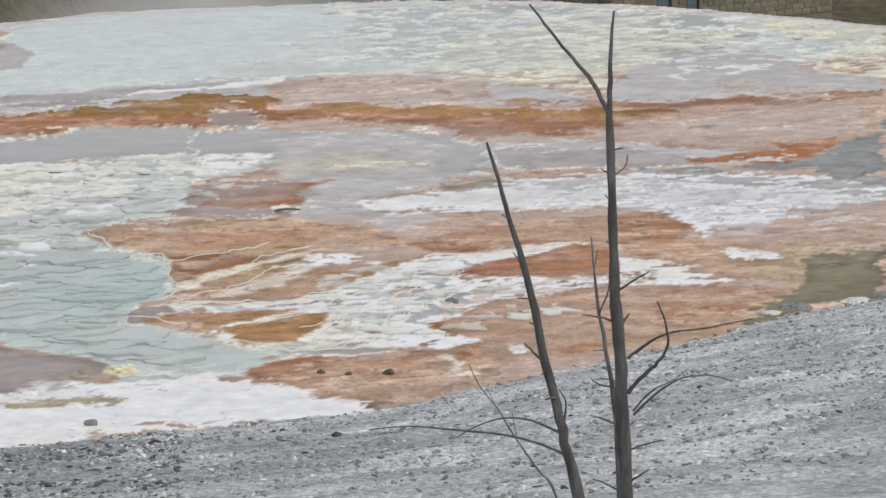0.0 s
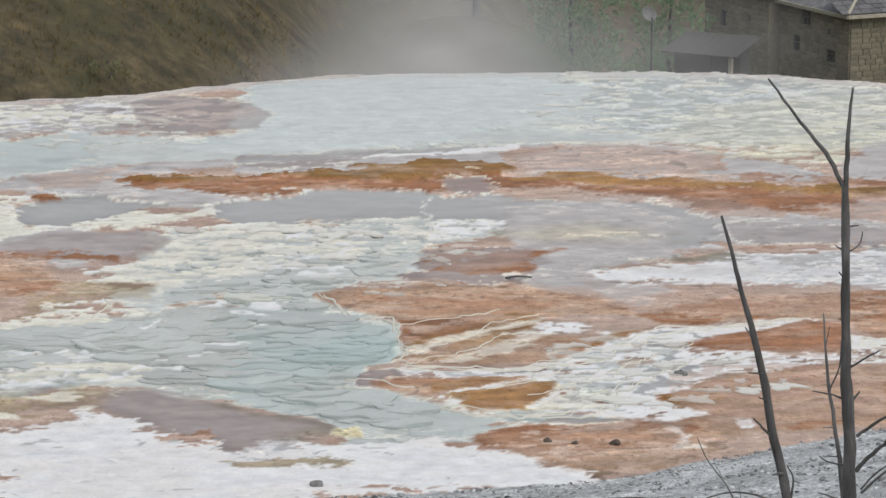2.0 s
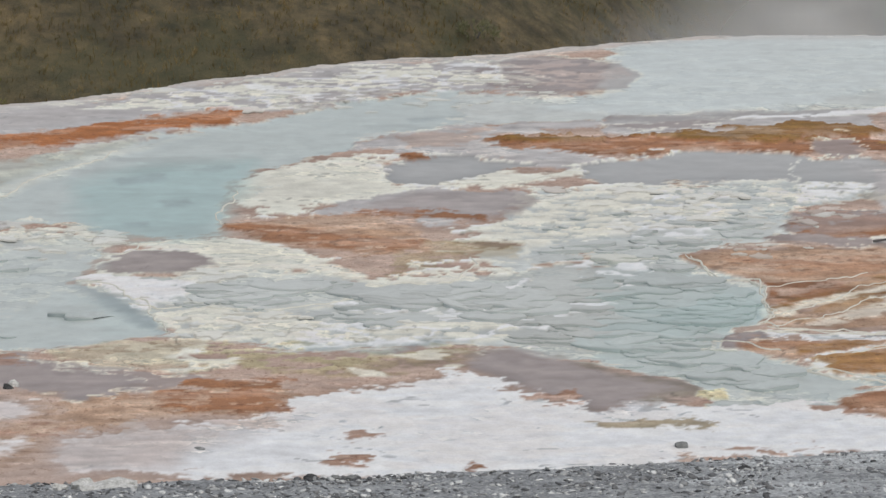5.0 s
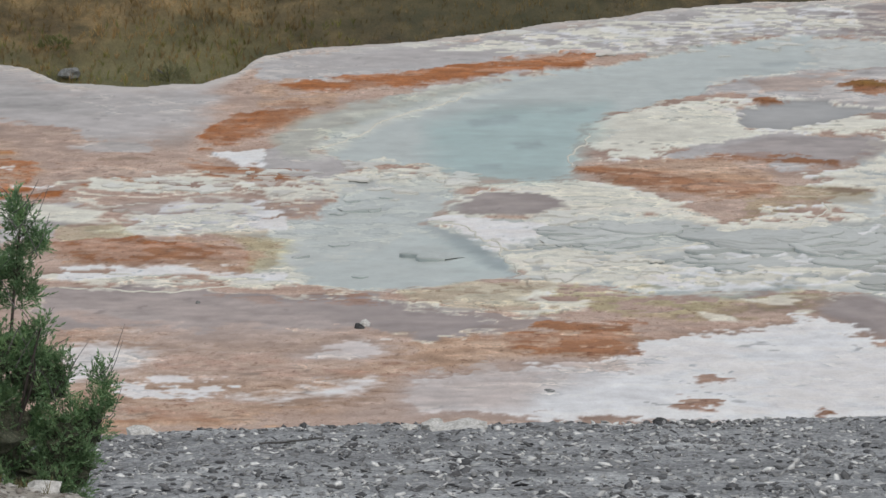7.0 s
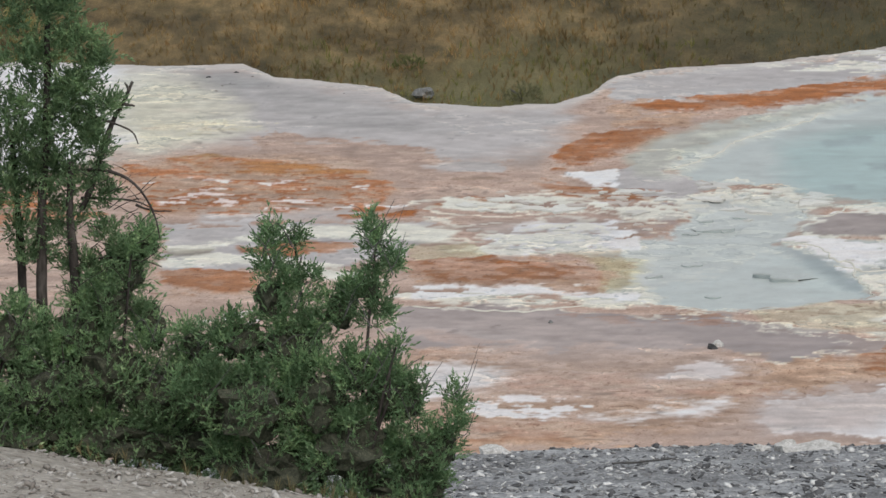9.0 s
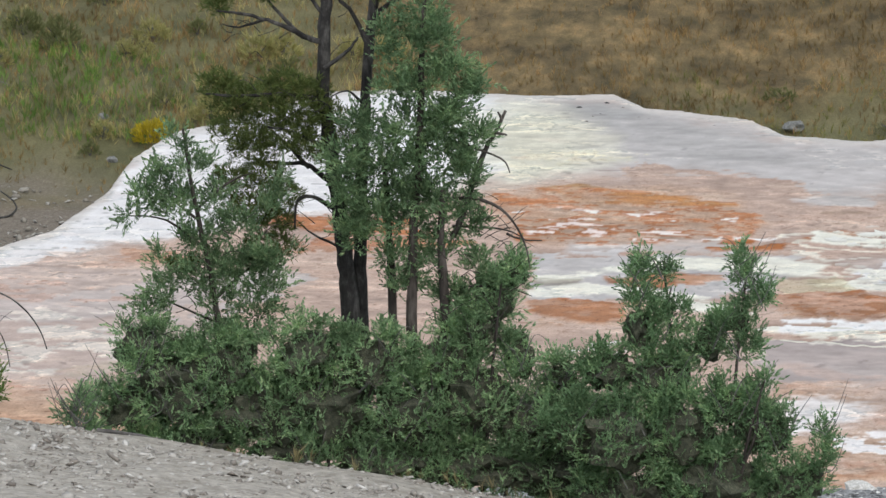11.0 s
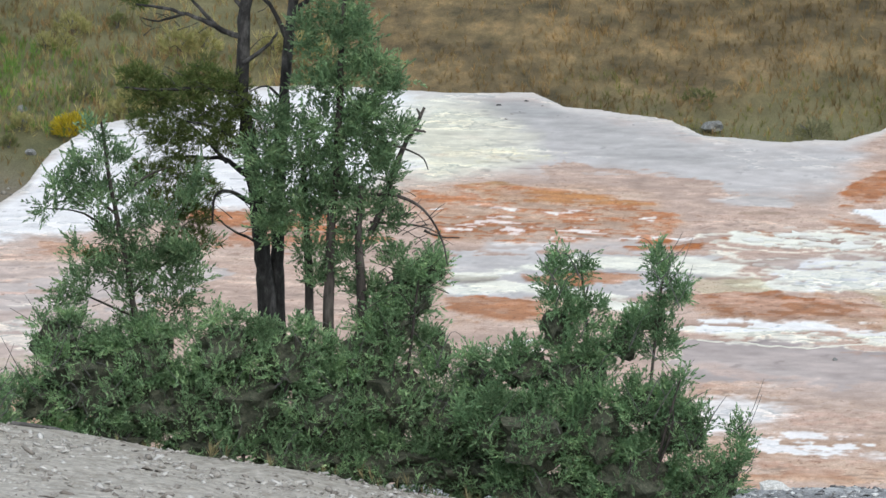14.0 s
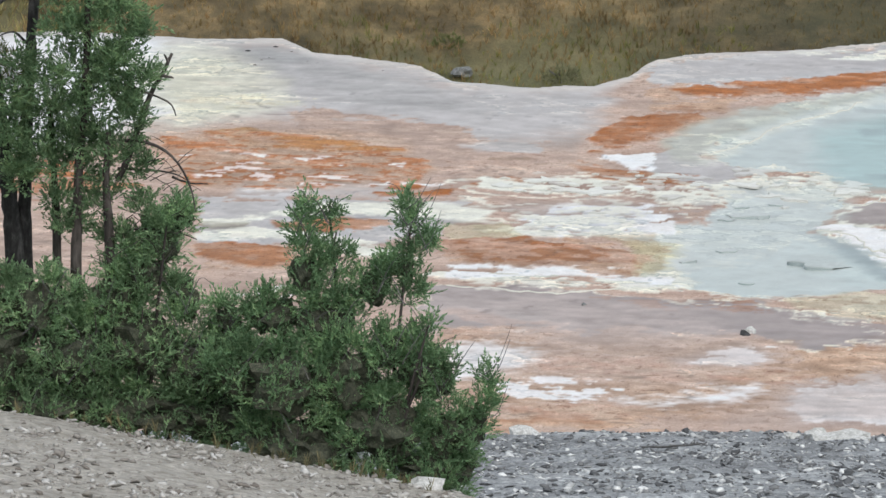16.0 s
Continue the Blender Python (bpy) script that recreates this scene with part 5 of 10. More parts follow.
stain("amber", (-14.4, 95.3), (-13.7, 96.0), (-12.4, 95.3), (-11.5, 94.6), (-10.1, 94.2), (-10.2, 93.7), (-11.3, 93.9), (-12.5, 93.5), (-13.8, 93.9), cover=0.8, fleck=0.8, fray=0.15, warp=0.5)
stain("flame", (-15.2, 94.5), (-14.7, 94.5), (-14.2, 93.7), (-15, 93.1), fray=0.15, warp=0.5)
stain("rust", (-14.3, 91.6), (-13.3, 93.0), (-12.2, 92.6), (-12.4, 90.4), (-13.5, 89.7), (-14, 89.9), fleck=0.65, cover=0.9, fray=0.15, warp=0.5)
stain("flame", (-12.7, 91.4), (-12.2, 92.8), (-10.8, 92.7), (-9.4, 92.0), (-9.4, 90.7), (-10.4, 90.2), (-11.3, 89.8), (-12.9, 90.4), fleck=0.75, cover=0.85, fray=0.15, warp=0.5)
stain("white", (-11.5, 90.8), (-11, 91.3), (-10.6, 90.2), (-11.2, 90.0), cover=0.8, fleck=0.7, fray=0.15, warp=0.5)
stain("white", (-10.2, 90.5), (-9.6, 90.7), (-8.9, 90.5), (-9.5, 90.1), cover=0.8, fleck=0.6, fray=0.15, warp=0.5)
stain("flame", (-11.8, 88.7), (-11.1, 89.5), (-10.9, 89.4), (-11.2, 88.5), fleck=0.75, fray=0.15, warp=0.5)
stain("flame", (-10.4, 89.5), (-9.5, 90.3), (-8.7, 90.1), (-8.7, 89.5), (-10.1, 89.1), fleck=0.75, fray=0.15, warp=0.5)
stain("cream", (-13.1, 86.1), (-12, 87.1), (-10.8, 88.4), (-9, 88.8), (-7.7, 88.0), (-7.9, 86.8), (-9.2, 87.2), (-10.9, 87.8), (-12, 86.5), (-12.9, 85.7), soft=0.08, fray=0.15, warp=0.5)
stain("olive", (-13.1, 85.9), (-12.2, 86.2), (-12.2, 85.7), (-13.1, 85.5), cover=0.5, fray=0.15, warp=0.5)
stain("cream", (-13.1, 84.9), (-12.2, 85.6), (-11.2, 85.2), (-9.2, 84.1), (-9.3, 83.0), (-11.1, 84.4), (-12.1, 84.8), (-13, 84.4), soft=0.08, fray=0.15, warp=0.5)
stain("rust", (-11.9, 86.5), (-10.8, 86.9), (-9.6, 86.6), (-10.1, 86.0), (-10.6, 85.3), (-11.7, 85.7), fray=0.15, warp=0.5)
stain("rust", (-12.9, 83.8), (-11.1, 84.2), (-11, 83.0), (-11.4, 82.0), (-12.6, 82.5), cover=0.9, fray=0.15, warp=0.5)
stain("cream", (-8.3, 91.6), (-7.4, 90.8), (-6.3, 91.7), (-5.3, 90.6), (-7, 89.9), (-8.1, 90.3), fleck=0.6, fray=0.15, warp=0.5)
stain("lemon", (-8.5, 86.4), (-7.2, 87.1), (-6.9, 85.5), (-8.2, 85.1), cover=0.5, fray=0.15, warp=0.5)
stain("white", (-7.2, 86.9), (-6.5, 88.9), (-4.7, 89.2), (-4.1, 87.4), (-4.1, 86.4), (-6, 86.4), fleck=0.72, fray=0.15, warp=0.5)
stain("tan", (-6, 86.4), (-4.5, 86.4), (-4, 83.6), (-4.2, 82.5), (-4.6, 82.8), (-4.8, 85.0), cover=0.45, fray=0.15, warp=0.5)
stain("rust", (-8.5, 84.9), (-7.2, 85.5), (-7, 85.6), (-5.9, 85.0), (-4.8, 84.5), (-4.6, 83.4), (-5.7, 83.2), (-7.7, 83.1), fray=0.15, warp=0.5)
stain("flame", (-7.3, 85.5), (-6.9, 85.6), (-5.7, 84.8), (-5.8, 84.2), (-7.1, 85.0), cover=0.9, fleck=0.7, fray=0.15, warp=0.5)
stain("white", (-8.1, 82.7), (-7.1, 82.9), (-5.7, 82.6), (-3.9, 82.3), (-3.9, 82.0), (-6.4, 82.0), (-7.9, 81.6), fleck=0.8, fray=0.15, warp=0.5)
stain("flame", (-6.3, 97.2), (-5.6, 98.7), (-5.2, 99.5), (-4.7, 99.3), (-4.6, 98.0), (-5.6, 96.3), (-6.2, 95.8), fray=0.15, warp=0.5)
stain("rust", (-6.6, 93.0), (-5.5, 92.6), (-4.4, 92.2), (-4.4, 91.3), (-5.6, 91.4), cover=0.8, fleck=0.7, fray=0.15, warp=0.5)
stain("white", (-5.9, 94.1), (-4.9, 94.7), (-4.8, 93.3), (-5.3, 92.7), fray=0.15, warp=0.5)
# later blooms, dried edges, deeper water, and crust-edge shade laid as slate stains
stain("sage", (-4.9, 95.9), (-4.0, 98.9), (-2.7, 100.7), (-1.2, 102.1), (0.3, 103.6), (-0.7, 101.5), (-2.4, 99.0), (-3.4, 96.6), (-4.0, 94.9), (-3.8, 93.4), (-4.5, 93.9), cover=0.7, soft=0.14, fray=0.15, warp=0.5)
stain("cream", (-4.0, 94.9), (-3.4, 96.6), (-2.4, 98.9), (-0.7, 101.7), (1.4, 103.6), (-0.7, 100.8), (-2.3, 97.9), (-3.1, 95.6), (-3.6, 93.4), (-3.9, 93.5), cover=0.45, soft=0.12, fray=0.15, warp=0.5)
stain("lagoon", (-1.6, 97.6), (0.3, 99.8), (2.3, 100.2), (2.3, 96.6), (1.5, 93.7), (1.4, 91.4), (0.1, 91.0), (-0.9, 91.7), (-1.6, 94.6), cover=0.55, soft=0.4, fray=0.15, warp=0.5)
stain("slate", (-0.7, 98.0), (0.3, 98.4), (0.4, 97.8), (-0.6, 97.2), cover=0.45, soft=0.1, fray=0.15, warp=0.5)
stain("slate", (0.3, 95.3), (0.9, 95.7), (1.0, 95.0), (0.4, 94.6), cover=0.45, soft=0.1, fray=0.15, warp=0.5)
stain("slate", (-0.5, 92.9), (0.0, 93.0), (0.0, 92.5), (-0.4, 92.5), cover=0.45, soft=0.1, fray=0.15, warp=0.5)
stain("slate", (1.0, 99.1), (1.8, 99.4), (1.9, 99.0), (1.1, 98.7), cover=0.45, soft=0.1, fray=0.15, warp=0.5)
stain("slate", (6.1, 105.5), (7.5, 106.1), (7.4, 105.6), (6.1, 105.1), cover=0.45, soft=0.1, fray=0.15, warp=0.5)
stain("aqua", (-3.1, 90.3), (-1.5, 91.3), (-0.6, 90.3), (-0.9, 88.7), (-1.4, 86.5), (-0.6, 85.4), (0.4, 82.5), (-0.8, 81.5), (-2.2, 81.1), (-3.4, 82.0), (-3.7, 83.9), (-3.5, 86.5), (-3.2, 88.7), cover=0.5, soft=0.25, fray=0.3, warp=0.5)
# shade under the cream crust's edge, painted as a stain
stain("slate", (-1.4, 87.0), (-0.8, 86.1), (-0.2, 84.9), (0.4, 82.6), (0.2, 82.4), (-0.4, 84.1), (-1.0, 85.3), cover=0.6, soft=0.12, fray=0.15, warp=0.5)
stain("white", (-1.3, 87.5), (-0.6, 88.1), (0.3, 87.3), (1.0, 86.6), (0.4, 85.3), (-0.0, 84.6), (-0.6, 85.6), fleck=0.8, fray=0.3, warp=0.5)
stain("cream", (0.1, 84.2), (1.1, 84.7), (2.2, 84.0), (3.1, 83.0), (2.5, 81.8), (0.9, 81.4), (0.5, 82.3), fleck=0.72, fray=0.3, warp=0.5)
stain("mauve", (-0.8, 89.0), (0.1, 89.9), (1.0, 89.5), (1.4, 88.3), (0.7, 88.0), (-0.6, 88.1), cover=0.75, soft=0.1, fray=0.15, warp=0.5)
stain("cream", (1.2, 90.8), (2.1, 89.9), (3.2, 89.4), (4.2, 87.7), (4.4, 86.5), (4.0, 86.7), (3.1, 87.9), (1.8, 87.6), (0.9, 86.7), (0.4, 87.3), (1.4, 88.1), cover=0.8, soft=0.08, fray=0.15, warp=0.5)
stain("milk", (0.9, 86.4), (2.0, 87.3), (3.3, 87.6), (4.2, 86.7), (3.7, 85.3), (2.8, 84.3), (1.5, 84.9), (0.8, 85.4), cover=0.9, soft=0.08, fray=0.15, warp=0.5)
stain("peach", (1.7, 92.6), (3.0, 93.7), (4.5, 93.7), (5.6, 91.7), (5.6, 89.8), (4.1, 89.8), (3.0, 90.3), (2.1, 90.9), cover=0.8, fray=0.3, warp=0.5)
stain("rust", (1.5, 92.2), (2.1, 92.6), (3.3, 91.9), (4.4, 91.2), (5.5, 90.8), (5.4, 89.9), (4.1, 90.0), (3.0, 90.5), (2.1, 91.0), cover=0.9, fleck=0.72, fray=0.15, warp=0.5)
stain("mauve", (4.6, 94.6), (5.6, 96.0), (7.6, 96.3), (8.3, 95.3), (7.8, 93.7), (6.8, 92.9), (5.7, 93.3), cover=0.7, soft=0.1, fray=0.15, warp=0.5)
stain("rust", (5.0, 93.4), (6.1, 94.4), (7.1, 93.6), (7.0, 93.0), (6.0, 93.1), (5.2, 93.1), cover=0.9, fleck=0.85, fray=0.15, warp=0.5)
stain("tan", (5.6, 90.6), (6.7, 90.7), (7.6, 90.4), (7.4, 89.2), (6.1, 89.1), cover=0.55, soft=0.1, fray=0.15, warp=0.5)
stain("sandy", (-1.8, 80.9), (-0.6, 81.7), (0.9, 81.9), (1.1, 81.2), (0.3, 80.2), (1.1, 79.6), (0.4, 78.9), (-0.6, 79.6), (-1.6, 80.3), cover=0.75, soft=0.08, fray=0.15, warp=0.5)
stain("cream", (-0.8, 80.5), (0.9, 81.2), (2.1, 80.8), (1.5, 79.6), (0.4, 78.9), (-0.5, 79.7), vein=0.22, cover=0.8, fray=0.15, warp=0.5)
stain("rosy", (-1.8, 73.9), (-0.1, 74.9), (1.4, 75.6), (2.7, 75.6), (1.4, 73.9), (0.0, 72.0), (-1.5, 71.7), cover=0.6, soft=0.25, fray=0.15, warp=0.5)
stain("mauve", (-6.2, 80.5), (-4.4, 80.9), (-2.0, 80.0), (-0.5, 78.8), (0.2, 78.2), (-1.1, 77.6), (-2.8, 77.6), (-4.6, 78.1), (-6.0, 77.6), cover=0.5, soft=0.2, fray=0.15, warp=0.5)
stain("cream", (2.1, 94.6), (2.9, 97.6), (4.3, 99.1), (5.2, 98.6), (5.0, 96.6), (3.4, 94.3), (2.4, 93.4), fleck=0.7, fray=0.4, warp=0.5)
stain("cream", (6.4, 97.2), (7.7, 98.7), (9.5, 99.1), (9.5, 98.2), (8.1, 97.4), cover=0.9, fray=0.25, warp=0.5)
stain("slate", (2.9, 81.2), (4.2, 80.8), (5.5, 81.5), (5.6, 81.1), (4.2, 80.2), (2.9, 80.8), cover=0.5, soft=0.1, fray=0.15, warp=0.5)
stain("rust", (-6.2, 96.6), (-5.7, 98.9), (-4.6, 100.3), (-4.0, 99.8), (-4.6, 97.6), (-5.2, 95.8), (-6.0, 95.4), cover=0.7, fleck=0.7, fray=0.15, warp=0.5)
stain("glacier", (11.7, 115.0), (14.8, 116.7), (19.3, 117.1), (21.2, 115.7), (19.2, 110.8), (16.6, 108.0), (13.5, 106.7), (10.7, 105.9), cover=0.85, soft=0.15, fray=0.3, warp=0.5)
stain("pond", (10.7, 105.6), (13.6, 106.5), (17.2, 106.5), (17.1, 105.7), (13.8, 105.3), (10.6, 104.7), cover=0.6, soft=0.08, fray=0.15, warp=0.5)
stain("white", (13.6, 105.5), (15.1, 105.8), (17.5, 106.5), (17.5, 105.9), (15.7, 105.3), (13.7, 105.2), cover=0.9, fleck=0.85, fray=0.15, warp=0.5)
stain("butter", (22.0, 104.0), (24.6, 108.5), (27.5, 110.8), (30.7, 111.0), (25.9, 106.0), (24.4, 103.2), cover=0.7, fleck=0.68, fray=0.15, warp=0.5)
stain("butter", (30.6, 112.2), (33.6, 110.5), (31.3, 102.9), (30.0, 103.9), (31.7, 108.0), (30.7, 110.1), cover=0.7, fleck=0.75, fray=0.15, warp=0.5)
stain("rust", (24.2, 101.2), (26.6, 100.7), (30.8, 101.1), (30.6, 100.4), (26.5, 100.1), (24.1, 100.5), cover=0.6, fray=0.15, warp=0.5)
stain("flame", (24.2, 93.7), (25.7, 94.4), (28.1, 95.7), (27.2, 93.7), (26.1, 92.9), (24.8, 93.1), cover=0.9, fleck=0.6, fray=0.15, warp=0.5)
stain("rosy", (23.9, 98.9), (26.6, 98.9), (29.8, 100.0), (28.9, 96.5), (25.5, 94.8), (23.3, 96.4), cover=0.6, soft=0.2, fray=0.15, warp=0.5)
stain("ash", (19.8, 91.6), (22.6, 93.2), (27.6, 90.7), (26.7, 87.5), (22.8, 87.0), (20.5, 89.7), cover=0.4, fleck=0.45, fray=0.15, warp=0.5)
stain("blush", (22.8, 86.9), (26.6, 87.4), (25.6, 83.8), (23.1, 83.9), (22.1, 85.3), cover=0.6, soft=0.15, fray=0.15, warp=0.5)
stain("rust", (11.4, 88.3), (12.7, 89.1), (14.8, 88.7), (15.0, 87.6), (13.5, 87.3), (12.1, 87.2), cover=0.55, fleck=0.6, fray=0.15, warp=0.5)
stain("mud", (12.0, 85.6), (13.3, 86.6), (13.2, 85.9), (11.9, 84.5), cover=0.5, fray=0.15, warp=0.5)
stain("amber", (12.0, 84.8), (13.3, 85.9), (14.6, 86.9), (14.3, 85.7), (13.1, 84.7), (11.9, 83.7), cover=0.85, fleck=0.85, fray=0.15, warp=0.5)
stain("cream", (11.7, 83.1), (13.4, 84.6), (14.6, 85.4), (14.1, 84.6), (13.1, 83.8), (11.7, 82.7), cover=0.8, fleck=0.75, fray=0.15, warp=0.5)
stain("peach", (11.5, 82.6), (12.6, 83.5), (14.0, 84.0), (14.9, 83.6), (14.0, 82.4), (12.6, 82.3), cover=0.85, fray=0.15, warp=0.5)
stain("white", (14.3, 85.5), (14.7, 86.0), (15.5, 85.4), (15.0, 84.8), cover=0.9, fleck=0.85, fray=0.15, warp=0.5)
stain("amber", (11.9, 79.4), (12.7, 80.0), (14.0, 80.6), (13.8, 79.7), (13.1, 78.7), (12.2, 78.7), cover=0.85, fleck=0.85, fray=0.15, warp=0.5)
# dark water below the fan's rim: its shadow, painted
stain("slate", (12.5, 78.2), (13.4, 78.1), (14.7, 77.4), (13.8, 77.2), (12.9, 77.6), cover=0.6, soft=0.08, fray=0.15, warp=0.5)
stain("glacier", (14.5, 84.4), (15.8, 84.6), (16.6, 82.8), (15.2, 80.2), (14.1, 79.0), (13.8, 80.5), cover=0.5, vein=0.3, fray=0.15, warp=0.5)
stain("rosy", (19.5, 106.8), (21.8, 105.5), (21.8, 103.3), (20.4, 102.1), (17.2, 103.3), (17.2, 104.9), cover=0.6, soft=0.15, fray=0.15, warp=0.5)
stain("ash", (-15.6, 105.6), (-13.6, 105.7), (-10.3, 101.9), (-8.8, 98.8), (-11.2, 98.4), (-13.5, 101.5), cover=0.3, soft=0.4, fray=0.15, warp=0.5)
stain("butter", (-17.5, 104.0), (-15.5, 104.8), (-13.6, 101.9), (-13.0, 98.9), (-15.1, 96.1), (-16.2, 98.6), cover=0.5, soft=0.25, fray=0.15, warp=0.5)
stain("ash", (-8.7, 95.8), (-7.3, 95.5), (-6.4, 97.0), (-6.5, 94.5), (-8.1, 94.5), cover=0.35, soft=0.2, fray=0.15, warp=0.5)
stain("mud", (-8.5, 93.3), (-7.6, 93.6), (-7.1, 93.0), (-8.2, 92.7), cover=0.5, fleck=0.5, fray=0.15, warp=0.5)
stain("white", (-15.1, 93.6), (-12.8, 93.4), (-11.2, 94.1), (-10.2, 93.3), (-11.5, 92.5), (-14.0, 92.1), cover=0.4, fleck=0.35, fray=0.15, warp=0.5)
stain("white", (-13.5, 90.6), (-12.0, 91.2), (-10.1, 90.8), (-10.7, 89.9), (-12.7, 89.7), cover=0.35, fleck=0.45, fray=0.15, warp=0.5)
stain("flame", (-15.4, 94.8), (-14.5, 94.4), (-14.1, 93.5), (-14.9, 93.3), cover=0.9, fleck=0.8, fray=0.15, warp=0.5)
stain("rust", (-8.4, 78.7), (-7.4, 79.0), (-6.0, 78.2), (-4.9, 76.9), (-5.9, 76.4), (-7.4, 76.8), cover=0.3, fleck=0.45, fray=0.15, warp=0.5)
stain("glacier", (12.1, 116.4), (15.4, 117.9), (19.1, 118.0), (20.3, 115.9), (16.0, 107.4), (13.2, 106.6), (11.1, 106.6), (9.2, 106.8), (11.8, 109.4), (12.2, 111.5), (12.0, 114.0), cover=0.9, soft=0.12, fray=0.15, warp=0.5)
stain("blush", (16.3, 81.7), (18.9, 82.7), (20.7, 82.8), (19.4, 77.6), (16.4, 76.4), (15.8, 78.5), cover=0.6, fleck=0.55, fray=0.15, warp=0.5)
stain("peach", (11.9, 76.4), (13.5, 76.7), (15.6, 77.0), (15.8, 74.9), (13.9, 73.5), (13.0, 73.9), cover=0.55, soft=0.15, fray=0.15, warp=0.5)
stain("blush", (12.4, 75.7), (14.9, 75.9), (15.4, 74.8), (13.8, 73.6), cover=0.6, fleck=0.5, fray=0.15, warp=0.5)
stain("peach", (11.2, 88.3), (13.0, 89.7), (16.1, 89.3), (16.5, 87.3), (14.1, 86.9), (12.1, 86.7), cover=0.5, soft=0.12, fray=0.15, warp=0.5)
stain("blush", (12.1, 86.3), (14.2, 86.9), (15.2, 86.5), (14.2, 84.5), (12.4, 82.6), (11.6, 82.7), cover=0.5, fleck=0.5, fray=0.15, warp=0.5)
stain("mauve", (13.2, 92.9), (14.8, 93.7), (16.0, 93.8), (15.3, 91.8), (13.6, 90.9), cover=0.55, soft=0.1, fray=0.15, warp=0.5)
stain("blush", (16.6, 88.1), (19.1, 89.0), (22.2, 89.0), (21.5, 85.9), (19.6, 85.8), (17.4, 86.3), cover=0.45, fleck=0.55, fray=0.15, warp=0.5)
stain("rosy", (-8.8, 80.3), (-5.1, 80.6), (-3.1, 79.1), (-2.5, 77.0), (-4.9, 76.0), (-7.9, 77.6), cover=0.45, soft=0.4, fray=0.15, warp=0.5)
stain("peach", (-7.6, 77.3), (-4.9, 76.9), (-1.6, 77.2), (-1.5, 74.9), (-1.7, 72.0), (-5.8, 71.6), (-7.1, 72.9), cover=0.92, soft=0.25, fray=0.15, warp=0.5)
stain("blush", (-7.6, 77.3), (-4.9, 76.9), (-1.6, 77.2), (-1.0, 74.9), (-1.7, 72.0), (-5.8, 71.6), (-7.1, 72.9), cover=0.6, fleck=0.5, fray=0.15, warp=0.5)
stain("rust", (-6.0, 76.0), (-3.9, 75.9), (-1.1, 75.0), (-1.1, 74.4), (-3.3, 74.3), (-5.7, 74.8), cover=0.55, fleck=0.5, fray=0.15, warp=0.5)
stain("rust", (-6.0, 72.2), (-4.6, 72.5), (-3.3, 72.5), (-4.6, 71.5), (-5.8, 71.4), cover=0.6, fleck=0.5, fray=0.15, warp=0.5)
stain("white", (-7.4, 76.2), (-6.3, 76.8), (-5.8, 75.9), (-6.2, 74.8), (-7.1, 73.4), cover=0.75, soft=0.2, fray=0.4, warp=0.5)
stain("white", (-6.3, 73.5), (-5.7, 74.1), (-4.7, 73.9), (-4.2, 73.6), (-4.7, 72.9), (-6.0, 72.9), cover=0.85, fleck=0.7, fray=0.4, warp=0.5)
stain("white", (-4.2, 73.0), (-3.3, 73.8), (-2.0, 74.0), (-2.2, 73.1), (-3.5, 72.7), cover=0.8, soft=0.16, fray=0.4, warp=0.5)
stain("rosy", (-3.5, 75.7), (-2.4, 77.0), (-1.7, 76.5), (-2.4, 75.3), cover=0.8, soft=0.2, fray=0.15, warp=0.5)
stain("white", (-3.2, 76.0), (-2.4, 76.7), (-1.9, 76.4), (-2.5, 75.5), cover=0.55, fleck=0.65, fray=0.4, warp=0.5)
stain("rosy", (-2.0, 72.8), (-0.6, 74.4), (0.6, 75.1), (0.5, 71.7), (-2.4, 71.5), cover=0.5, soft=0.35, fray=0.15, warp=0.5)
stain("lavender", (-13.3, 91.5), (-10.0, 91.4), (-9.6, 88.9), (-12.9, 88.6), cover=0.75, soft=0.15, fray=0.15, warp=0.5)
stain("peach", (-15.5, 94.9), (-13.0, 95.4), (-10.2, 94.6), (-9.3, 92.3), (-9.9, 90.4), (-12.2, 89.6), (-13.9, 89.8), cover=0.75, soft=0.2, fray=0.15, warp=0.5)
stain("flame", (-15.4, 94.8), (-13.0, 95.2), (-10.2, 94.4), (-9.4, 92.3), (-9.9, 90.6), (-12.2, 89.9), (-13.9, 89.9), cover=0.85, fleck=0.56, fray=0.4, warp=0.5)
stain("amber", (-14.1, 94.9), (-11.3, 95.0), (-10.1, 94.1), (-12.6, 93.6), cover=0.5, fleck=0.5, fray=0.15, warp=0.5)
stain("white", (-15.0, 93.3), (-12.6, 93.1), (-9.9, 92.6), (-10.1, 90.3), (-13.7, 89.9), cover=0.6, fleck=0.26, fray=0.15, warp=0.5)
stain("flame", (-10.4, 89.8), (-9.6, 90.3), (-8.7, 90.1), (-8.9, 89.5), (-10.2, 89.2), cover=0.9, fleck=0.7, fray=0.15, warp=0.5)
stain("rosy", (-24.5, 85.8), (-22.1, 87.6), (-19.3, 85.4), (-17.4, 76.8), (-20.0, 75.1), (-21.2, 75.8), (-22.9, 80.7), cover=0.6, soft=0.3, fray=0.15, warp=0.5)
stain("butter", (-18.2, 104.8), (-15.7, 106.4), (-14.2, 103.0), (-14.5, 97.9), (-16.3, 96.9), cover=0.35, soft=0.4, fray=0.15, warp=0.5)
stain("rust", (11.8, 84.6), (13.3, 86.2), (13.6, 85.8), (12.2, 84.0), cover=0.7, fleck=0.8, fray=0.15, warp=0.5)
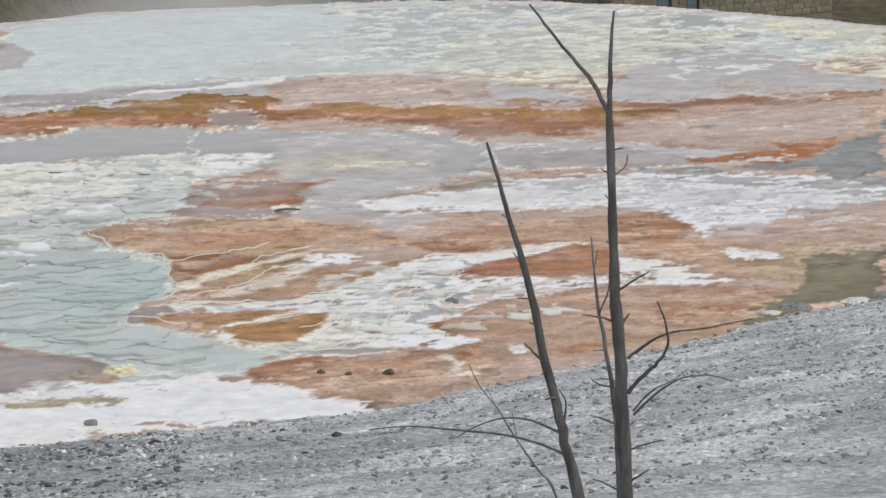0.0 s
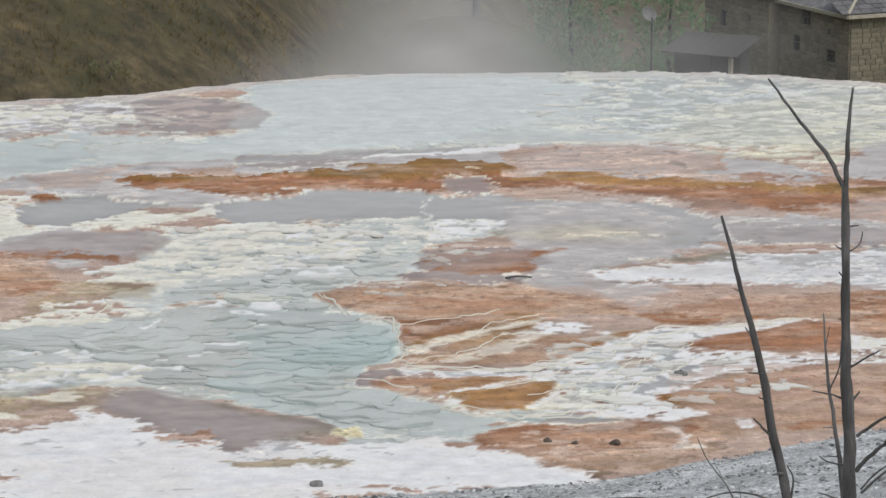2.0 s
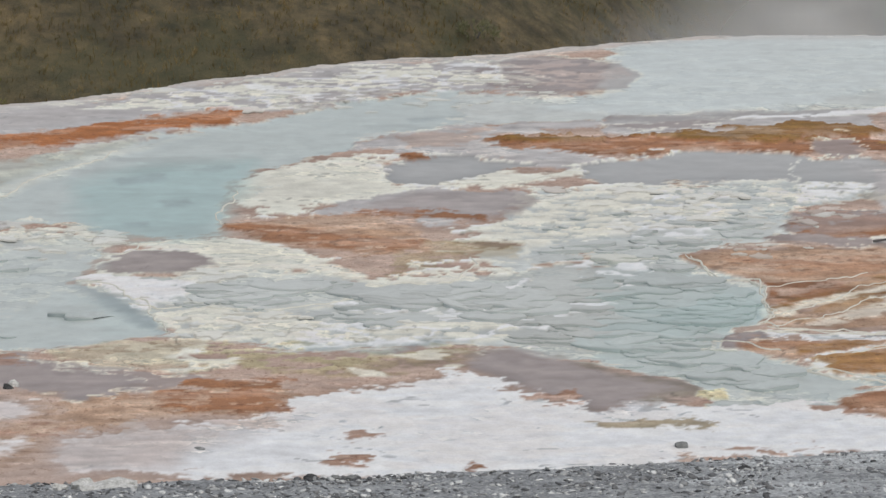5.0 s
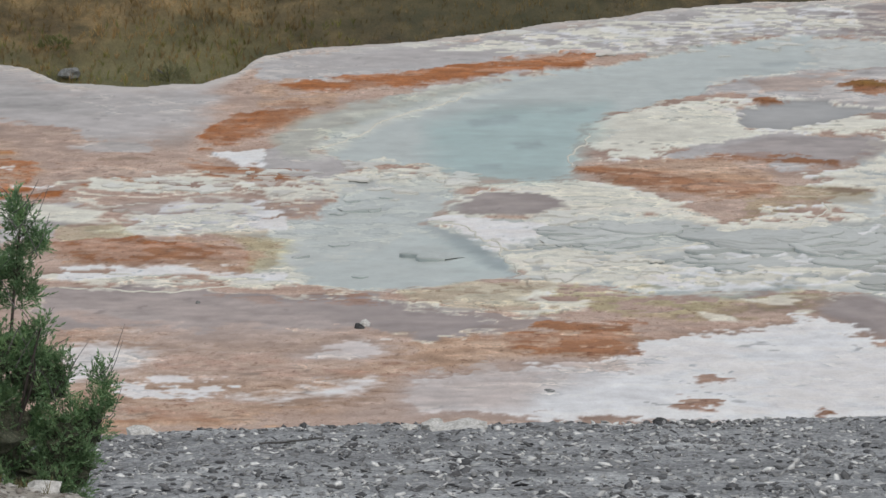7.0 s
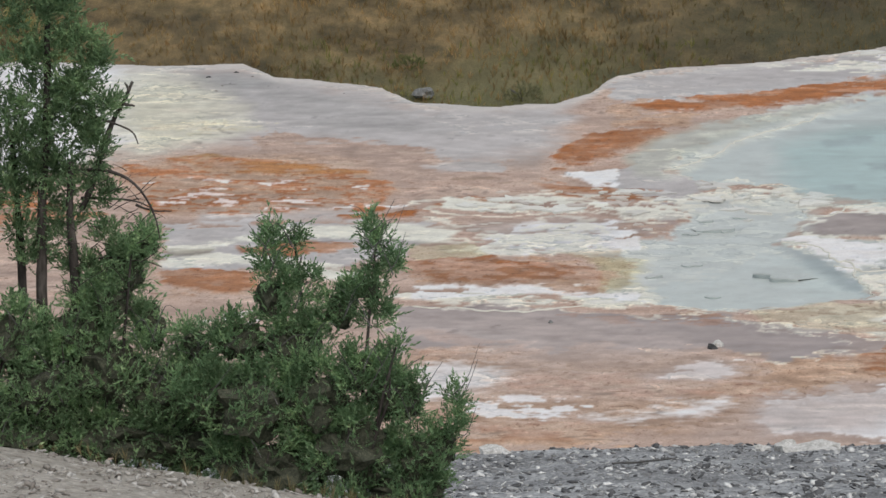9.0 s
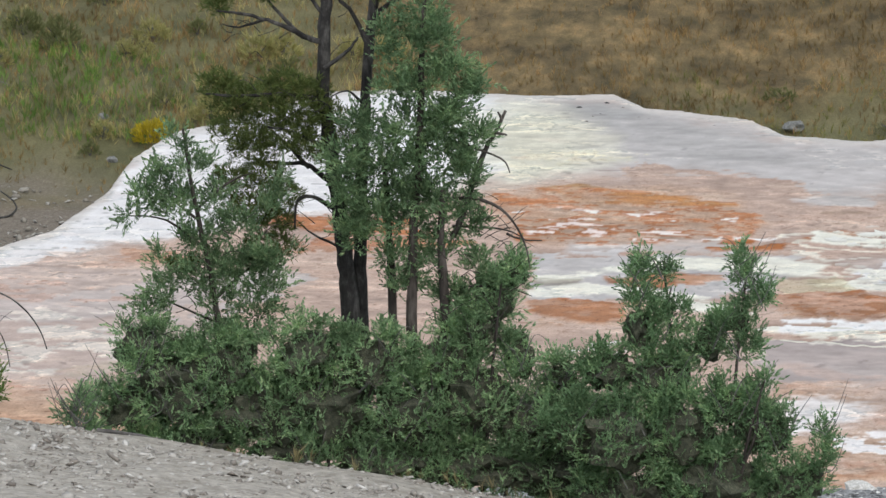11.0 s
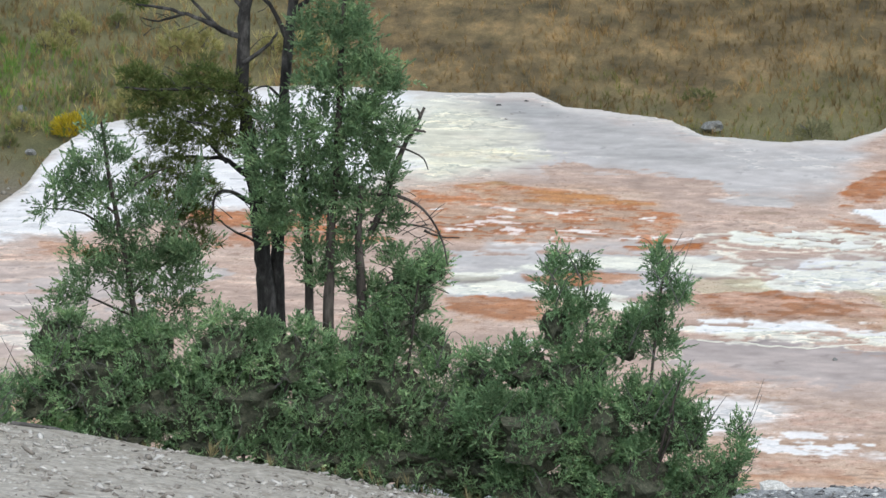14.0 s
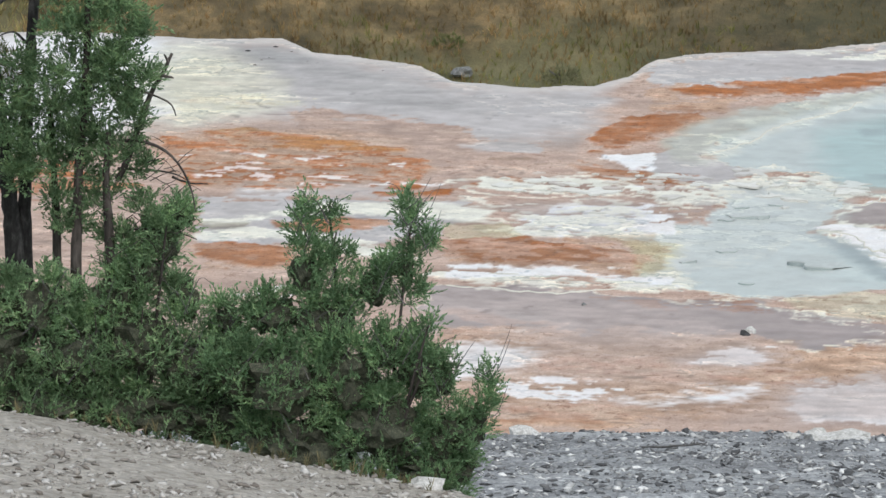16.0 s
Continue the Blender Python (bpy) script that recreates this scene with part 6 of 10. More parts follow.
stain("amber", (11.7, 83.2), (13.4, 85.0), (14.4, 85.9), (13.8, 84.5), (12.2, 82.8), cover=0.7, fleck=0.8, fray=0.15, warp=0.5)
stain("cream", (11.8, 83.8), (13.1, 85.2), (14.8, 86.6), (13.3, 84.9), (11.9, 83.4), cover=0.7, fray=0.15, warp=0.5)
stain("cream", (11.6, 82.4), (13.2, 83.7), (15.0, 85.6), (13.6, 83.4), (11.9, 82.1), cover=0.6, fleck=0.8, fray=0.15, warp=0.5)
stain("rust", (10.6, 81.4), (11.4, 81.7), (12.4, 81.2), (11.5, 80.6), (10.7, 80.7), cover=0.5, fleck=0.7, fray=0.15, warp=0.5)
stain("amber", (12.1, 79.0), (13.0, 79.8), (14.0, 80.7), (13.8, 79.9), (12.8, 78.5), (12.1, 78.5), cover=0.7, fleck=0.8, fray=0.15, warp=0.5)
stain("lagoon", (10.9, 85.4), (11.7, 85.0), (11.6, 83.5), (10.9, 82.4), (10.3, 82.8), (9.0, 82.2), (8.4, 83.0), (9.6, 84.2), cover=0.35, soft=0.3, fray=0.15, warp=0.5)
stain("glacier", (20.0, 116.0), (23.4, 116.9), (28.3, 113.9), (26.5, 106.5), (22.6, 105.8), (17.6, 108.5), cover=0.4, soft=0.3, fray=0.15, warp=0.5)
stain("butter", (20.9, 107.8), (23.2, 112.0), (26.5, 114.0), (28.2, 113.4), (26.5, 106.5), (23.6, 103.9), (21.7, 104.5), cover=0.35, soft=0.3, fray=0.15, warp=0.5)
stain("mauve", (8.9, 114.4), (10.3, 114.7), (11.8, 113.6), (12.2, 111.5), (11.6, 109.6), (9.9, 108.7), (8.6, 109.5), cover=0.6, soft=0.08, fray=0.15, warp=0.5)
stain("rosy", (8.9, 114.0), (10.3, 114.3), (11.8, 113.3), (12.0, 111.5), (10.0, 109.0), cover=0.4, fleck=0.5, fray=0.15, warp=0.5)
stain("lavender", (15.4, 99.7), (18.8, 99.8), (21.1, 98.5), (22.3, 95.6), (19.6, 94.5), (16.9, 96.1), (15.3, 97.3), cover=0.35, soft=0.25, fray=0.15, warp=0.5)
stain("lavender", (16.6, 91.1), (20.0, 92.5), (24.3, 92.7), (27.7, 90.9), (26.6, 87.4), (22.3, 87.3), (19.3, 89.5), cover=0.35, soft=0.3, fray=0.15, warp=0.5)
stain("ash", (22.4, 93.5), (24.3, 92.7), (25.8, 91.6), (27.4, 90.0), (27.1, 88.8), (24.4, 90.7), (22.2, 92.9), cover=0.45, fleck=0.5, fray=0.15, warp=0.5)
stain("rust", (21.1, 88.2), (22.3, 88.2), (22.4, 86.5), (21.5, 85.1), (20.6, 85.5), cover=0.7, fleck=0.8, fray=0.15, warp=0.5)
# lighter painted touch over the same pond reflection
stain("butter", (15.4, 95.5), (17.5, 96.2), (18.7, 94.8), (17.9, 94.2), (15.7, 94.5), cover=0.35, soft=0.2, fray=0.15, warp=0.5)
stain("lavender", (-7.4, 88.4), (-5.7, 89.5), (-4.6, 88.8), (-4.6, 86.4), (-6.7, 86.0), cover=0.5, soft=0.25, fray=0.15, warp=0.5)
stain("cream", (-7.3, 87.2), (-5.7, 89.1), (-4.7, 88.4), (-4.9, 86.5), (-6.7, 86.1), cover=0.8, fleck=0.55, fray=0.4, warp=0.5)
stain("rosy", (-7.4, 76.8), (-1.5, 77.0), (-0.8, 71.8), (-5.8, 71.4), cover=0.14, soft=0.3, fray=0.15, warp=0.5)
stain("blush", (-8.5, 84.7), (-7.3, 85.4), (-4.8, 84.9), (-4.6, 82.6), (-7.0, 83.0), (-8.3, 83.5), cover=0.45, fleck=0.55, fray=0.15, warp=0.5)
stain("rosy", (-6.0, 77.4), (-3.1, 77.6), (-1.9, 76.1), (-2.8, 74.3), (-5.7, 73.9), cover=0.35, soft=0.3, fray=0.15, warp=0.5)
stain("cream", (3.5, 79.6), (4.9, 80.5), (5.9, 80.1), (5.3, 78.7), (3.8, 78.3), cover=0.7, vein=0.25, fray=0.15, warp=0.5)


# Relief and mesh of the terrace; behind the far rim it falls away into the valley.
drop = T_Y - far_edge(T_X, T_Y) - fbm(T_X, T_Y, 1.2, 3, 71) * (0.1 + 0.25 * smooth(-18, -8, T_X))
T_Z = T_RISE + fbm(T_X, T_Y, 6.0, 3, 61) * 0.05 + FLECK * 0.012 * (1 - T_WET) + FLECK_B * 0.008 * (1 - T_WET)
T_Z = T_Z - 0.05 * np.clip(drop + 0.8, 0, 0.8) ** 2 - 1.05 * np.clip(drop, 0, 99)
# the far rim is dry and pale
dry_rim = (0.75 * smooth(-1.6, -0.5, drop))[..., None]
T_COL += (np.array((0.6, 0.575, 0.55)) - T_COL) * dry_rim
# bacterial mats are never even: paler and darker films over whatever is coloured
film_a, film_b = fbm(T_X * 0.5, T_Y, 1.3, 5, 101, 0.66), fbm(T_X * 0.5, T_Y + 9, 0.75, 4, 131, 0.7)
tinted = smooth(0.06, 0.22, T_COL[..., 0] - T_COL[..., 2])[..., None]
T_COL *= 1 + (0.3 * film_a + 0.22 * film_b)[..., None] * (0.25 + 0.75 * tinted) * (1 - 0.6 * T_WET[..., None])
pale = 0.26 * smooth(0.14, 0.34, film_b)[..., None] * tinted
T_COL += (np.array((0.6, 0.49, 0.41)) - T_COL) * pale
deep = 0.36 * smooth(0.16, 0.36, film_a)[..., None] * tinted * smooth(0.15, 0.3, T_COL[..., 0] - T_COL[..., 2])[..., None]
T_COL += (np.array((0.31, 0.145, 0.075)) - T_COL) * deep
crack = (1 - smooth(0.012, 0.03, np.abs(fbm(T_X * 0.45, T_Y, 1.1, 3, 171, 0.6))))[..., None] * (1 - T_WET[..., None]) * smooth(0.0, 0.25, film_b)[..., None]
T_COL *= 1 - 0.3 * crack
# local contrast is raised: each stain ends in a paler or darker margin
soft_col = T_COL
for axis, reach in ((0, 4), (1, 5), (0, 4), (1, 5)):
    total = np.cumsum(np.pad(soft_col, [(reach + 1, reach) if a == axis else (0, 0) for a in range(3)], mode="edge"), axis=axis)
    wide = 2 * reach + 1
    soft_col = (np.take(total, np.arange(wide, total.shape[axis]), axis) - np.take(total, np.arange(0, total.shape[axis] - wide), axis)) / wide
bright, around = T_COL.mean(-1, keepdims=True), soft_col.mean(-1, keepdims=True)
T_COL = np.clip(T_COL * (1 + ((0.4 + 0.3 * smooth(-3, 3, T_X)) * (1 - 0.5 * smooth(100, 106, T_Y)))[..., None] * (bright - around) / around) + 0.15 * (T_COL - soft_col), 0.02, 0.81)
# still water carries faint darker currents; dry white sinter has rosy blooms
current = smooth(0.1, 0.34, fbm(T_X * 0.35, T_Y, 1.1, 4, 211, 0.6)) * smooth(0.7, 0.85, T_WET)
T_COL *= 1 - 0.13 * current[..., None]
lum = T_COL.mean(-1)
sinter = smooth(0.68, 0.75, lum) * smooth(0.02, 0.3, film_a)
T_COL += (np.array((0.66, 0.57, 0.53)) - T_COL) * (0.22 * sinter)[..., None]
warm = T_COL[..., 0] - T_COL[..., 2]
crusted = smooth(0.42, 0.52, lum) * (1 - 0.85 * smooth(0.71, 0.765, lum)) * (1 - 0.85 * smooth(0.68, 0.85, T_WET)) * smooth(-0.22, 0.2, film_a)
matted = smooth(0.1, 0.22, warm) * (1 - T_WET * 0.6)
grainy = 0.35 + 0.65 * smooth(0.1, 0.25, warm)
terrace_mesh = sheet("terrace", T_X, T_Y, T_Z, TRAVERTINE)
layer = terrace_mesh.color_attributes.new("stain", "FLOAT_COLOR", "POINT")
layer.data.foreach_set("color", np.concatenate([np.clip(T_COL, 0, 1), np.ones(T_X.shape + (1,))], -1).astype(np.float32).ravel())
finish_layer = terrace_mesh.color_attributes.new("finish", "FLOAT_COLOR", "POINT")
finish_layer.data.foreach_set("color", np.stack([crusted, matted, grainy, np.ones_like(lum)], -1).astype(np.float32).ravel())
# where the painted pool ledges and their shaded feet appear
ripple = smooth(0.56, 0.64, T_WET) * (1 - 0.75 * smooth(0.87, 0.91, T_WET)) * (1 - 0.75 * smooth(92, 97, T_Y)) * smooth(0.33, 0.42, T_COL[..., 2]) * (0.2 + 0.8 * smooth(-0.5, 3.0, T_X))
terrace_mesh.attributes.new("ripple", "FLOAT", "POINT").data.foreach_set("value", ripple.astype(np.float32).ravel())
terrace_mesh.attributes.new("wet", "FLOAT", "POINT").data.foreach_set("value", T_WET.astype(np.float32).ravel())
terrace = tagged(new("terrace", terrace_mesh), "hot spring travertine terrace stained orange, cream and pale blue", "terrace", kind="structure")


# ---- kit for building things ----
def part(name, bm, material, parent, label=""):
    """Links a bmesh, or ready mesh data, as one mesh object under a thing or a part."""
    if isinstance(bm, bmesh.types.BMesh):
        mesh = bpy.data.meshes.new(name)
        bm.to_mesh(mesh)
        bm.free()
    else:
        mesh = bm
    if not mesh.materials:
        mesh.materials.append(material)
    ob = new(name, mesh)
    ob.parent = parent
    return tagged(ob, label)


def thing(name, place, label, category, group="", turn=0.0):
    ob = new(name)
    ob.empty_display_size = 0.2
    ob.matrix_basis = pose(*place, 0, 0, turn)
    return tagged(ob, label, category, group)


def raw_mesh(name, verts, faces, flat=True):
    """Mesh data from numpy arrays of vertices and triangles or quads."""
    mesh = bpy.data.meshes.new(name)
    k = faces.shape[1]
    mesh.vertices.add(len(verts))
    mesh.vertices.foreach_set("co", np.asarray(verts, np.float32).ravel())
    mesh.loops.add(faces.size)
    mesh.loops.foreach_set("vertex_index", np.asarray(faces, np.int32).ravel())
    mesh.polygons.add(len(faces))
    mesh.polygons.foreach_set("loop_start", np.arange(0, faces.size, k, dtype=np.int32))
    mesh.update(calc_edges=True)
    if not flat:
        mesh.polygons.foreach_set("use_smooth", np.ones(len(faces), dtype=bool))
    return mesh


def swarm(name, shapes, place, size, frames, rng, flat=True):
    """One mesh of many small copies: shapes is a list of (verts, tris); place N x 3, size N x 3, frames N x 3 x 3."""
    pick = rng.integers(0, len(shapes), len(place))
    verts, faces, start = [], [], 0
    for k, (v, f) in enumerate(shapes):
        sel = np.where(pick == k)[0]
        if not len(sel):
            continue
        w = np.einsum("nij,nvj->nvi", frames[sel], v[None] * size[sel][:, None, :]) + place[sel][:, None, :]
        verts.append(w.reshape(-1, 3))
        faces.append((f[None] + (np.arange(len(sel)) * len(v))[:, None, None] + start).reshape(-1, 3))
        start += len(sel) * len(v)
    return raw_mesh(name, np.concatenate(verts), np.concatenate(faces), flat)


def frames_along(axis, rng):
    """Turn matrices whose third column is the given axis, spun at random about it."""
    axis = axis / np.linalg.norm(axis, axis=1, keepdims=True)
    help_v = rng.normal(size=axis.shape)
    u = np.cross(axis, help_v)
    u /= np.linalg.norm(u, axis=1, keepdims=True)
    return np.stack([u, np.cross(axis, u), axis], -1)


def stone_shape(rng):
    """A squat faceted stone: a jittered octahedron with cut corners."""
    ring_v = [(math.cos(a), math.sin(a), 0) for a in np.linspace(0, 2 * math.pi, 6)[:-1]]
    up = [(0.5, 0.1, 0.75), (-0.45, -0.15, 0.7)]
    v = np.array(ring_v + up)
    v = v * rng.uniform(0.7, 1.25, v.shape)
    hull = bmesh.new()
    for q in v:
        hull.verts.new(q)
    bmesh.ops.convex_hull(hull, input=hull.verts)
    bmesh.ops.triangulate(hull, faces=hull.faces)
    hull.verts.index_update()
    used = [w for w in hull.verts if w.link_faces]
    ids = {w: k for k, w in enumerate(used)}
    tri = np.array([[ids[w] for w in fa.verts] for fa in hull.faces])
    pts = np.array([w.co[:] for w in used])
    hull.free()
    return pts, tri


def rock_mesh(name, rng, size, detail=3, rough=0.25):
    """A weathered boulder with uneven, slightly worn faces."""
    bm = bmesh.new()
    bmesh.ops.create_icosphere(bm, subdivisions=detail, radius=1)
    off = Vector(rng.uniform(-50, 50, 3))
    for v in bm.verts:
        n1 = noise.noise(v.co * 1.1 + off)
        n2 = noise.noise(v.co * 3.1 + off)
        v.co *= 1 + rough * (1.4 * n1 + 0.5 * n2)
        if v.co.z < -0.35:
            v.co.z = -0.35 + (v.co.z + 0.35) * 0.2
        v.co.x, v.co.y, v.co.z = v.co.x * size[0], v.co.y * size[1], v.co.z * size[2]
    mesh = bpy.data.meshes.new(name)
    bm.to_mesh(mesh)
    bm.free()
    return mesh


def tube(points, radii, sides=7, wobble=0.12, seed=0):
    """Vertices and quads of a tapered limb along points (N x 3), resampled so that it bends smoothly."""
    pts = np.array(points, float)
    n = len(pts)
    t = np.linspace(0, n - 1, max(2, 4 * (n - 1) + 1))
    k = np.clip(np.floor(t).astype(int), 0, n - 2)
    f = (t - k)[:, None]
    p0, p1, p2, p3 = pts[np.maximum(k - 1, 0)], pts[k], pts[k + 1], pts[np.minimum(k + 2, n - 1)]
    path = 0.5 * (2 * p1 + (p2 - p0) * f + (2 * p0 - 5 * p1 + 4 * p2 - p3) * f ** 2 + (3 * p1 - p0 - 3 * p2 + p3) * f ** 3)
    rng = np.random.default_rng(seed)
    share = t / t[-1]
    rad = radii[0] + (radii[1] - radii[0]) * share
    path[1:-1] += rng.normal(size=path[1:-1].shape) * rad[1:-1, None] * (0.06 if radii[0] > 0.03 else 0.2)
    tang = np.gradient(path, axis=0)
    tang /= np.linalg.norm(tang, axis=1, keepdims=True) + 1e-9
    u = np.cross(tang, (0.13, 0.97, 0.2))
    u /= np.linalg.norm(u, axis=1, keepdims=True) + 1e-9
    w = np.cross(tang, u)
    ang = np.linspace(0, 2 * math.pi, sides + 1)[:-1]
    jag = rad[:, None] * (1 + wobble * rng.normal(size=(len(t), sides)))
    verts = path[:, None] + u[:, None] * (jag * np.cos(ang))[..., None] + w[:, None] * (jag * np.sin(ang))[..., None]
    idx = np.arange(len(t) * sides).reshape(len(t), sides)
    nxt = np.roll(idx, -1, 1)
    quads = np.stack([idx[:-1], nxt[:-1], nxt[1:], idx[1:]], -1).reshape(-1, 4)
    tip = np.array([[idx[-1, 0], idx[-1, 1], idx[-1, sides // 2], idx[-1, sides - 1]]])
    return verts.reshape(-1, 3), np.concatenate([quads, tip])


class Tree:
    """A tree facing the overlook: limbs are drawn in its own plane as (across, up), with a little depth added."""

    def __init__(self, name, place, label, category, bark, seed, depth=0.25, group=""):
        self.root = thing(name, place, label, category, group, turn=math.degrees(math.atan2(-place[0], place[1])))
        self.bark, self.seed, self.depth = bark, seed, depth
        self.rng = np.random.default_rng(seed)

    def limb(self, *points, r=(0.02, 0.005), name="branch", sway=1.0, start_depth=0.0):
        n = len(points)
        way = self.rng.uniform(-1, 1) * self.depth * sway
        pts = [(a, start_depth + way * (k / max(1, n - 1)) ** 1.2, z) for k, (a, z) in enumerate(points)]
        self.seed += 1
        v, f = tube(pts, r, 11 if r[0] > 0.03 else 6, 0.15 if r[0] > 0.06 else 0.1, self.seed)
        part(name, raw_mesh(name, v, f, flat=False), self.bark, self.root)
        return self

    def trunk(self, *points, r=(0.05, 0.02), start_depth=0.0):
        return self.limb(*points, r=r, name="trunk", sway=0.15, start_depth=start_depth)

    def twigs(self, count, box, length, material=None, lean=0.4, r=0.004, lobes=None):
        """Fine dead twigs, too small to pick apart: one part."""
        verts, faces, start = [], [], 0
        for k in range(count):
            a, z = self.rng.uniform(box[0], box[2]), self.rng.uniform(box[1], box[3])
            if lobes:
                la, lz, ra, rz = lobes[int(self.rng.integers(len(lobes)))]
                a, z = la + ra * self.rng.uniform(-0.6, 0.6), lz + rz * self.rng.uniform(-0.6, 0.6)
            d = self.rng.uniform(-0.3, 0.1)
            s = self.rng.choice((-1, 1))
            ln = self.rng.uniform(0.4, 1) * length
            pts = [(a, d, z), (a + s * ln * 0.35, d, z + ln * lean * self.rng.uniform(0.2, 1)),
                   (a + s * ln * 0.7, d + self.rng.uniform(-0.1, 0.1), z + ln * lean * self.rng.uniform(0.2, 1.6))]
            v, f = tube(pts, (r, r * 0.4), 4, 0.1, self.seed * 100 + k)
            verts.append(v)
            faces.append(f + start)
            start += len(v)
        part("twig", raw_mesh("twig", np.concatenate(verts), np.concatenate(faces)), material or self.bark, self.root)["kind"] = "stuff"
        return self

    def crown(self, lobes, sprigs, material, shapes, size, density=260, name="crown", deep=1.0, up=0.95):
        """Foliage: sprigs set through the outer shell of loose lobes (across, up, half width, half height)."""
        rng, place, axis = self.rng, [], []
        for a, z, ra, rz in lobes:
            n = max(10, int(density * (ra * rz + 0.4 * ra * ra + 0.008) * sprigs))
            d = rng.normal(size=(n, 3))
            d /= np.linalg.norm(d, axis=1, keepdims=True)
            rr = rng.uniform(0.25, 1.0, n) ** 0.55 * (1 + 0.22 * rng.normal(size=n) * (rng.uniform(size=n) > 0.55))
            off = d * rr[:, None] * np.array((ra, max(ra, rz) * deep, rz))
            place.append(np.array((a, 0, z)) + off)
            axis.append(d * np.array((0.8, 0.8, 0.5)) + np.array((0, 0, up)) + 0.35 * rng.normal(size=(n, 3)))
        place, axis = np.concatenate(place), np.concatenate(axis)
        s = size * rng.uniform(0.6, 1.3, len(place))
        mesh = swarm(name, shapes, place, np.stack([s, s, s], 1), frames_along(axis, rng), rng)
        part(name, mesh, material, self.root)["kind"] = "stuff"
        return self

    def sprays(self, lobes, material, density=3000, size=0.115, name="crown"):
        """Juniper foliage: branchlets that leave each lobe's heart and carry upright sprays, with gaps between them."""
        rng, place, axis = self.rng, [], []
        for a, z, ra, rz in lobes:
            small = ra < 0.07
            per = 4 if small else 8
            for _ in range(max(2, int(density * (ra * rz + 0.012) / per))):
                d = rng.normal(size=3)
                d[2] = d[2] * 0.9 + 0.05
                d /= np.linalg.norm(d)
                heart = np.array((a, 0, z - 0.3 * rz)) + d * np.array((ra, max(ra, rz) * 0.9, rz)) * rng.uniform(0.15, 0.75)
                way = d * np.array((0.8, 0.8, 0.55)) + np.array((0, 0, 0.75)) + rng.normal(size=3) * 0.3
                way /= np.linalg.norm(way)
                reach = rng.uniform(0.25, 0.6) * (ra + rz) * 0.55
                for s in np.linspace(0, 1, per):
                    place.append(heart + way * reach * s + rng.normal(size=3) * 0.028)
                    axis.append(way + rng.normal(size=3) * 0.42)
        place, axis = np.array(place), np.array(axis)
        s = size * rng.uniform(0.55, 1.25, len(place))
        mesh = swarm(name, PLUMES, place, np.stack([s, s, s], 1), frames_along(axis, rng), rng)
        part(name, mesh, material, self.root)["kind"] = "stuff"
        return self

    def shade_core(self, lobes, material):
        """The tangled middle of a dense bush: ragged filler masses well inside the sprays, their dark colour standing
        for the shade there.
        """
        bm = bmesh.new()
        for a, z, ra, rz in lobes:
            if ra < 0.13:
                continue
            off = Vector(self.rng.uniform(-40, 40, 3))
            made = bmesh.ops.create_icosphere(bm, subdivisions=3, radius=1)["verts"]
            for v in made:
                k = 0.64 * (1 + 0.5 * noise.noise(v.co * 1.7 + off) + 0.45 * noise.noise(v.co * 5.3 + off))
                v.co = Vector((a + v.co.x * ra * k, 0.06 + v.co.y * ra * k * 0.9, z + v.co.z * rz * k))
        part("shade_core", bm, material, self.root)["kind"] = "stuff"
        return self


def sprig_shapes(rng, kinds, leaves, spread, thin, tilt=(0.0, 0.9)):
    """Small sprays of slender folded leaves growing from one point; unit length."""
    out = []
    for _ in range(kinds):
        verts, tris = [], []
        for k in range(leaves):
            base = np.array((0, 0, rng.uniform(0, 0.45)))
            a, b = rng.uniform(0, 2 * math.pi), rng.uniform(*tilt) * spread
            d = np.array((math.sin(b) * math.cos(a), math.sin(b) * math.sin(a), math.cos(b)))
            u = np.cross(d, rng.normal(size=3))
            u /= np.linalg.norm(u)
            w = np.cross(d, u)
            ln, th = rng.uniform(0.45, 0.9), thin * rng.uniform(0.7, 1.3)
            mid, s = base + d * ln * 0.45, len(verts)
            verts += [base, mid + u * th * 1.15 + w * th * 0.4, base + d * ln, mid - u * th * 1.15 + w * th * 0.4]
            tris += [(s, s + 1, s + 2), (s, s + 2, s + 3)]
        out.append((np.array(verts), np.array(tris)))
    return out


def plume_shapes(rng, kinds, twigs=11):
    """Feathery upright juniper sprays: short scale-leaved twiglets set along a bent axis; unit length."""
    out = []
    for _ in range(kinds):
        verts, tris = [], []
        bend = rng.normal(size=2) * 0.16
        for k in range(twigs):
            s = (k + rng.uniform(0, 0.8)) / twigs
            base = np.array((bend[0] * s * s, bend[1] * s * s, s * 0.8))
            a, b = rng.uniform(0, 2 * math.pi), rng.uniform(0.25, 0.95) * (1 - 0.75 * s)
            d = np.array((math.sin(b) * math.cos(a), math.sin(b) * math.sin(a), math.cos(b)))
            u = np.cross(d, rng.normal(size=3))
            u /= np.linalg.norm(u)
            w = np.cross(d, u)
            ln, th = rng.uniform(0.24, 0.4) * (1 - 0.35 * s), 0.043 * rng.uniform(0.7, 1.4)
            mid, i = base + d * ln * 0.55, len(verts)
            verts += [base, mid + u * th + w * th * 0.5, base + d * ln, mid - u * th + w * th * 0.5]
            tris += [(i, i + 1, i + 2), (i, i + 2, i + 3)]
        out.append((np.array(verts), np.array(tris)))
    return out


RNG = np.random.default_rng(7)
PLUMES = plume_shapes(np.random.default_rng(12), 10)
NEEDLE_TUFTS = sprig_shapes(RNG, 6, 12, 1.5, 0.04, (0.1, 1.0))
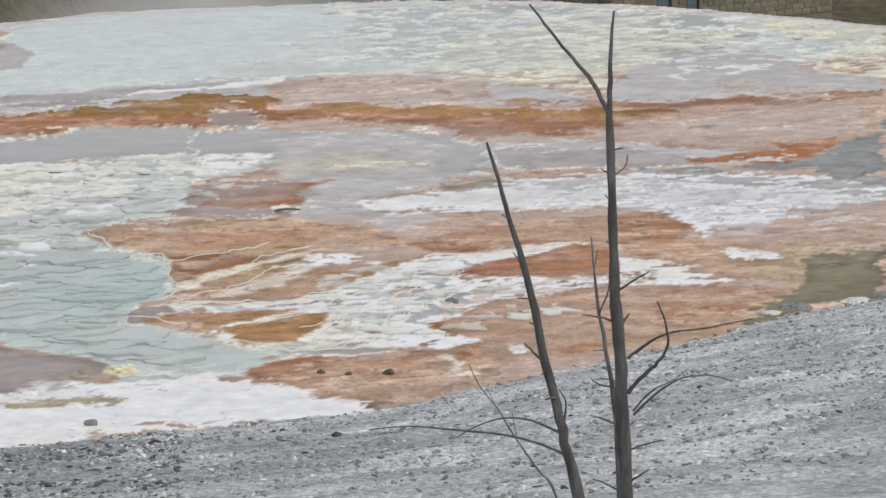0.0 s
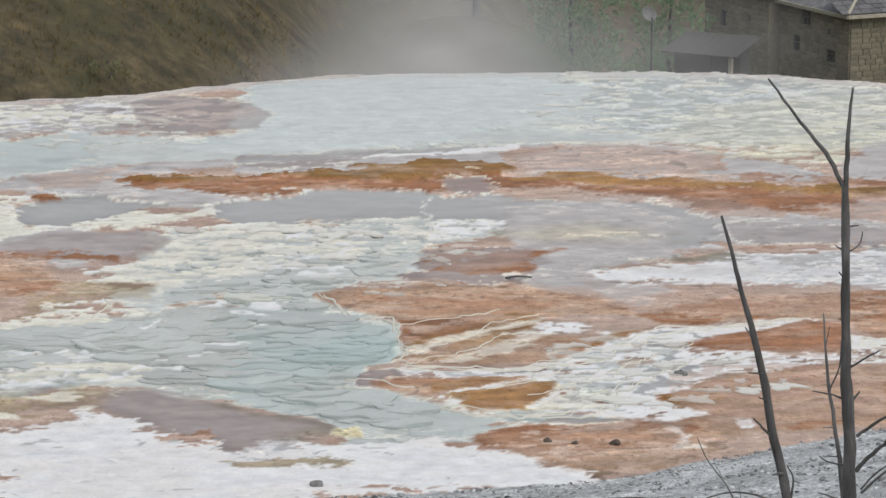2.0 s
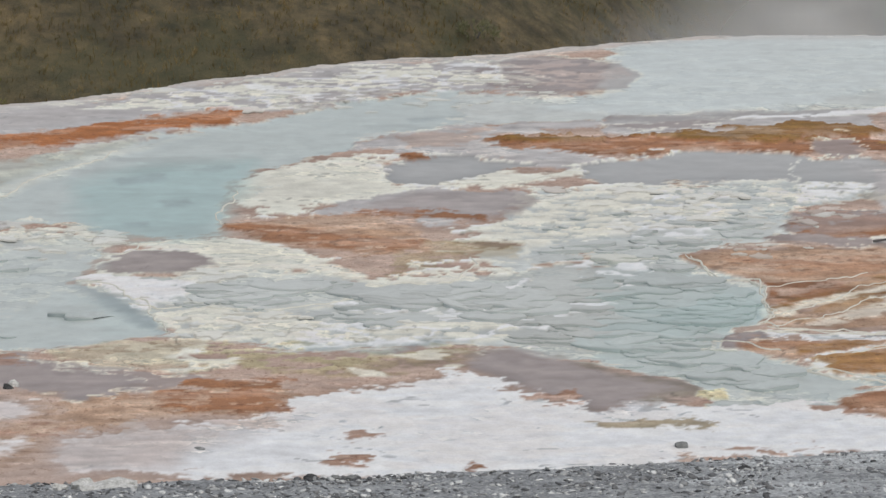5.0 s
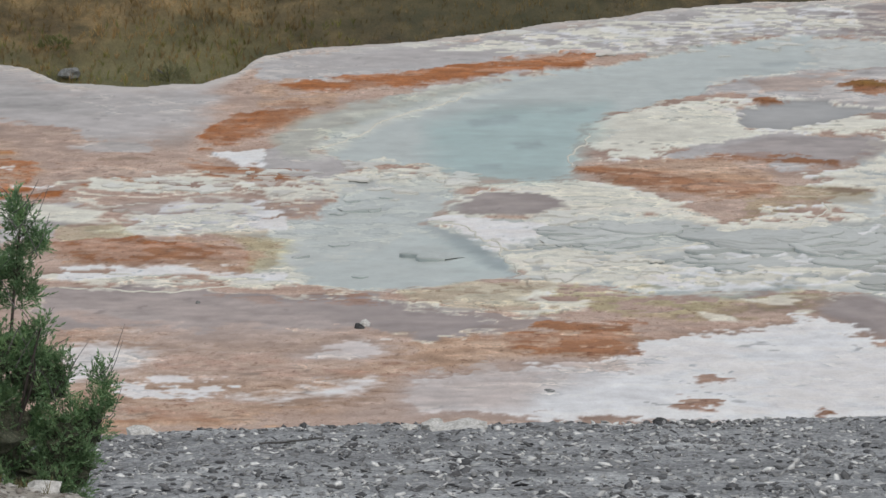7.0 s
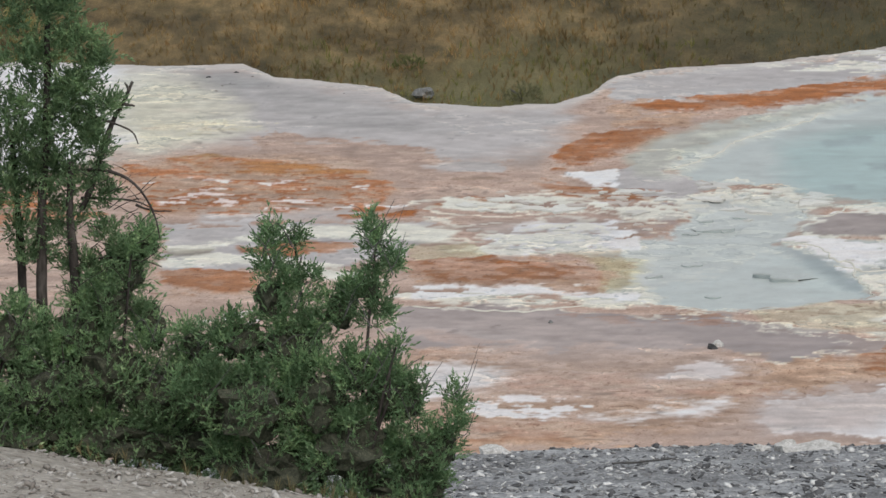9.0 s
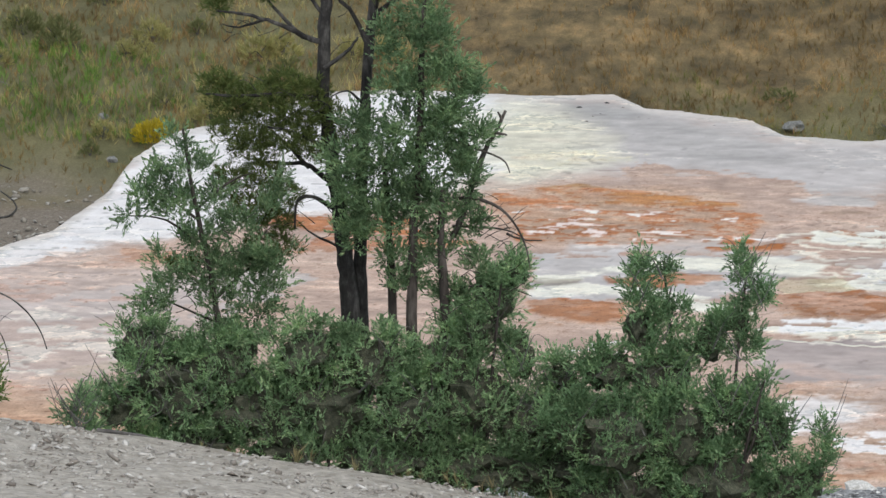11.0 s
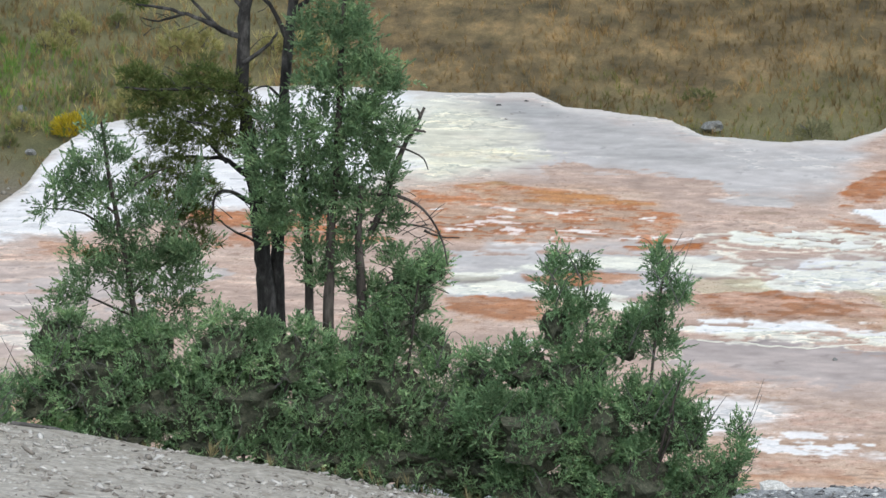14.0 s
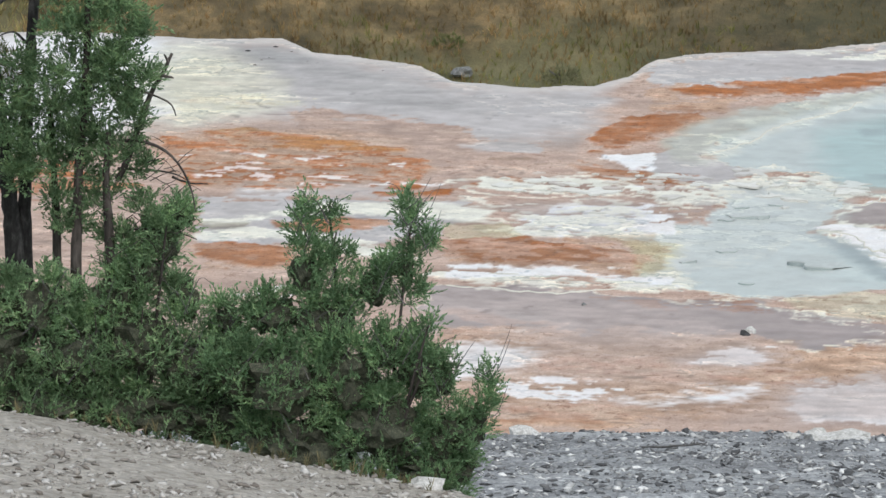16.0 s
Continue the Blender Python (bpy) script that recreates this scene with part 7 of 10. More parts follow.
GRASS_TUFTS = sprig_shapes(RNG, 8, 10, 0.75, 0.02, (0.05, 0.9))
SHRUB_SPRIGS = sprig_shapes(RNG, 6, 16, 1.0, 0.03)
STONES = [stone_shape(RNG) for _ in range(10)]


def foliage(name, colours, rough=0.7, through_share=0.3, patchy=1.0):
    m, n, l, b = shader(name, rough)
    geo = n.new("ShaderNodeNewGeometry")
    k = len(colours) - 1
    leaf = ramp(n, l, geo.outputs["Random Per Island"], [(i / k, c) for i, c in enumerate(colours)]).outputs["Color"]
    patch = tex(n, l, {1.0: 1.7, 2.0: 0.55, 3.0: 5.0}[patchy], 3)
    tone = ramp(n, l, patch.outputs["Fac"], [(0.3, (0.78, 0.8, 0.8)), (0.7, (1.3, 1.27, 1.2))] if patchy == 1.0 else
                [(0.36, (0.5, 0.5, 0.46)), (0.5, (0.95, 0.95, 0.93)), (0.64, (1.5, 1.4, 1.3))]).outputs["Color"]
    tint = blend(n, l, leaf, tone, 0.8, "MULTIPLY")
    l.new(tint, b.inputs["Base Color"])
    b.inputs["Specular IOR Level"].default_value = 0.25
    # thin leaves let some light through
    glow = n.new("ShaderNodeBsdfTranslucent")
    l.new(tint, glow.inputs["Color"])
    both = n.new("ShaderNodeMixShader")
    both.inputs["Fac"].default_value = through_share
    l.new(b.outputs["BSDF"], both.inputs[1])
    l.new(glow.outputs["BSDF"], both.inputs[2])
    l.new(both.outputs["Shader"], n["Material Output"].inputs["Surface"])
    return m


JUNIPER_GREEN = foliage("juniper_foliage", [(0.209, 0.336, 0.176), (0.252, 0.405, 0.217), (0.304, 0.47, 0.257), (0.42, 0.552, 0.316)], patchy=3.0)
JUNIPER_DEEP = foliage("deep_green_juniper_foliage", [(0.158, 0.246, 0.13), (0.183, 0.299, 0.157), (0.221, 0.353, 0.187), (0.304, 0.405, 0.217)], patchy=3.0)
JUNIPER_DARK = foliage("dark_juniper_foliage", [(0.167, 0.283, 0.145), (0.199, 0.336, 0.176), (0.231, 0.383, 0.205), (0.326, 0.447, 0.24)], patchy=3.0)
YELLOW_GREEN = foliage("bright_juniper_foliage", [(0.104, 0.173, 0.0476), (0.163, 0.269, 0.0646), (0.223, 0.328, 0.0884), (0.297, 0.357, 0.104)])
PINE_GREEN = foliage("pine_needles", [(0.08, 0.112, 0.036), (0.104, 0.144, 0.044), (0.128, 0.176, 0.0544), (0.176, 0.188, 0.064)])
BARK_DARK = mottled("dark_pine_bark", [(0.014, 0.0135, 0.0135), (0.04, 0.038, 0.037), (0.12, 0.115, 0.11)], 11.0, 0.95, 4, 0.03, (1, 1, 0.45))
BARK_RED = mottled("grey_brown_juniper_bark", [(0.035, 0.029, 0.026), (0.07, 0.06, 0.053), (0.15, 0.13, 0.117)], 8.0, 0.95, 4, 0.015, (1, 1, 0.25))
DEAD_WOOD = mottled("weathered_dead_wood", [(0.05, 0.048, 0.046), (0.095, 0.091, 0.087), (0.17, 0.165, 0.16)], 8.0, 0.9, 5, 0.008, (1, 1, 0.2))
PALE_WOOD = mottled("silver_dead_wood", [(0.07, 0.067, 0.063), (0.13, 0.125, 0.12), (0.26, 0.25, 0.24)], 7.0, 0.9, 5, 0.008, (1, 1, 0.2))
SNAG_WOOD = mottled("charred_and_bleached_snag_wood", [(0.022, 0.021, 0.02), (0.07, 0.067, 0.064), (0.32, 0.31, 0.295)], 9.0, 0.9, 5, 0.02, (1, 1, 0.3))
# dark filler colour: the shade inside a bush is put into it
INNER_SHADE = mottled("juniper_interior_painted_shade", [(0.05, 0.055, 0.04), (0.1, 0.11, 0.075), (0.17, 0.17, 0.12)], 26.0, 1.0, 4, 0.08)


# ---- dead trees on the gravel slope ----
t = Tree("dead_tree", (8.08, 33.03, 8.0), "bare grey dead tree with a forked top on gravel", "tree", DEAD_WOOD, 11)
t.trunk((0.01, -0.2), (0.00, 0.22), (-0.01, 1.02), (-0.05, 1.91), (-0.08, 2.44), (-0.11, 2.96), (-0.12, 3.57), (-0.14, 4.09), r=(0.062, 0.026))
t.limb((-0.14, 4.06), (-0.13, 4.38), (-0.12, 4.64), (-0.10, 4.82), r=(0.021, 0.008), sway=0.2)
t.limb((-0.14, 4.05), (-0.26, 4.28), (-0.40, 4.45), (-0.57, 4.66), (-0.73, 4.87), r=(0.021, 0.008), sway=0.2)
t.limb((0.00, 1.89), (0.12, 2.04), (0.23, 2.15), (0.30, 2.30), (0.28, 2.48), (0.22, 2.65), r=(0.017, 0.006))
t.limb((0.00, 2.16), (0.17, 2.30), (0.34, 2.38), (0.63, 2.43), (0.95, 2.51), r=(0.013, 0.004))
t.limb((0.04, 1.72), (0.21, 1.87), (0.42, 1.99), (0.64, 1.99), (0.80, 1.93), r=(0.011, 0.004))
t.limb((0.04, 1.75), (0.18, 1.92), (0.34, 2.02), (0.44, 2.12), r=(0.008, 0.003))
t.limb((-0.08, 2.68), (0.06, 2.79), (0.16, 2.87), r=(0.011, 0.004))
t.limb((-0.12, 3.56), (-0.02, 3.62), (0.00, 3.69), r=(0.009, 0.004))
t.limb((-0.12, 3.57), (-0.20, 3.61), r=(0.009, 0.004))
t.limb((-0.12, 3.77), (-0.03, 3.79), r=(0.009, 0.004))
t.limb((-0.06, 2.44), (-0.22, 2.48), (-0.35, 2.50), r=(0.011, 0.004))
t.limb((-0.07, 2.40), (0.01, 2.49), r=(0.014, 0.007))
t.limb((0.02, 1.45), (0.16, 1.51), (0.26, 1.55), r=(0.009, 0.004))
t.limb((0.02, 1.20), (0.16, 1.34), r=(0.011, 0.004))
t.limb((-0.05, 1.11), (-0.18, 1.17), (-0.27, 1.18), r=(0.009, 0.004))
t.limb((-0.05, 1.92), (-0.22, 1.95), (-0.28, 1.98), r=(0.009, 0.004))
t.limb((-0.11, 3.35), (-0.17, 3.42), r=(0.007, 0.004))
t.limb((-0.10, 3.05), (-0.16, 3.03), r=(0.007, 0.004))

t = Tree("dead_tree", (7.69, 32.72, 8.1), "bare leaning dead tree with drooping lower branches", "tree", DEAD_WOOD, 31)
t.trunk((0.10, -0.2), (0.06, 0.26), (-0.06, 1.05), (-0.15, 1.41), (-0.23, 1.78), (-0.31, 2.11), (-0.39, 2.52), (-0.48, 2.89), (-0.58, 3.23), (-0.66, 3.53), (-0.74, 3.79), r=(0.055, 0.010))
t.limb((-0.15, 1.40), (-0.42, 1.52), (-0.68, 1.59), (-1.01, 1.63), (-1.31, 1.67), (-1.63, 1.66), r=(0.013, 0.004))
t.limb((-0.18, 1.56), (-0.42, 1.67), (-0.63, 1.68), (-0.82, 1.62), (-0.99, 1.52), r=(0.011, 0.004))
t.limb((-0.31, 2.11), (-0.40, 2.20), (-0.47, 2.27), r=(0.013, 0.006))
t.limb((-0.18, 1.62), (-0.16, 1.80), (-0.21, 1.89), r=(0.011, 0.004))
t.limb((-0.40, 2.61), (-0.51, 2.66), r=(0.008, 0.004))
t.limb((-0.23, 1.85), (-0.31, 1.89), r=(0.013, 0.006))
t.limb((-0.57, 3.22), (-0.63, 3.28), r=(0.006, 0.003))
t.limb((-0.48, 2.87), (-0.55, 2.91), r=(0.008, 0.004))
t.limb((-0.36, 2.40), (-0.43, 2.45), r=(0.008, 0.004))

t = Tree("dead_sapling", (8.13, 33.44, 7.9), "thin bare dead sapling beside a dead tree", "tree", PALE_WOOD, 51)
t.trunk((0.02, -0.2), (0.01, 0.21), (-0.01, 1.01), (-0.06, 1.83), (-0.13, 2.27), (-0.18, 2.58), (-0.21, 2.85), (-0.23, 3.11), r=(0.028, 0.006))
t.limb((-0.17, 2.52), (-0.10, 2.71), (-0.09, 2.93), r=(0.009, 0.003))
t.limb((-0.21, 2.85), (-0.18, 3.04), r=(0.006, 0.003))
t.limb((-0.05, 1.65), (-0.17, 1.71), (-0.24, 1.75), r=(0.009, 0.004))
t.limb((-0.08, 2.00), (-0.21, 1.97), r=(0.006, 0.003))
t.limb((-0.13, 2.23), (-0.21, 2.26), r=(0.006, 0.003))

t = Tree("dead_sapling", (7.35, 32.18, 8.2), "thin grey leaning dead sapling on gravel", "tree", PALE_WOOD, 61)
t.trunk((0.14, -0.2), (0.08, 0.36), (-0.02, 1.13), (-0.16, 1.35), (-0.31, 1.57), (-0.45, 1.81), (-0.58, 1.98), (-0.66, 2.15), r=(0.012, 0.003))
t.limb((-0.31, 1.57), (-0.35, 1.76), r=(0.004, 0.002))
t.limb((-0.45, 1.81), (-0.54, 1.96), r=(0.004, 0.002))

def leaders(count, seed, box):
    """Narrow upright shoots that break a crown's outline."""
    rng = np.random.default_rng(seed)
    return [(rng.uniform(box[0], box[2]), rng.uniform(box[1], box[3]), 0.035, rng.uniform(0.08, 0.16)) for _ in range(count)]


# ---- pines and junipers on the sandy bank ----
t = Tree("pine_tree", (-6.67, 33.96, 8.9), "limber pine with dark bark and sparse olive needle clumps", "tree", BARK_DARK, 101, 0.4)
t.trunk((0.04, -0.4), (0.00, 1.62), (-0.03, 2.07), (-0.07, 2.51), (-0.13, 3.04), (-0.18, 3.47), (-0.16, 3.91), (-0.13, 4.25), (-0.10, 4.77), (-0.08, 5.54), r=(0.07, 0.036))
t.limb((-0.16, 3.78), (-0.38, 3.89), (-0.59, 3.98), (-0.81, 4.04), (-0.98, 4.07), r=(0.026, 0.007))
t.limb((-0.38, 3.89), (-0.55, 4.06), (-0.63, 4.17), r=(0.017, 0.007))
t.limb((-0.59, 3.98), (-0.81, 3.92), (-0.94, 3.94), r=(0.013, 0.004))
t.limb((-0.17, 3.35), (-0.43, 3.41), (-0.82, 3.41), (-1.07, 3.44), r=(0.022, 0.007))
t.limb((-0.16, 3.43), (-0.38, 3.52), (-0.60, 3.54), r=(0.020, 0.007))
t.limb((-0.09, 2.66), (-0.30, 2.83), (-0.56, 2.84), (-0.78, 2.82), r=(0.026, 0.007))
t.limb((-0.07, 2.47), (-0.26, 2.61), (-0.39, 2.58), (-0.41, 2.38), r=(0.020, 0.007))
t.limb((-0.30, 2.83), (-0.48, 3.00), (-0.60, 3.08), r=(0.017, 0.007))
t.limb((-0.12, 2.95), (-0.39, 3.12), (-0.60, 3.19), r=(0.017, 0.007))
t.limb((-0.05, 2.20), (-0.27, 2.29), (-0.40, 2.38), r=(0.013, 0.004))
t.limb((-0.16, 3.99), (-0.29, 4.15), (-0.46, 4.21), r=(0.020, 0.007))
t.limb((-0.17, 3.60), (0.01, 3.73), (0.09, 3.84), r=(0.020, 0.007))
t.twigs(36, (-0.95, 2.3, -0.1, 4.0), 0.3)
t.crown([(-0.98, 4.09, 0.1, 0.08), (-0.59, 4.17, 0.09, 0.06), (-0.42, 4.23, 0.08, 0.06), (-0.76, 4.20, 0.08, 0.06),
         (-0.90, 3.39, 0.2, 0.13), (-0.64, 3.35, 0.24, 0.15), (-0.39, 3.28, 0.24, 0.15), (-0.17, 3.23, 0.16, 0.13), (-0.82, 3.13, 0.24, 0.11), (-0.47, 3.08, 0.24, 0.12),
         (-0.65, 2.78, 0.16, 0.15), (-0.78, 2.52, 0.18, 0.13), (-0.61, 2.20, 0.2, 0.11), (-1.27, 2.08, 0.13, 0.08), (-0.47, 3.48, 0.16, 0.09), (-0.99, 3.50, 0.12, 0.09),
         (-0.3, 2.98, 0.16, 0.12), (-0.72, 2.98, 0.18, 0.1), (-0.5, 2.62, 0.14, 0.12), (-0.88, 2.75, 0.14, 0.1), (-0.55, 2.4, 0.16, 0.1), (-0.28, 3.42, 0.14, 0.1), (0.02, 3.05, 0.1, 0.1)],
        0.95, PINE_GREEN, NEEDLE_TUFTS, 0.075, 3600, name="needles")

t = Tree("pine_tree", (-6.55, 34.05, 8.9), "slender dark pine trunk with an open crown", "tree", BARK_DARK, 131, 0.4)
t.trunk((-0.02, -0.4), (-0.05, 1.71), (-0.05, 2.15), (-0.03, 2.73), (0.00, 3.25), (0.04, 3.73), (0.09, 4.16), (0.16, 4.77), (0.19, 5.45), r=(0.058, 0.03))
t.limb((0.04, 3.76), (-0.08, 3.99), (-0.19, 4.12), (-0.29, 4.16), r=(0.022, 0.009))
t.limb((0.08, 3.99), (0.26, 4.12), (0.44, 4.21), (0.61, 4.33), r=(0.022, 0.009))
t.limb((0.01, 3.29), (-0.13, 3.43), (-0.26, 3.41), r=(0.013, 0.004))
t.twigs(14, (-0.2, 2.6, 0.3, 4.2), 0.25)
t.crown([(0.09, 4.20, 0.18, 0.08), (0.35, 4.27, 0.2, 0.09), (-0.2, 4.5, 0.3, 0.12), (0.5, 4.6, 0.3, 0.15), (0.1, 5.1, 0.5, 0.3), (0.2, 5.6, 0.35, 0.3)], 1.3, PINE_GREEN, NEEDLE_TUFTS, 0.085, 2400, name="needles")

t = Tree("juniper_tree", (-6.14, 33.8, 8.93), "tall green juniper tree with several grey-brown trunks", "tree", BARK_RED, 151, 0.3)
t.trunk((-0.05, -0.3), (-0.02, 1.51), (-0.01, 1.96), (0.01, 2.45), (0.06, 3.03), (0.08, 3.70), (0.11, 4.27), (0.12, 4.67), r=(0.049, 0.013))
t.trunk((-0.16, -0.3), (-0.16, 1.69), (-0.19, 2.41), (-0.21, 2.90), r=(0.040, 0.018), start_depth=0.12)
t.trunk((0.26, -0.3), (0.24, 1.69), (0.21, 2.23), (0.23, 2.68), r=(0.049, 0.020), start_depth=-0.1)
t.limb((0.30, 2.30), (0.43, 2.59), (0.54, 2.94), (0.63, 3.08), (0.71, 3.25), r=(0.028, 0.011))
t.limb((0.64, 3.10), (0.72, 3.08), r=(0.015, 0.007))
t.limb((0.68, 3.20), (0.65, 3.26), r=(0.013, 0.007))
t.limb((0.30, 2.60), (0.47, 2.61), (0.71, 2.50), (0.84, 2.29), (0.88, 2.11), r=(0.018, 0.004))
t.limb((0.30, 2.38), (0.49, 2.36), (0.71, 2.32), (0.85, 2.23), r=(0.015, 0.004))
t.limb((0.71, 2.32), (0.85, 2.27), (0.98, 2.27), r=(0.011, 0.004))
t.limb((0.35, 3.03), (0.67, 2.90), (0.74, 2.79), r=(0.011, 0.004))
t.limb((0.25, 1.91), (0.67, 1.93), (0.89, 1.89), r=(0.011, 0.004))
t.twigs(60, (0.2, 1.6, 0.75, 2.6), 0.3)
lobes_tall = [(0.14, 4.3, 0.08, 0.22), (0.1, 4.02, 0.14, 0.2), (0.2, 3.86, 0.16, 0.16), (0.0, 3.76, 0.16, 0.16), (0.3, 3.6, 0.16, 0.14), (0.1, 3.5, 0.22, 0.16), (-0.14, 3.46, 0.14, 0.12), (0.44, 3.4, 0.13, 0.1),
                 (0.26, 3.24, 0.22, 0.14), (-0.02, 3.16, 0.24, 0.15), (-0.28, 3.1, 0.17, 0.14), (0.48, 3.08, 0.12, 0.12), (0.2, 2.92, 0.24, 0.15), (-0.14, 2.84, 0.24, 0.16), (-0.4, 2.82, 0.17, 0.16), (0.4, 2.78, 0.15, 0.13),
                 (0.05, 2.62, 0.24, 0.15), (-0.32, 2.55, 0.2, 0.15), (0.3, 2.52, 0.18, 0.14), (-0.06, 2.4, 0.2, 0.12), (-0.38, 2.32, 0.13, 0.1), (0.44, 2.4, 0.12, 0.1), (0.2, 2.28, 0.13, 0.1), (-0.16, 2.15, 0.1, 0.08), (0.5, 2.1, 0.12, 0.12), (-0.06, 1.96, 0.15, 0.12), (0.3, 1.84, 0.16, 0.14), (0.1, 2.12, 0.13, 0.1), (0.52, 1.82, 0.16, 0.14), (-0.52, 2.95, 0.13, 0.16), (-0.5, 2.65, 0.15, 0.15), (-0.46, 2.4, 0.12, 0.12), (-0.44, 3.2, 0.1, 0.1)]
t.sprays(lobes_tall + leaders(12, 151, (-0.2, 2.6, 0.5, 3.9)), JUNIPER_DEEP, 4300, 0.14)

t = Tree("juniper_tree", (-7.59, 33.46, 9.2), "small open juniper with a slanting bare lower trunk", "tree", BARK_RED, 171, 0.3)
t.trunk((0.02, -0.3), (0.01, 1.22), (-0.03, 1.58), (-0.09, 1.97), (-0.17, 2.37), (-0.22, 2.76), (-0.24, 2.91), r=(0.030, 0.009))
t.limb((-0.03, 1.58), (0.17, 1.75), (0.43, 1.92), r=(0.015, 0.004))
t.limb((-0.09, 1.97), (-0.38, 2.20), (-0.68, 2.24), r=(0.013, 0.004))
t.limb((-0.15, 2.28), (0.09, 2.49), (0.27, 2.58), r=(0.013, 0.004))
t.limb((-0.01, 1.40), (-0.35, 1.54), (-0.57, 1.58), r=(0.011, 0.004))
t.limb((-0.13, 2.19), (-0.42, 2.41), (-0.59, 2.44), r=(0.011, 0.004))
t.twigs(24, (-0.5, 1.2, 0.4, 2.5), 0.25)
t.sprays([(-0.27, 2.82, 0.11, 0.11), (-0.18, 2.63, 0.17, 0.13), (-0.42, 2.54, 0.11, 0.09), (-0.55, 2.42, 0.13, 0.08), (-0.66, 2.25, 0.12, 0.06), (-0.25, 2.32, 0.22, 0.15),
         (0.01, 2.36, 0.2, 0.15), (0.17, 2.14, 0.22, 0.15), (-0.17, 2.06, 0.19, 0.13), (0.43, 1.88, 0.17, 0.13), (0.17, 1.84, 0.19, 0.13), (-0.35, 1.67, 0.2, 0.12),
         (-0.01, 1.55, 0.18, 0.1), (-0.52, 1.54, 0.16, 0.1), (0.25, 1.48, 0.18, 0.12), (-0.1, 1.78, 0.24, 0.15), (0.36, 1.66, 0.22, 0.15), (0.02, 1.25, 0.3, 0.18)] + leaders(12, 171, (-0.6, 1.6, 0.5, 2.6)), JUNIPER_DEEP, 3300, 0.132)


def juniper_bush(place, lobes, label, material, seed, stems=5, density=3500):
    b = Tree("juniper_bush", place, label, "bush", BARK_RED, seed, 0.3, group="junipers on the bank")
    wide = [q for q in lobes]
    for k in range(stems):
        a, z, ra, rz = wide[int(b.rng.integers(len(wide)))]
        x0 = a * 0.3
        b.limb((x0, -0.4), (x0 + (a - x0) * 0.5, z * 0.45), (a, z), (a + 0.02, z + rz * 0.9), r=(0.018, 0.004), name="stem")
    shoots = [(a, z - 0.32, ra, 0.24) for a, z, ra, rz in lobes if z < 0.62 and ra > 0.2]
    for a, z, ra, rz in lobes:
        for k in range(int(ra * 24)):
            off = b.rng.uniform(-0.9, 0.9)
            shoots.append((a + off * ra, z + rz * math.sqrt(1 - off * off) * 0.95, b.rng.uniform(0.022, 0.034), 0.07 * 2.6 ** b.rng.uniform()))
    b.sprays(lobes + shoots, material, density)
    b.shade_core(lobes, INNER_SHADE)
    b.twigs(34, (0, 0, 1, 1), 0.34, PALE_WOOD, lean=0.9, lobes=lobes, r=0.004)
    return b


juniper_bush((-7.9, 33.3, 9.2), [(-0.26, 1.21, 0.24, 0.24), (0.0, 0.90, 0.42, 0.36), (-0.38, 0.73, 0.26, 0.21), (0.38, 1.05, 0.36, 0.3), (0.55, 0.71, 0.42, 0.3), (0.15, 0.45, 0.42, 0.2), (-0.3, 0.4, 0.3, 0.2)],
             "dense low green juniper bush on sandy gravel", JUNIPER_GREEN, 201)
juniper_bush((-6.85, 33.5, 9.1), [(-0.05, 1.24, 0.36, 0.28), (0.12, 0.84, 0.42, 0.36), (-0.23, 0.45, 0.43, 0.24), (0.46, 1.16, 0.34, 0.28), (0.66, 0.75, 0.4, 0.36), (0.46, 0.4, 0.5, 0.22), (0.85, 0.85, 0.28, 0.36), (0.87, 0.4, 0.3, 0.3), (-0.2, 0.85, 0.32, 0.36)],
             "dense blue-green juniper bush below the pines", JUNIPER_GREEN, 221)
juniper_bush((-5.75, 33.75, 9.0), [(-0.12, 1.3, 0.28, 0.28), (0.10, 1.52, 0.24, 0.2), (0.27, 1.74, 0.18, 0.2), (0.4, 1.94, 0.13, 0.13), (0.09, 0.97, 0.4, 0.36), (0.44, 1.3, 0.15, 0.24), (0.52, 0.78, 0.4, 0.32),
                                  (0.14, 0.44, 0.5, 0.24), (0.74, 1.1, 0.16, 0.2), (0.95, 0.7, 0.42, 0.28), (0.7, 0.38, 0.5, 0.24)],
             "spreading green juniper bush with upright sprays", JUNIPER_GREEN, 241)
juniper_bush((-3.91, 33.78, 9.05), [(-0.50, 1.82, 0.11, 0.17), (-0.46, 2.0, 0.045, 0.09), (-0.30, 1.96, 0.045, 0.09), (-0.49, 1.51, 0.17, 0.24), (-0.27, 1.59, 0.12, 0.24), (0.27, 2.09, 0.04, 0.09), (0.31, 1.91, 0.09, 0.13),
                                   (0.39, 1.74, 0.11, 0.1), (0.24, 1.57, 0.13, 0.13), (0.04, 1.4, 0.17, 0.17), (0.28, 1.37, 0.12, 0.1), (-0.71, 1.17, 0.26, 0.2), (-0.32, 1.11, 0.3, 0.28)],
             "upper sprays of a dark green juniper bush", JUNIPER_DARK, 261, 7)
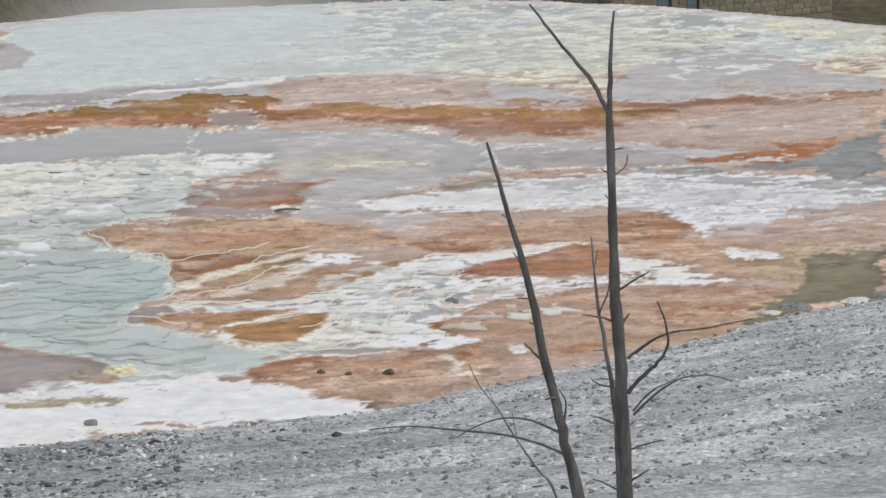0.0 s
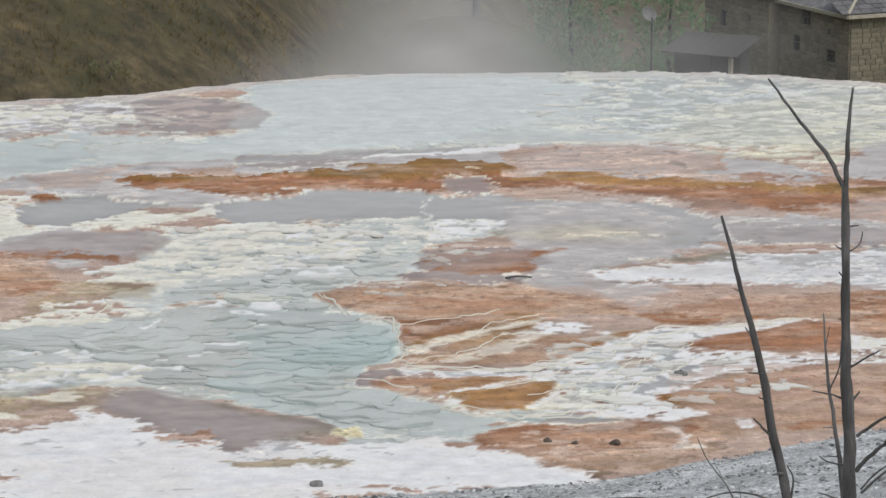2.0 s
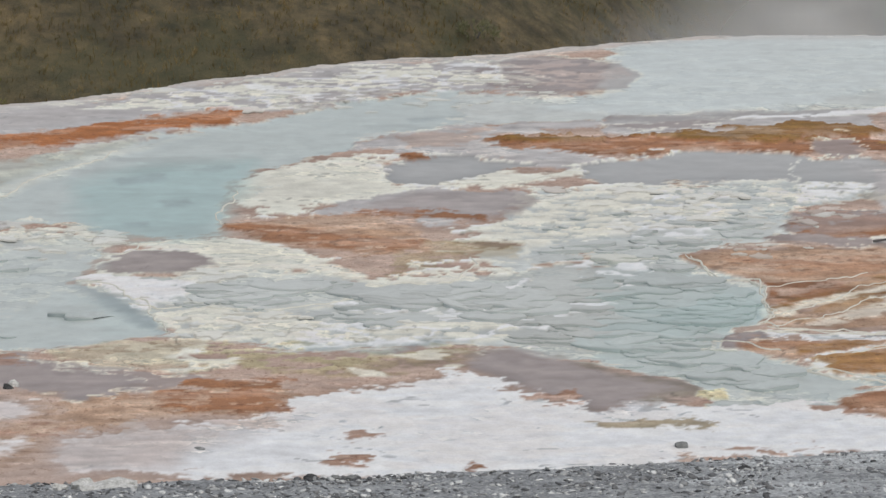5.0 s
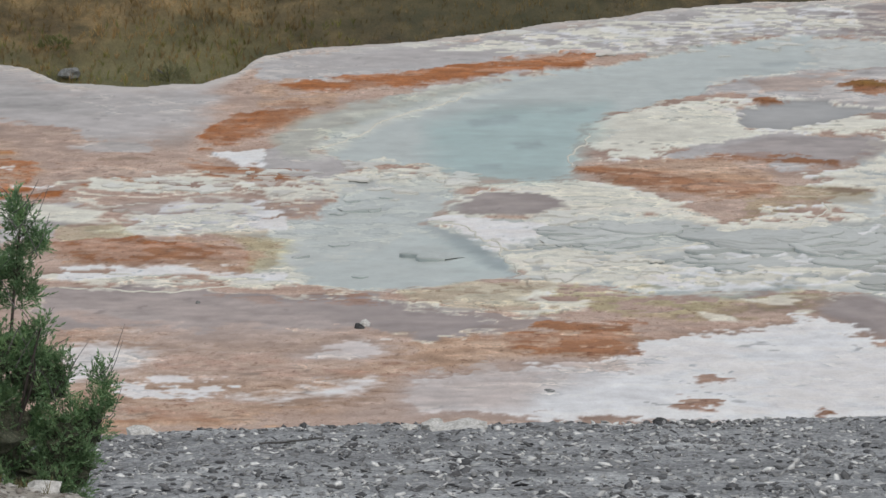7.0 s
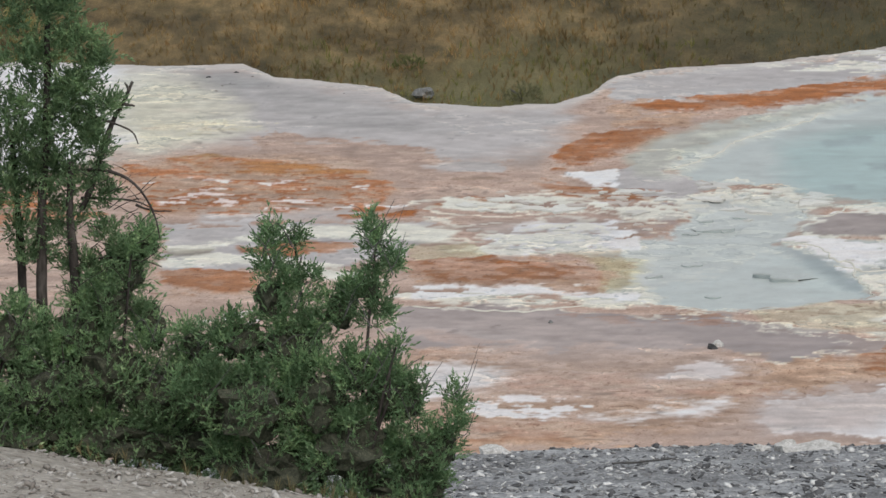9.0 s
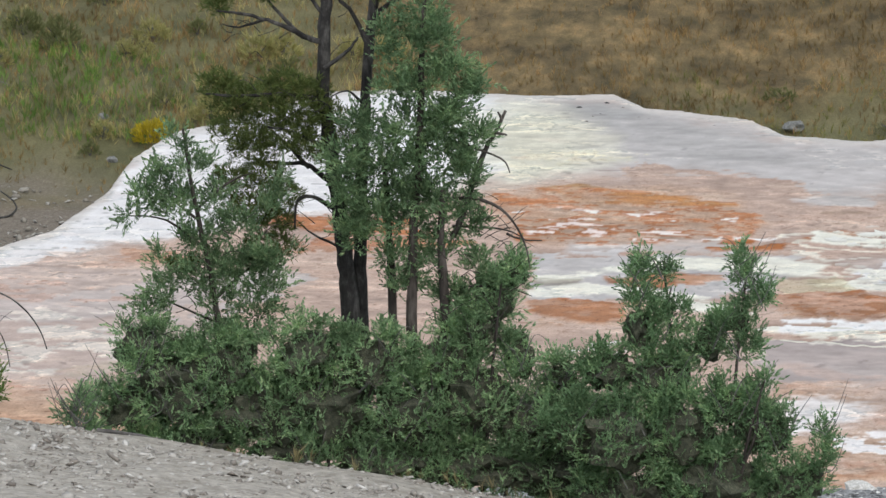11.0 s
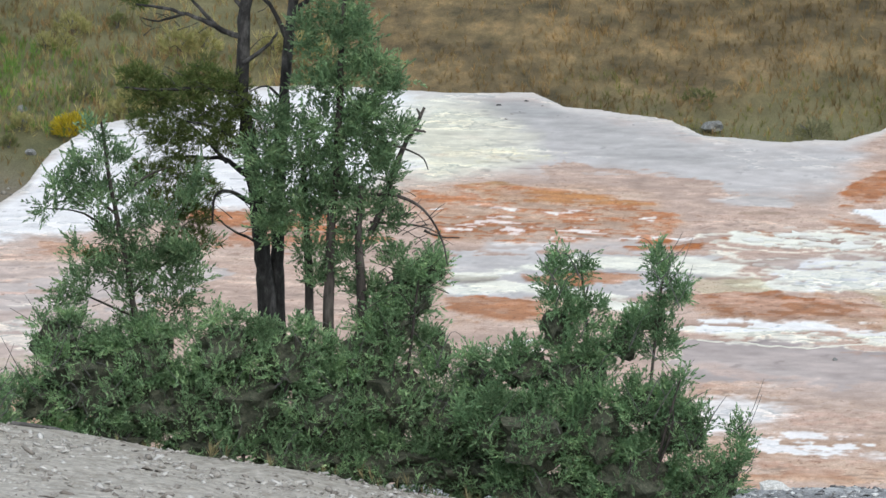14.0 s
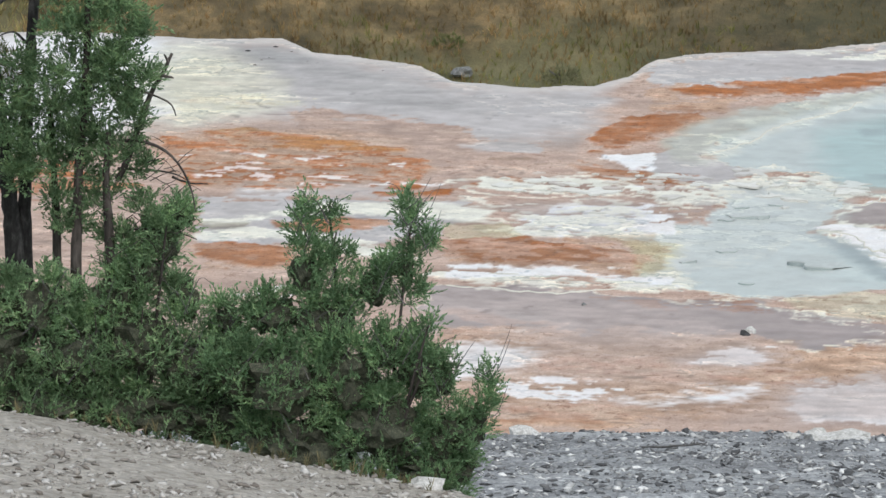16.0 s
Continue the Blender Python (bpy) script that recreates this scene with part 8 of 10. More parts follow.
juniper_bush((-3.91, 33.6, 9.0), [(-0.63, 0.76, 0.48, 0.32), (-0.16, 0.8, 0.36, 0.32), (0.19, 1.0, 0.22, 0.18), (0.45, 1.19, 0.045, 0.08), (0.40, 0.84, 0.2, 0.24), (0.57, 0.8, 0.14, 0.19),
                                 (0.09, 0.41, 0.5, 0.32), (0.61, 0.35, 0.27, 0.28), (0.91, 0.86, 0.04, 0.1), (0.93, 0.66, 0.08, 0.15), (0.82, 0.44, 0.15, 0.22), (-0.51, 0.29, 0.5, 0.26), (0.52, 0.09, 0.45, 0.17), (-0.97, 0.86, 0.24, 0.24)],
             "wide dark green juniper bush hanging over gravel", JUNIPER_DARK, 281, 8)
juniper_bush((-10.27, 34.72, 8.8), [(-0.27, 2.23, 0.14, 0.16), (-0.10, 2.05, 0.16, 0.20), (-0.29, 1.82, 0.25, 0.27), (0.02, 1.63, 0.22, 0.22), (-0.21, 1.36, 0.34, 0.3), (0.20, 1.44, 0.2, 0.22), (0.33, 1.25, 0.15, 0.25),
                                   (0.05, 1.02, 0.34, 0.25), (0.47, 1.34, 0.07, 0.22), (0.41, 0.9, 0.16, 0.18), (-0.22, 0.94, 0.32, 0.18), (-0.6, 1.9, 0.3, 0.4), (-0.7, 1.2, 0.4, 0.4)],
             "bright yellow-green juniper bush beside a dead tree", YELLOW_GREEN, 301, 6)
juniper_bush((-8.59, 32.91, 9.75), [(0.01, 0.22, 0.12, 0.15), (0.02, 0.05, 0.16, 0.1)], "small grey-green bush on the bank crest", JUNIPER_GREEN, 321, 2)

t = Tree("dead_tree", (-10.12, 34.56, 8.6), "silver dead tree with many drooping bare twigs", "tree", SNAG_WOOD, 341, 0.4)
t.trunk((-0.01, 0.0), (-0.01, 0.66), (0.00, 1.96), (0.02, 2.46), (0.06, 3.05), (0.05, 3.51), (0.06, 3.96), (0.11, 4.41), (0.13, 4.85), r=(0.066, 0.028))
t.trunk((-0.29, 0.0), (-0.29, 0.77), (-0.27, 2.52), (-0.27, 3.15), r=(0.036, 0.014))
t.limb((0.06, 3.96), (-0.08, 4.21), (-0.20, 4.41), (-0.31, 4.59), r=(0.027, 0.007))
t.limb((0.06, 3.85), (0.25, 4.04), (0.50, 4.08), r=(0.018, 0.005))
t.limb((0.06, 3.42), (0.24, 3.64), (0.44, 3.77), r=(0.018, 0.005))
t.limb((0.06, 2.82), (0.21, 3.37), (0.37, 3.63), r=(0.016, 0.005))
t.limb((0.06, 2.85), (0.31, 3.00), (0.62, 2.88), r=(0.016, 0.005))
t.limb((0.06, 3.05), (-0.17, 3.10), (-0.44, 3.02), r=(0.014, 0.005))
t.limb((0.05, 3.82), (-0.19, 3.96), (-0.42, 3.79), r=(0.016, 0.005))
t.limb((0.05, 3.24), (-0.17, 3.38), (-0.39, 3.29), r=(0.014, 0.005))
t.limb((0.05, 2.78), (-0.23, 2.83), (-0.45, 2.75), r=(0.011, 0.005))
t.limb((0.06, 3.08), (0.36, 3.11), (0.52, 3.04), r=(0.011, 0.005))
t.limb((0.02, 1.90), (0.20, 1.94), (0.42, 1.95), (0.62, 1.85), (0.78, 1.66), (0.85, 1.47), r=(0.011, 0.005))
t.limb((0.05, 1.70), (0.35, 1.67), (0.50, 1.53), (0.56, 1.25), r=(0.009, 0.003))
t.limb((0.30, 1.60), (0.40, 2.04), (0.46, 2.40), r=(0.011, 0.003))
t.limb((0.05, 3.5), (0.14, 3.72), (0.3, 3.84), (0.48, 3.78), r=(0.02, 0.006))
t.limb((0.04, 2.42), (0.12, 2.7), (0.18, 2.98), (0.25, 3.16), (0.4, 3.34), r=(0.018, 0.005))
t.limb((0.05, 2.46), (0.3, 2.5), (0.58, 2.52), (0.64, 2.6), (0.48, 2.72), (0.28, 2.7), r=(0.014, 0.004))
t.limb((0.04, 2.5), (-0.14, 2.36), (-0.22, 2.22), r=(0.016, 0.005))
t.limb((0.04, 3.58), (-0.2, 3.6), (-0.48, 3.44), r=(0.022, 0.006))
t.limb((0.05, 3.62), (-0.08, 3.9), (-0.25, 4.16), r=(0.026, 0.01))
t.limb((0.24, 2.5), (0.2, 2.32), (0.16, 2.2), r=(0.01, 0.003))
t.twigs(190, (-0.45, 2.2, 0.4, 4.2), 0.38, PALE_WOOD, r=0.0045)


# ---- loose rocks ----
def ground_at(x, y):
    """Height of the visible surface at a spot, terrace or ground."""
    g = float(land(np.array([x]), np.array([y]))[0])
    on_terrace = near_edge(x) < y < float(far_edge(np.array([x]), np.array([y]))[0])
    return max(g, 0.0) if on_terrace else g


ROCK_DARK = mottled("dark_wet_rock", [(0.06, 0.045, 0.035), (0.1, 0.08, 0.065), (0.16, 0.13, 0.11)], 14.0, 0.85, 4, 0.01)
ROCK_GREY = mottled("grey_rock", [(0.11, 0.115, 0.11), (0.2, 0.205, 0.2), (0.32, 0.32, 0.31)], 12.0, 0.9, 4, 0.01)
ROCK_WHITE = mottled("white_travertine_rock", [(0.4, 0.39, 0.36), (0.6, 0.59, 0.56), (0.72, 0.71, 0.69)], 9.0, 0.9, 4, 0.012)
ROCK_BLACK = mottled("black_cinder", [(0.025, 0.025, 0.026), (0.05, 0.05, 0.05), (0.09, 0.09, 0.09)], 12.0, 0.9, 4, 0.01)


def rock(x, y, size, material, label, seed, sink=0.0, turn=0.0):
    mesh = rock_mesh("rock", np.random.default_rng(seed), size, 2, 0.42)
    mesh.materials.append(material)
    ob = new("rock", mesh)
    ob.matrix_basis = pose(x, y, ground_at(x, y) + size[2] * 0.3 - sink, 0, 0, turn)
    return tagged(ob, label, "rock")


rock(14.2, 75.6, (0.09, 0.1, 0.085), ROCK_DARK, "rounded dark brown rock on orange travertine", 1)
rock(16.4, 81.0, (0.12, 0.14, 0.09), ROCK_GREY, "angular grey-brown rock on white crust", 2, turn=20)
rock(8.76, 73.2, (0.12, 0.14, 0.075), ROCK_GREY, "flat dark grey rock on white travertine", 3)
rock(-2.33, 78.0, (0.11, 0.1, 0.12), ROCK_WHITE, "pale round rock with a dark base", 4)
rock(-2.41, 77.8, (0.13, 0.1, 0.09), ROCK_BLACK, "small black rock beside a pale rock", 5)
rock(0.83, 73.35, (0.12, 0.15, 0.05), ROCK_GREY, "small flat grey stone on white crust", 6)
rock(9.14, 68.0, (0.11, 0.13, 0.08), ROCK_BLACK, "black rock lying on grey gravel", 7)
rock(11.43, 65.1, (0.08, 0.09, 0.05), ROCK_BLACK, "small black stone on grey gravel", 8)
rock(13.52, 75.75, (0.07, 0.09, 0.045), ROCK_DARK, "small dark stone on orange travertine", 9)
rock(13.09, 76.0, (0.07, 0.09, 0.045), ROCK_DARK, "small dark stone on orange crust", 10)
rock(-5.35, 79.8, (0.05, 0.06, 0.05), ROCK_GREY, "small grey stone on pink travertine", 11)
rock(-1.02, 68.2, (0.17, 0.2, 0.14), ROCK_WHITE, "cream travertine boulder half buried in gravel", 12)
rock(-0.5, 68.5, (0.26, 0.2, 0.13), ROCK_WHITE, "long cream travertine boulder in gravel", 13)
rock(-0.62, 67.4, (0.42, 0.4, 0.16), ROCK_WHITE, "broad pale travertine boulder in gravel", 14, 0.05)
rock(-1.35, 68.0, (0.13, 0.15, 0.09), ROCK_WHITE, "small pale boulder in gravel", 15)
rock(-5.6, 70.0, (0.24, 0.22, 0.14), ROCK_WHITE, "dirty white boulder at the gravel edge", 16)
rock(-3.35, 32.75, (0.15, 0.12, 0.07), ROCK_WHITE, "pale boulder on the sandy bank crest", 17)
rock(-2.95, 63.4, (0.07, 0.06, 0.04), ROCK_GREY, "grey stone on gravel", 18)
rubble = np.random.default_rng(5)
for k in range(22):
    x, y = (rubble.normal(-11.3, 0.35), rubble.normal(102.7, 0.5)) if k < 15 else (rubble.normal(-14.5, 0.5), rubble.normal(104.9, 1.2))
    s = rubble.uniform(0.022, 0.045)
    rock(x, y, (s * 1.5, s, s * 0.7), ROCK_BLACK if k % 2 else ROCK_DARK, "small dark stone on grey sinter near the rim", 180 + k)
for k in range(22):
    x = rubble.normal(3.2, 0.5)
    s = rubble.uniform(0.03, 0.08)
    rock(x, float(near_edge(x)) - rubble.uniform(0.3, 1.4), (s * 1.3, s, s * 0.8), ROCK_BLACK if k % 3 == 0 else ROCK_GREY, "dark crumbling earth clod at the gravel edge", 130 + k)
for k, (x, y, s) in enumerate(((22.4, 79.0, 0.3), (23.6, 79.3, 0.24), (24.3, 79.6, 0.3), (21.8, 78.6, 0.2))):
    rock(x, y, (s, s * 0.8, s * 0.3), ROCK_WHITE if k % 2 else ROCK_GREY, "low rubble stone along the gravel edge", 40 + k)


def stick(points, r, label, material, seed):
    v, f = tube(points, r, 6, 0.12, seed)
    mesh = raw_mesh("stick", v, f, flat=False)
    mesh.materials.append(material)
    return tagged(new("stick", mesh), label, "stick")


stick([(14.6, 90.1, 0.07), (14.85, 90.25, 0.08), (15.15, 90.2, 0.06)], (0.028, 0.015), "dark piece of wood lying on wet crust", DEAD_WOOD, 3)
stick([(-3.35, 62.7, ground_at(-3.35, 62.7) + 0.05), (-2.9, 63.3, ground_at(-2.9, 63.3) + 0.04), (-2.5, 64.2, ground_at(-2.5, 64.2) + 0.06)], (0.018, 0.01), "dark stick lying on gravel", DEAD_WOOD, 4)
stick([(-8.25, 32.2, ground_at(-8.25, 32.2) + 0.02), (-8.0, 32.25, ground_at(-8.0, 32.25) + 0.03), (-7.75, 32.2, ground_at(-7.75, 32.2) + 0.02)], (0.02, 0.012), "bleached stick on the sandy bank", PALE_WOOD, 5)
stick([(-10.2, 30.7, ground_at(-10.2, 30.7) + 0.03), (-9.95, 30.8, ground_at(-9.95, 30.8) + 0.03), (-9.75, 30.8, ground_at(-9.75, 30.8) + 0.02)], (0.02, 0.012), "bleached stick on sandy gravel", PALE_WOOD, 6)


# ---- gravel and grass, uncountable ----
def scatter(name, count, area, shapes, size, material, label, category, seed, flat=0.6, lift=0.25, keep=None):
    """One object of many stones over an area given as bearing and distance ranges."""
    rng = np.random.default_rng(seed)
    b, d = rng.uniform(area[0], area[1], count), np.sqrt(rng.uniform(area[2] ** 2, area[3] ** 2, count))
    x, y = b * d, d
    ok = np.ones(count, bool) if keep is None else keep(x, y)
    x, y = x[ok], y[ok]
    z = land(x, y) + fbm(x, y, 3.0, 4, 3) * (0.05 * smooth(10, 30, np.hypot(x, y)) + 0.1 * smooth(38, 50, np.hypot(x, y)))
    s = size[0] * (size[1] / size[0]) ** (rng.uniform(size=len(x)) ** 2.6)
    place = np.stack([x, y, z + s * lift], 1)
    axis = np.stack([rng.normal(size=len(x)) * 0.35, rng.normal(size=len(x)) * 0.35, np.ones(len(x))], 1)
    sz = np.stack([s * rng.uniform(0.8, 1.5, len(x)), s * rng.uniform(0.7, 1.1, len(x)), s * flat * rng.uniform(0.6, 1.3, len(x))], 1)
    mesh = swarm(name, shapes, place, sz, frames_along(axis, rng), rng)
    mesh.materials.append(material)
    return tagged(new(name, mesh), label, category, kind="stuff")


def chips(name, colours):
    m, n, l, b = shader(name, 0.92)
    geo = n.new("ShaderNodeNewGeometry")
    k = len(colours) - 1
    c = ramp(n, l, geo.outputs["Random Per Island"], [(i / k, q) for i, q in enumerate(colours)]).outputs["Color"]
    g = tex(n, l, 30.0, 4)
    l.new(blend(n, l, c, ramp(n, l, g.outputs["Fac"], [(0.3, (0.75, 0.75, 0.75)), (0.7, (1.2, 1.2, 1.2))]).outputs["Color"], 0.8, "MULTIPLY"), b.inputs["Base Color"])
    return m


DARK_CHIPS = chips("charcoal_and_white_gravel", [(0.07, 0.071, 0.074), (0.13, 0.132, 0.135), (0.2, 0.2, 0.2), (0.3, 0.305, 0.305), (0.58, 0.58, 0.57), (0.85, 0.85, 0.83)])
GREY_CHIPS = chips("mixed_grey_gravel", [(0.16, 0.163, 0.167), (0.22, 0.225, 0.23), (0.26, 0.25, 0.255), (0.36, 0.37, 0.37), (0.55, 0.555, 0.555), (0.8, 0.8, 0.79)])
SAND_CHIPS = chips("mixed_sandy_gravel", [(0.2, 0.175, 0.15), (0.3, 0.275, 0.245), (0.4, 0.375, 0.34), (0.5, 0.475, 0.44), (0.64, 0.62, 0.59)])
SOIL_CHIPS = chips("pale_stones", [(0.2, 0.18, 0.15), (0.3, 0.28, 0.24), (0.5, 0.48, 0.45)])


def on_gravel(x, y):
    return y < near_edge(x) + 0.15


scatter("gravel", 24000, (-0.14, 0.14, 44, 81), STONES, (0.014, 0.08), DARK_CHIPS, "loose charcoal and white gravel chips", "gravel", 5, flat=0.4, keep=on_gravel)
scatter("gravel", 19000, (0.13, 0.36, 44, 81), STONES, (0.012, 0.06), GREY_CHIPS, "loose pale grey gravel chips", "gravel", 7, flat=0.4, keep=on_gravel)
scatter("gravel", 15000, (-0.42, -0.04, 24, 34), STONES, (0.008, 0.045), SAND_CHIPS, "loose sandy gravel on the bank", "gravel", 6)
scatter("gravel", 2500, (-0.36, -0.2, 112, 146), STONES, (0.04, 0.22), SOIL_CHIPS, "scattered pale stones on bare soil", "gravel", 8)


def grass(name, count, area, size, colours, label, seed, keep=None, shapes=GRASS_TUFTS, height=1.0):
    rng = np.random.default_rng(seed)
    b, d = rng.uniform(area[0], area[1], count), np.sqrt(rng.uniform(area[2] ** 2, area[3] ** 2, count))
    x, y = b * d, d
    clump = fbm(x, y, 5.0, 3, seed)
    ok = clump + rng.normal(size=count) * 0.25 > -0.12
    if keep is not None:
        ok &= keep(x, y)
    x, y, clump = x[ok], y[ok], clump[ok]
    z = land(x, y) + fbm(x, y, 3.0, 4, 3) * 0.15
    s = size * rng.uniform(0.5, 1.3, len(x)) * (1 + 0.5 * clump)
    axis = np.stack([rng.normal(size=len(x)) * 0.12, rng.normal(size=len(x)) * 0.12, np.ones(len(x))], 1)
    mesh = swarm(name, shapes, np.stack([x, y, z - 0.03], 1), np.stack([s * 1.1, s * 1.1, s * height], 1), frames_along(axis, rng), rng)
    mesh.materials.append(foliage(name + "_blades", colours, 0.9, patchy=2.0))
    return tagged(new(name, mesh), label, "grass", kind="stuff")


def hill_zone(x, y):
    return (x / y > -0.235) | (np.hypot(x, y) > 150)


grass("grass", 12000, (-0.06, 0.14, 150, 195), 0.24, [(0.17, 0.135, 0.066), (0.215, 0.165, 0.082), (0.26, 0.2, 0.1), (0.19, 0.17, 0.07)], "dull brown grass on the steep hillside", 77)
grass("grass", 12000, (-0.37, -0.04, 150, 188), 0.34, [(0.26, 0.18, 0.09), (0.3, 0.21, 0.105), (0.35, 0.248, 0.124), (0.42, 0.3, 0.15), (0.29, 0.23, 0.1)], "dry golden-brown grass on the hillside", 71, hill_zone)
grass("grass", 7000, (-0.33, -0.06, 146, 178), 0.3, [(0.27, 0.195, 0.09), (0.32, 0.235, 0.106), (0.38, 0.28, 0.126)], "tall straw-coloured grass below the hillside", 72, hill_zone)
grass("grass", 6500, (-0.37, -0.17, 150, 180), 0.45, [(0.286, 0.286, 0.124), (0.364, 0.351, 0.156), (0.442, 0.403, 0.189), (0.494, 0.416, 0.208)], "olive green grass and sage on the flat", 73)
grass("grass", 1400, (-0.3, -0.2, 150, 158), 0.45, [(0.13, 0.235, 0.052), (0.182, 0.31, 0.0715), (0.26, 0.37, 0.104)], "bright green grass along a wet hollow", 74)
grass("grass", 700, (-0.13, -0.03, 150, 160), 0.3, [(0.16, 0.18, 0.055), (0.23, 0.235, 0.08), (0.3, 0.27, 0.1)], "green sedge in the hollow behind the terrace", 75)
grass("grass", 260, (-0.28, -0.1, 32.4, 33.7), 0.11, [(0.2, 0.18, 0.095), (0.31, 0.275, 0.16), (0.15, 0.15, 0.075)], "wisps of dry grass on the bank crest", 76)
SHRUB_GREEN = foliage("sage_leaves", [(0.176, 0.182, 0.101), (0.257, 0.257, 0.149), (0.338, 0.324, 0.203)], 0.9)
SHRUB_DARK = foliage("dark_shrub_leaves", [(0.135, 0.162, 0.0675), (0.203, 0.223, 0.0945), (0.257, 0.257, 0.121)], 0.9)
SHRUB_YELLOW = foliage("yellow_rabbitbrush_flowers", [(0.5, 0.4, 0.03), (0.7, 0.55, 0.04), (0.3, 0.3, 0.06)], 0.9)


def shrub(x, y, size, material, label, seed, category="shrub", n=110):
    rng = np.random.default_rng(seed)
    root = thing("shrub", (x, y, ground_at(x, y) + 0.05), label, category, "shrubs on the valley side")
    d = rng.normal(size=(n, 3))
    d /= np.linalg.norm(d, axis=1, keepdims=True)
    d[:, 2] = np.abs(d[:, 2])
    p = d * (rng.uniform(0.3, 1, n) ** 0.5)[:, None] * np.array((size[0], size[0], size[1]))
    s = size[1] * 0.42 * rng.uniform(0.6, 1.3, n)
    part("leaves", swarm("leaves", SHRUB_SPRIGS, p, np.stack([s, s, s], 1), frames_along(d + np.array((0, 0, 0.6)), rng), rng), material, root)["kind"] = "stuff"
    for k in range(3):
        a = rng.uniform(0, 6.3)
        v, f = tube([(0, 0, -0.15), (0.2 * size[0] * math.cos(a), 0.2 * size[0] * math.sin(a), size[1] * 0.4), (0.6 * size[0] * math.cos(a), 0.6 * size[0] * math.sin(a), size[1] * 0.8)], (0.03, 0.01), 5, 0.1, seed + k)
        part("stem", raw_mesh("stem", v, f), DEAD_WOOD, root)
    return root


shrub(-36.1, 150.6, (0.75, 0.6), SHRUB_YELLOW, "rabbitbrush in yellow flower beside pale stones", 1, n=300)
rng = np.random.default_rng(17)
for k in range(26):
    b = rng.uniform(-0.35, 0.14)
    d = rng.uniform(142, 200)
    pick = rng.integers(3)
    s = rng.uniform(0.4, 0.9)
    shrub(b * d, d, (s, s * rng.uniform(0.5, 0.8)), (SHRUB_GREEN, SHRUB_DARK, SHRUB_GREEN)[pick],
          ("grey-green sagebrush on the dry hillside", "dark green low shrub on the dry hillside", "grey-green sagebrush on the dry hillside")[pick], 500 + k)
CLUMP_OLIVE = foliage("tall_olive_grass", [(0.33, 0.33, 0.135), (0.42, 0.4, 0.175), (0.52, 0.45, 0.205), (0.3, 0.34, 0.13)], 0.9)
for k in range(84):
    b = rng.uniform(-0.36, -0.17)
    d = rng.uniform(148, 178)
    s = 0.4 * 2.4 ** rng.uniform()
    shrub(b * d, d, (s * 0.8, s), (CLUMP_OLIVE, CLUMP_OLIVE, SHRUB_DARK)[k % 3], ("tall olive grass clump on the valley flat", "tall olive grass clump on the valley flat", "dark green shrub on the valley flat")[k % 3], 560 + k, n=90)
for k, (x, y, s) in enumerate(((-14.8, 156.0, 0.36), (-37.9, 151.2, 0.24), (-37.2, 149.0, 0.2), (-38.3, 152.2, 0.22), (3.0, 170.0, 0.35), (-11.0, 169.5, 0.35))):
    rock(x, y, (s, s, s * 0.7), ROCK_GREY, "grey boulder lying in dry grass", 60 + k)


# ---- stone building below the terrace ----
SANDSTONE = mottled("tan_sandstone", [(0.15, 0.138, 0.098), (0.235, 0.216, 0.155), (0.32, 0.292, 0.215)], 0.9, 0.95, 5, 0.02, per_object=0.2)
MORTAR = mottled("pale_mortar", [(0.2, 0.184, 0.135), (0.26, 0.238, 0.178)], 4.0, 0.95, 5, 0.01)
SLATE = mottled("grey_slate_shingle", [(0.09, 0.09, 0.095), (0.14, 0.14, 0.145), (0.2, 0.2, 0.2)], 3.0, 0.85, 4, 0.01, per_object=0.25)
TRIM = mottled("cream_painted_trim", [(0.42, 0.39, 0.3), (0.5, 0.47, 0.38)], 3.0, 0.7, 4, 0.004)
BLUE_DOOR = mottled("weathered_blue_paint", [(0.1, 0.15, 0.17), (0.14, 0.2, 0.22)], 3.0, 0.6, 5, 0.004)
DARK_GLASS, _n, _l, _b = shader("dark_window_glass", 0.12)
_b.inputs["Base Color"].default_value = (0.02, 0.025, 0.03, 1)
GREY_BOARD = mottled("grey_weathered_boards", [(0.045, 0.043, 0.04), (0.075, 0.072, 0.066)], 2.0, 0.9, 6, 0.01, (1, 1, 0.2))


def box_mesh(name, lo, hi):
    bm = bmesh.new()
    bmesh.ops.create_cube(bm, size=1, matrix=Matrix.LocRotScale([(a + b) / 2 for a, b in zip(lo, hi)], None, [b - a for a, b in zip(lo, hi)]))
    bmesh.ops.bevel(bm, geom=bm.edges, offset=min(0.02, 0.15 * min(b - a for a, b in zip(lo, hi))), segments=1, affect="EDGES")
    return bm


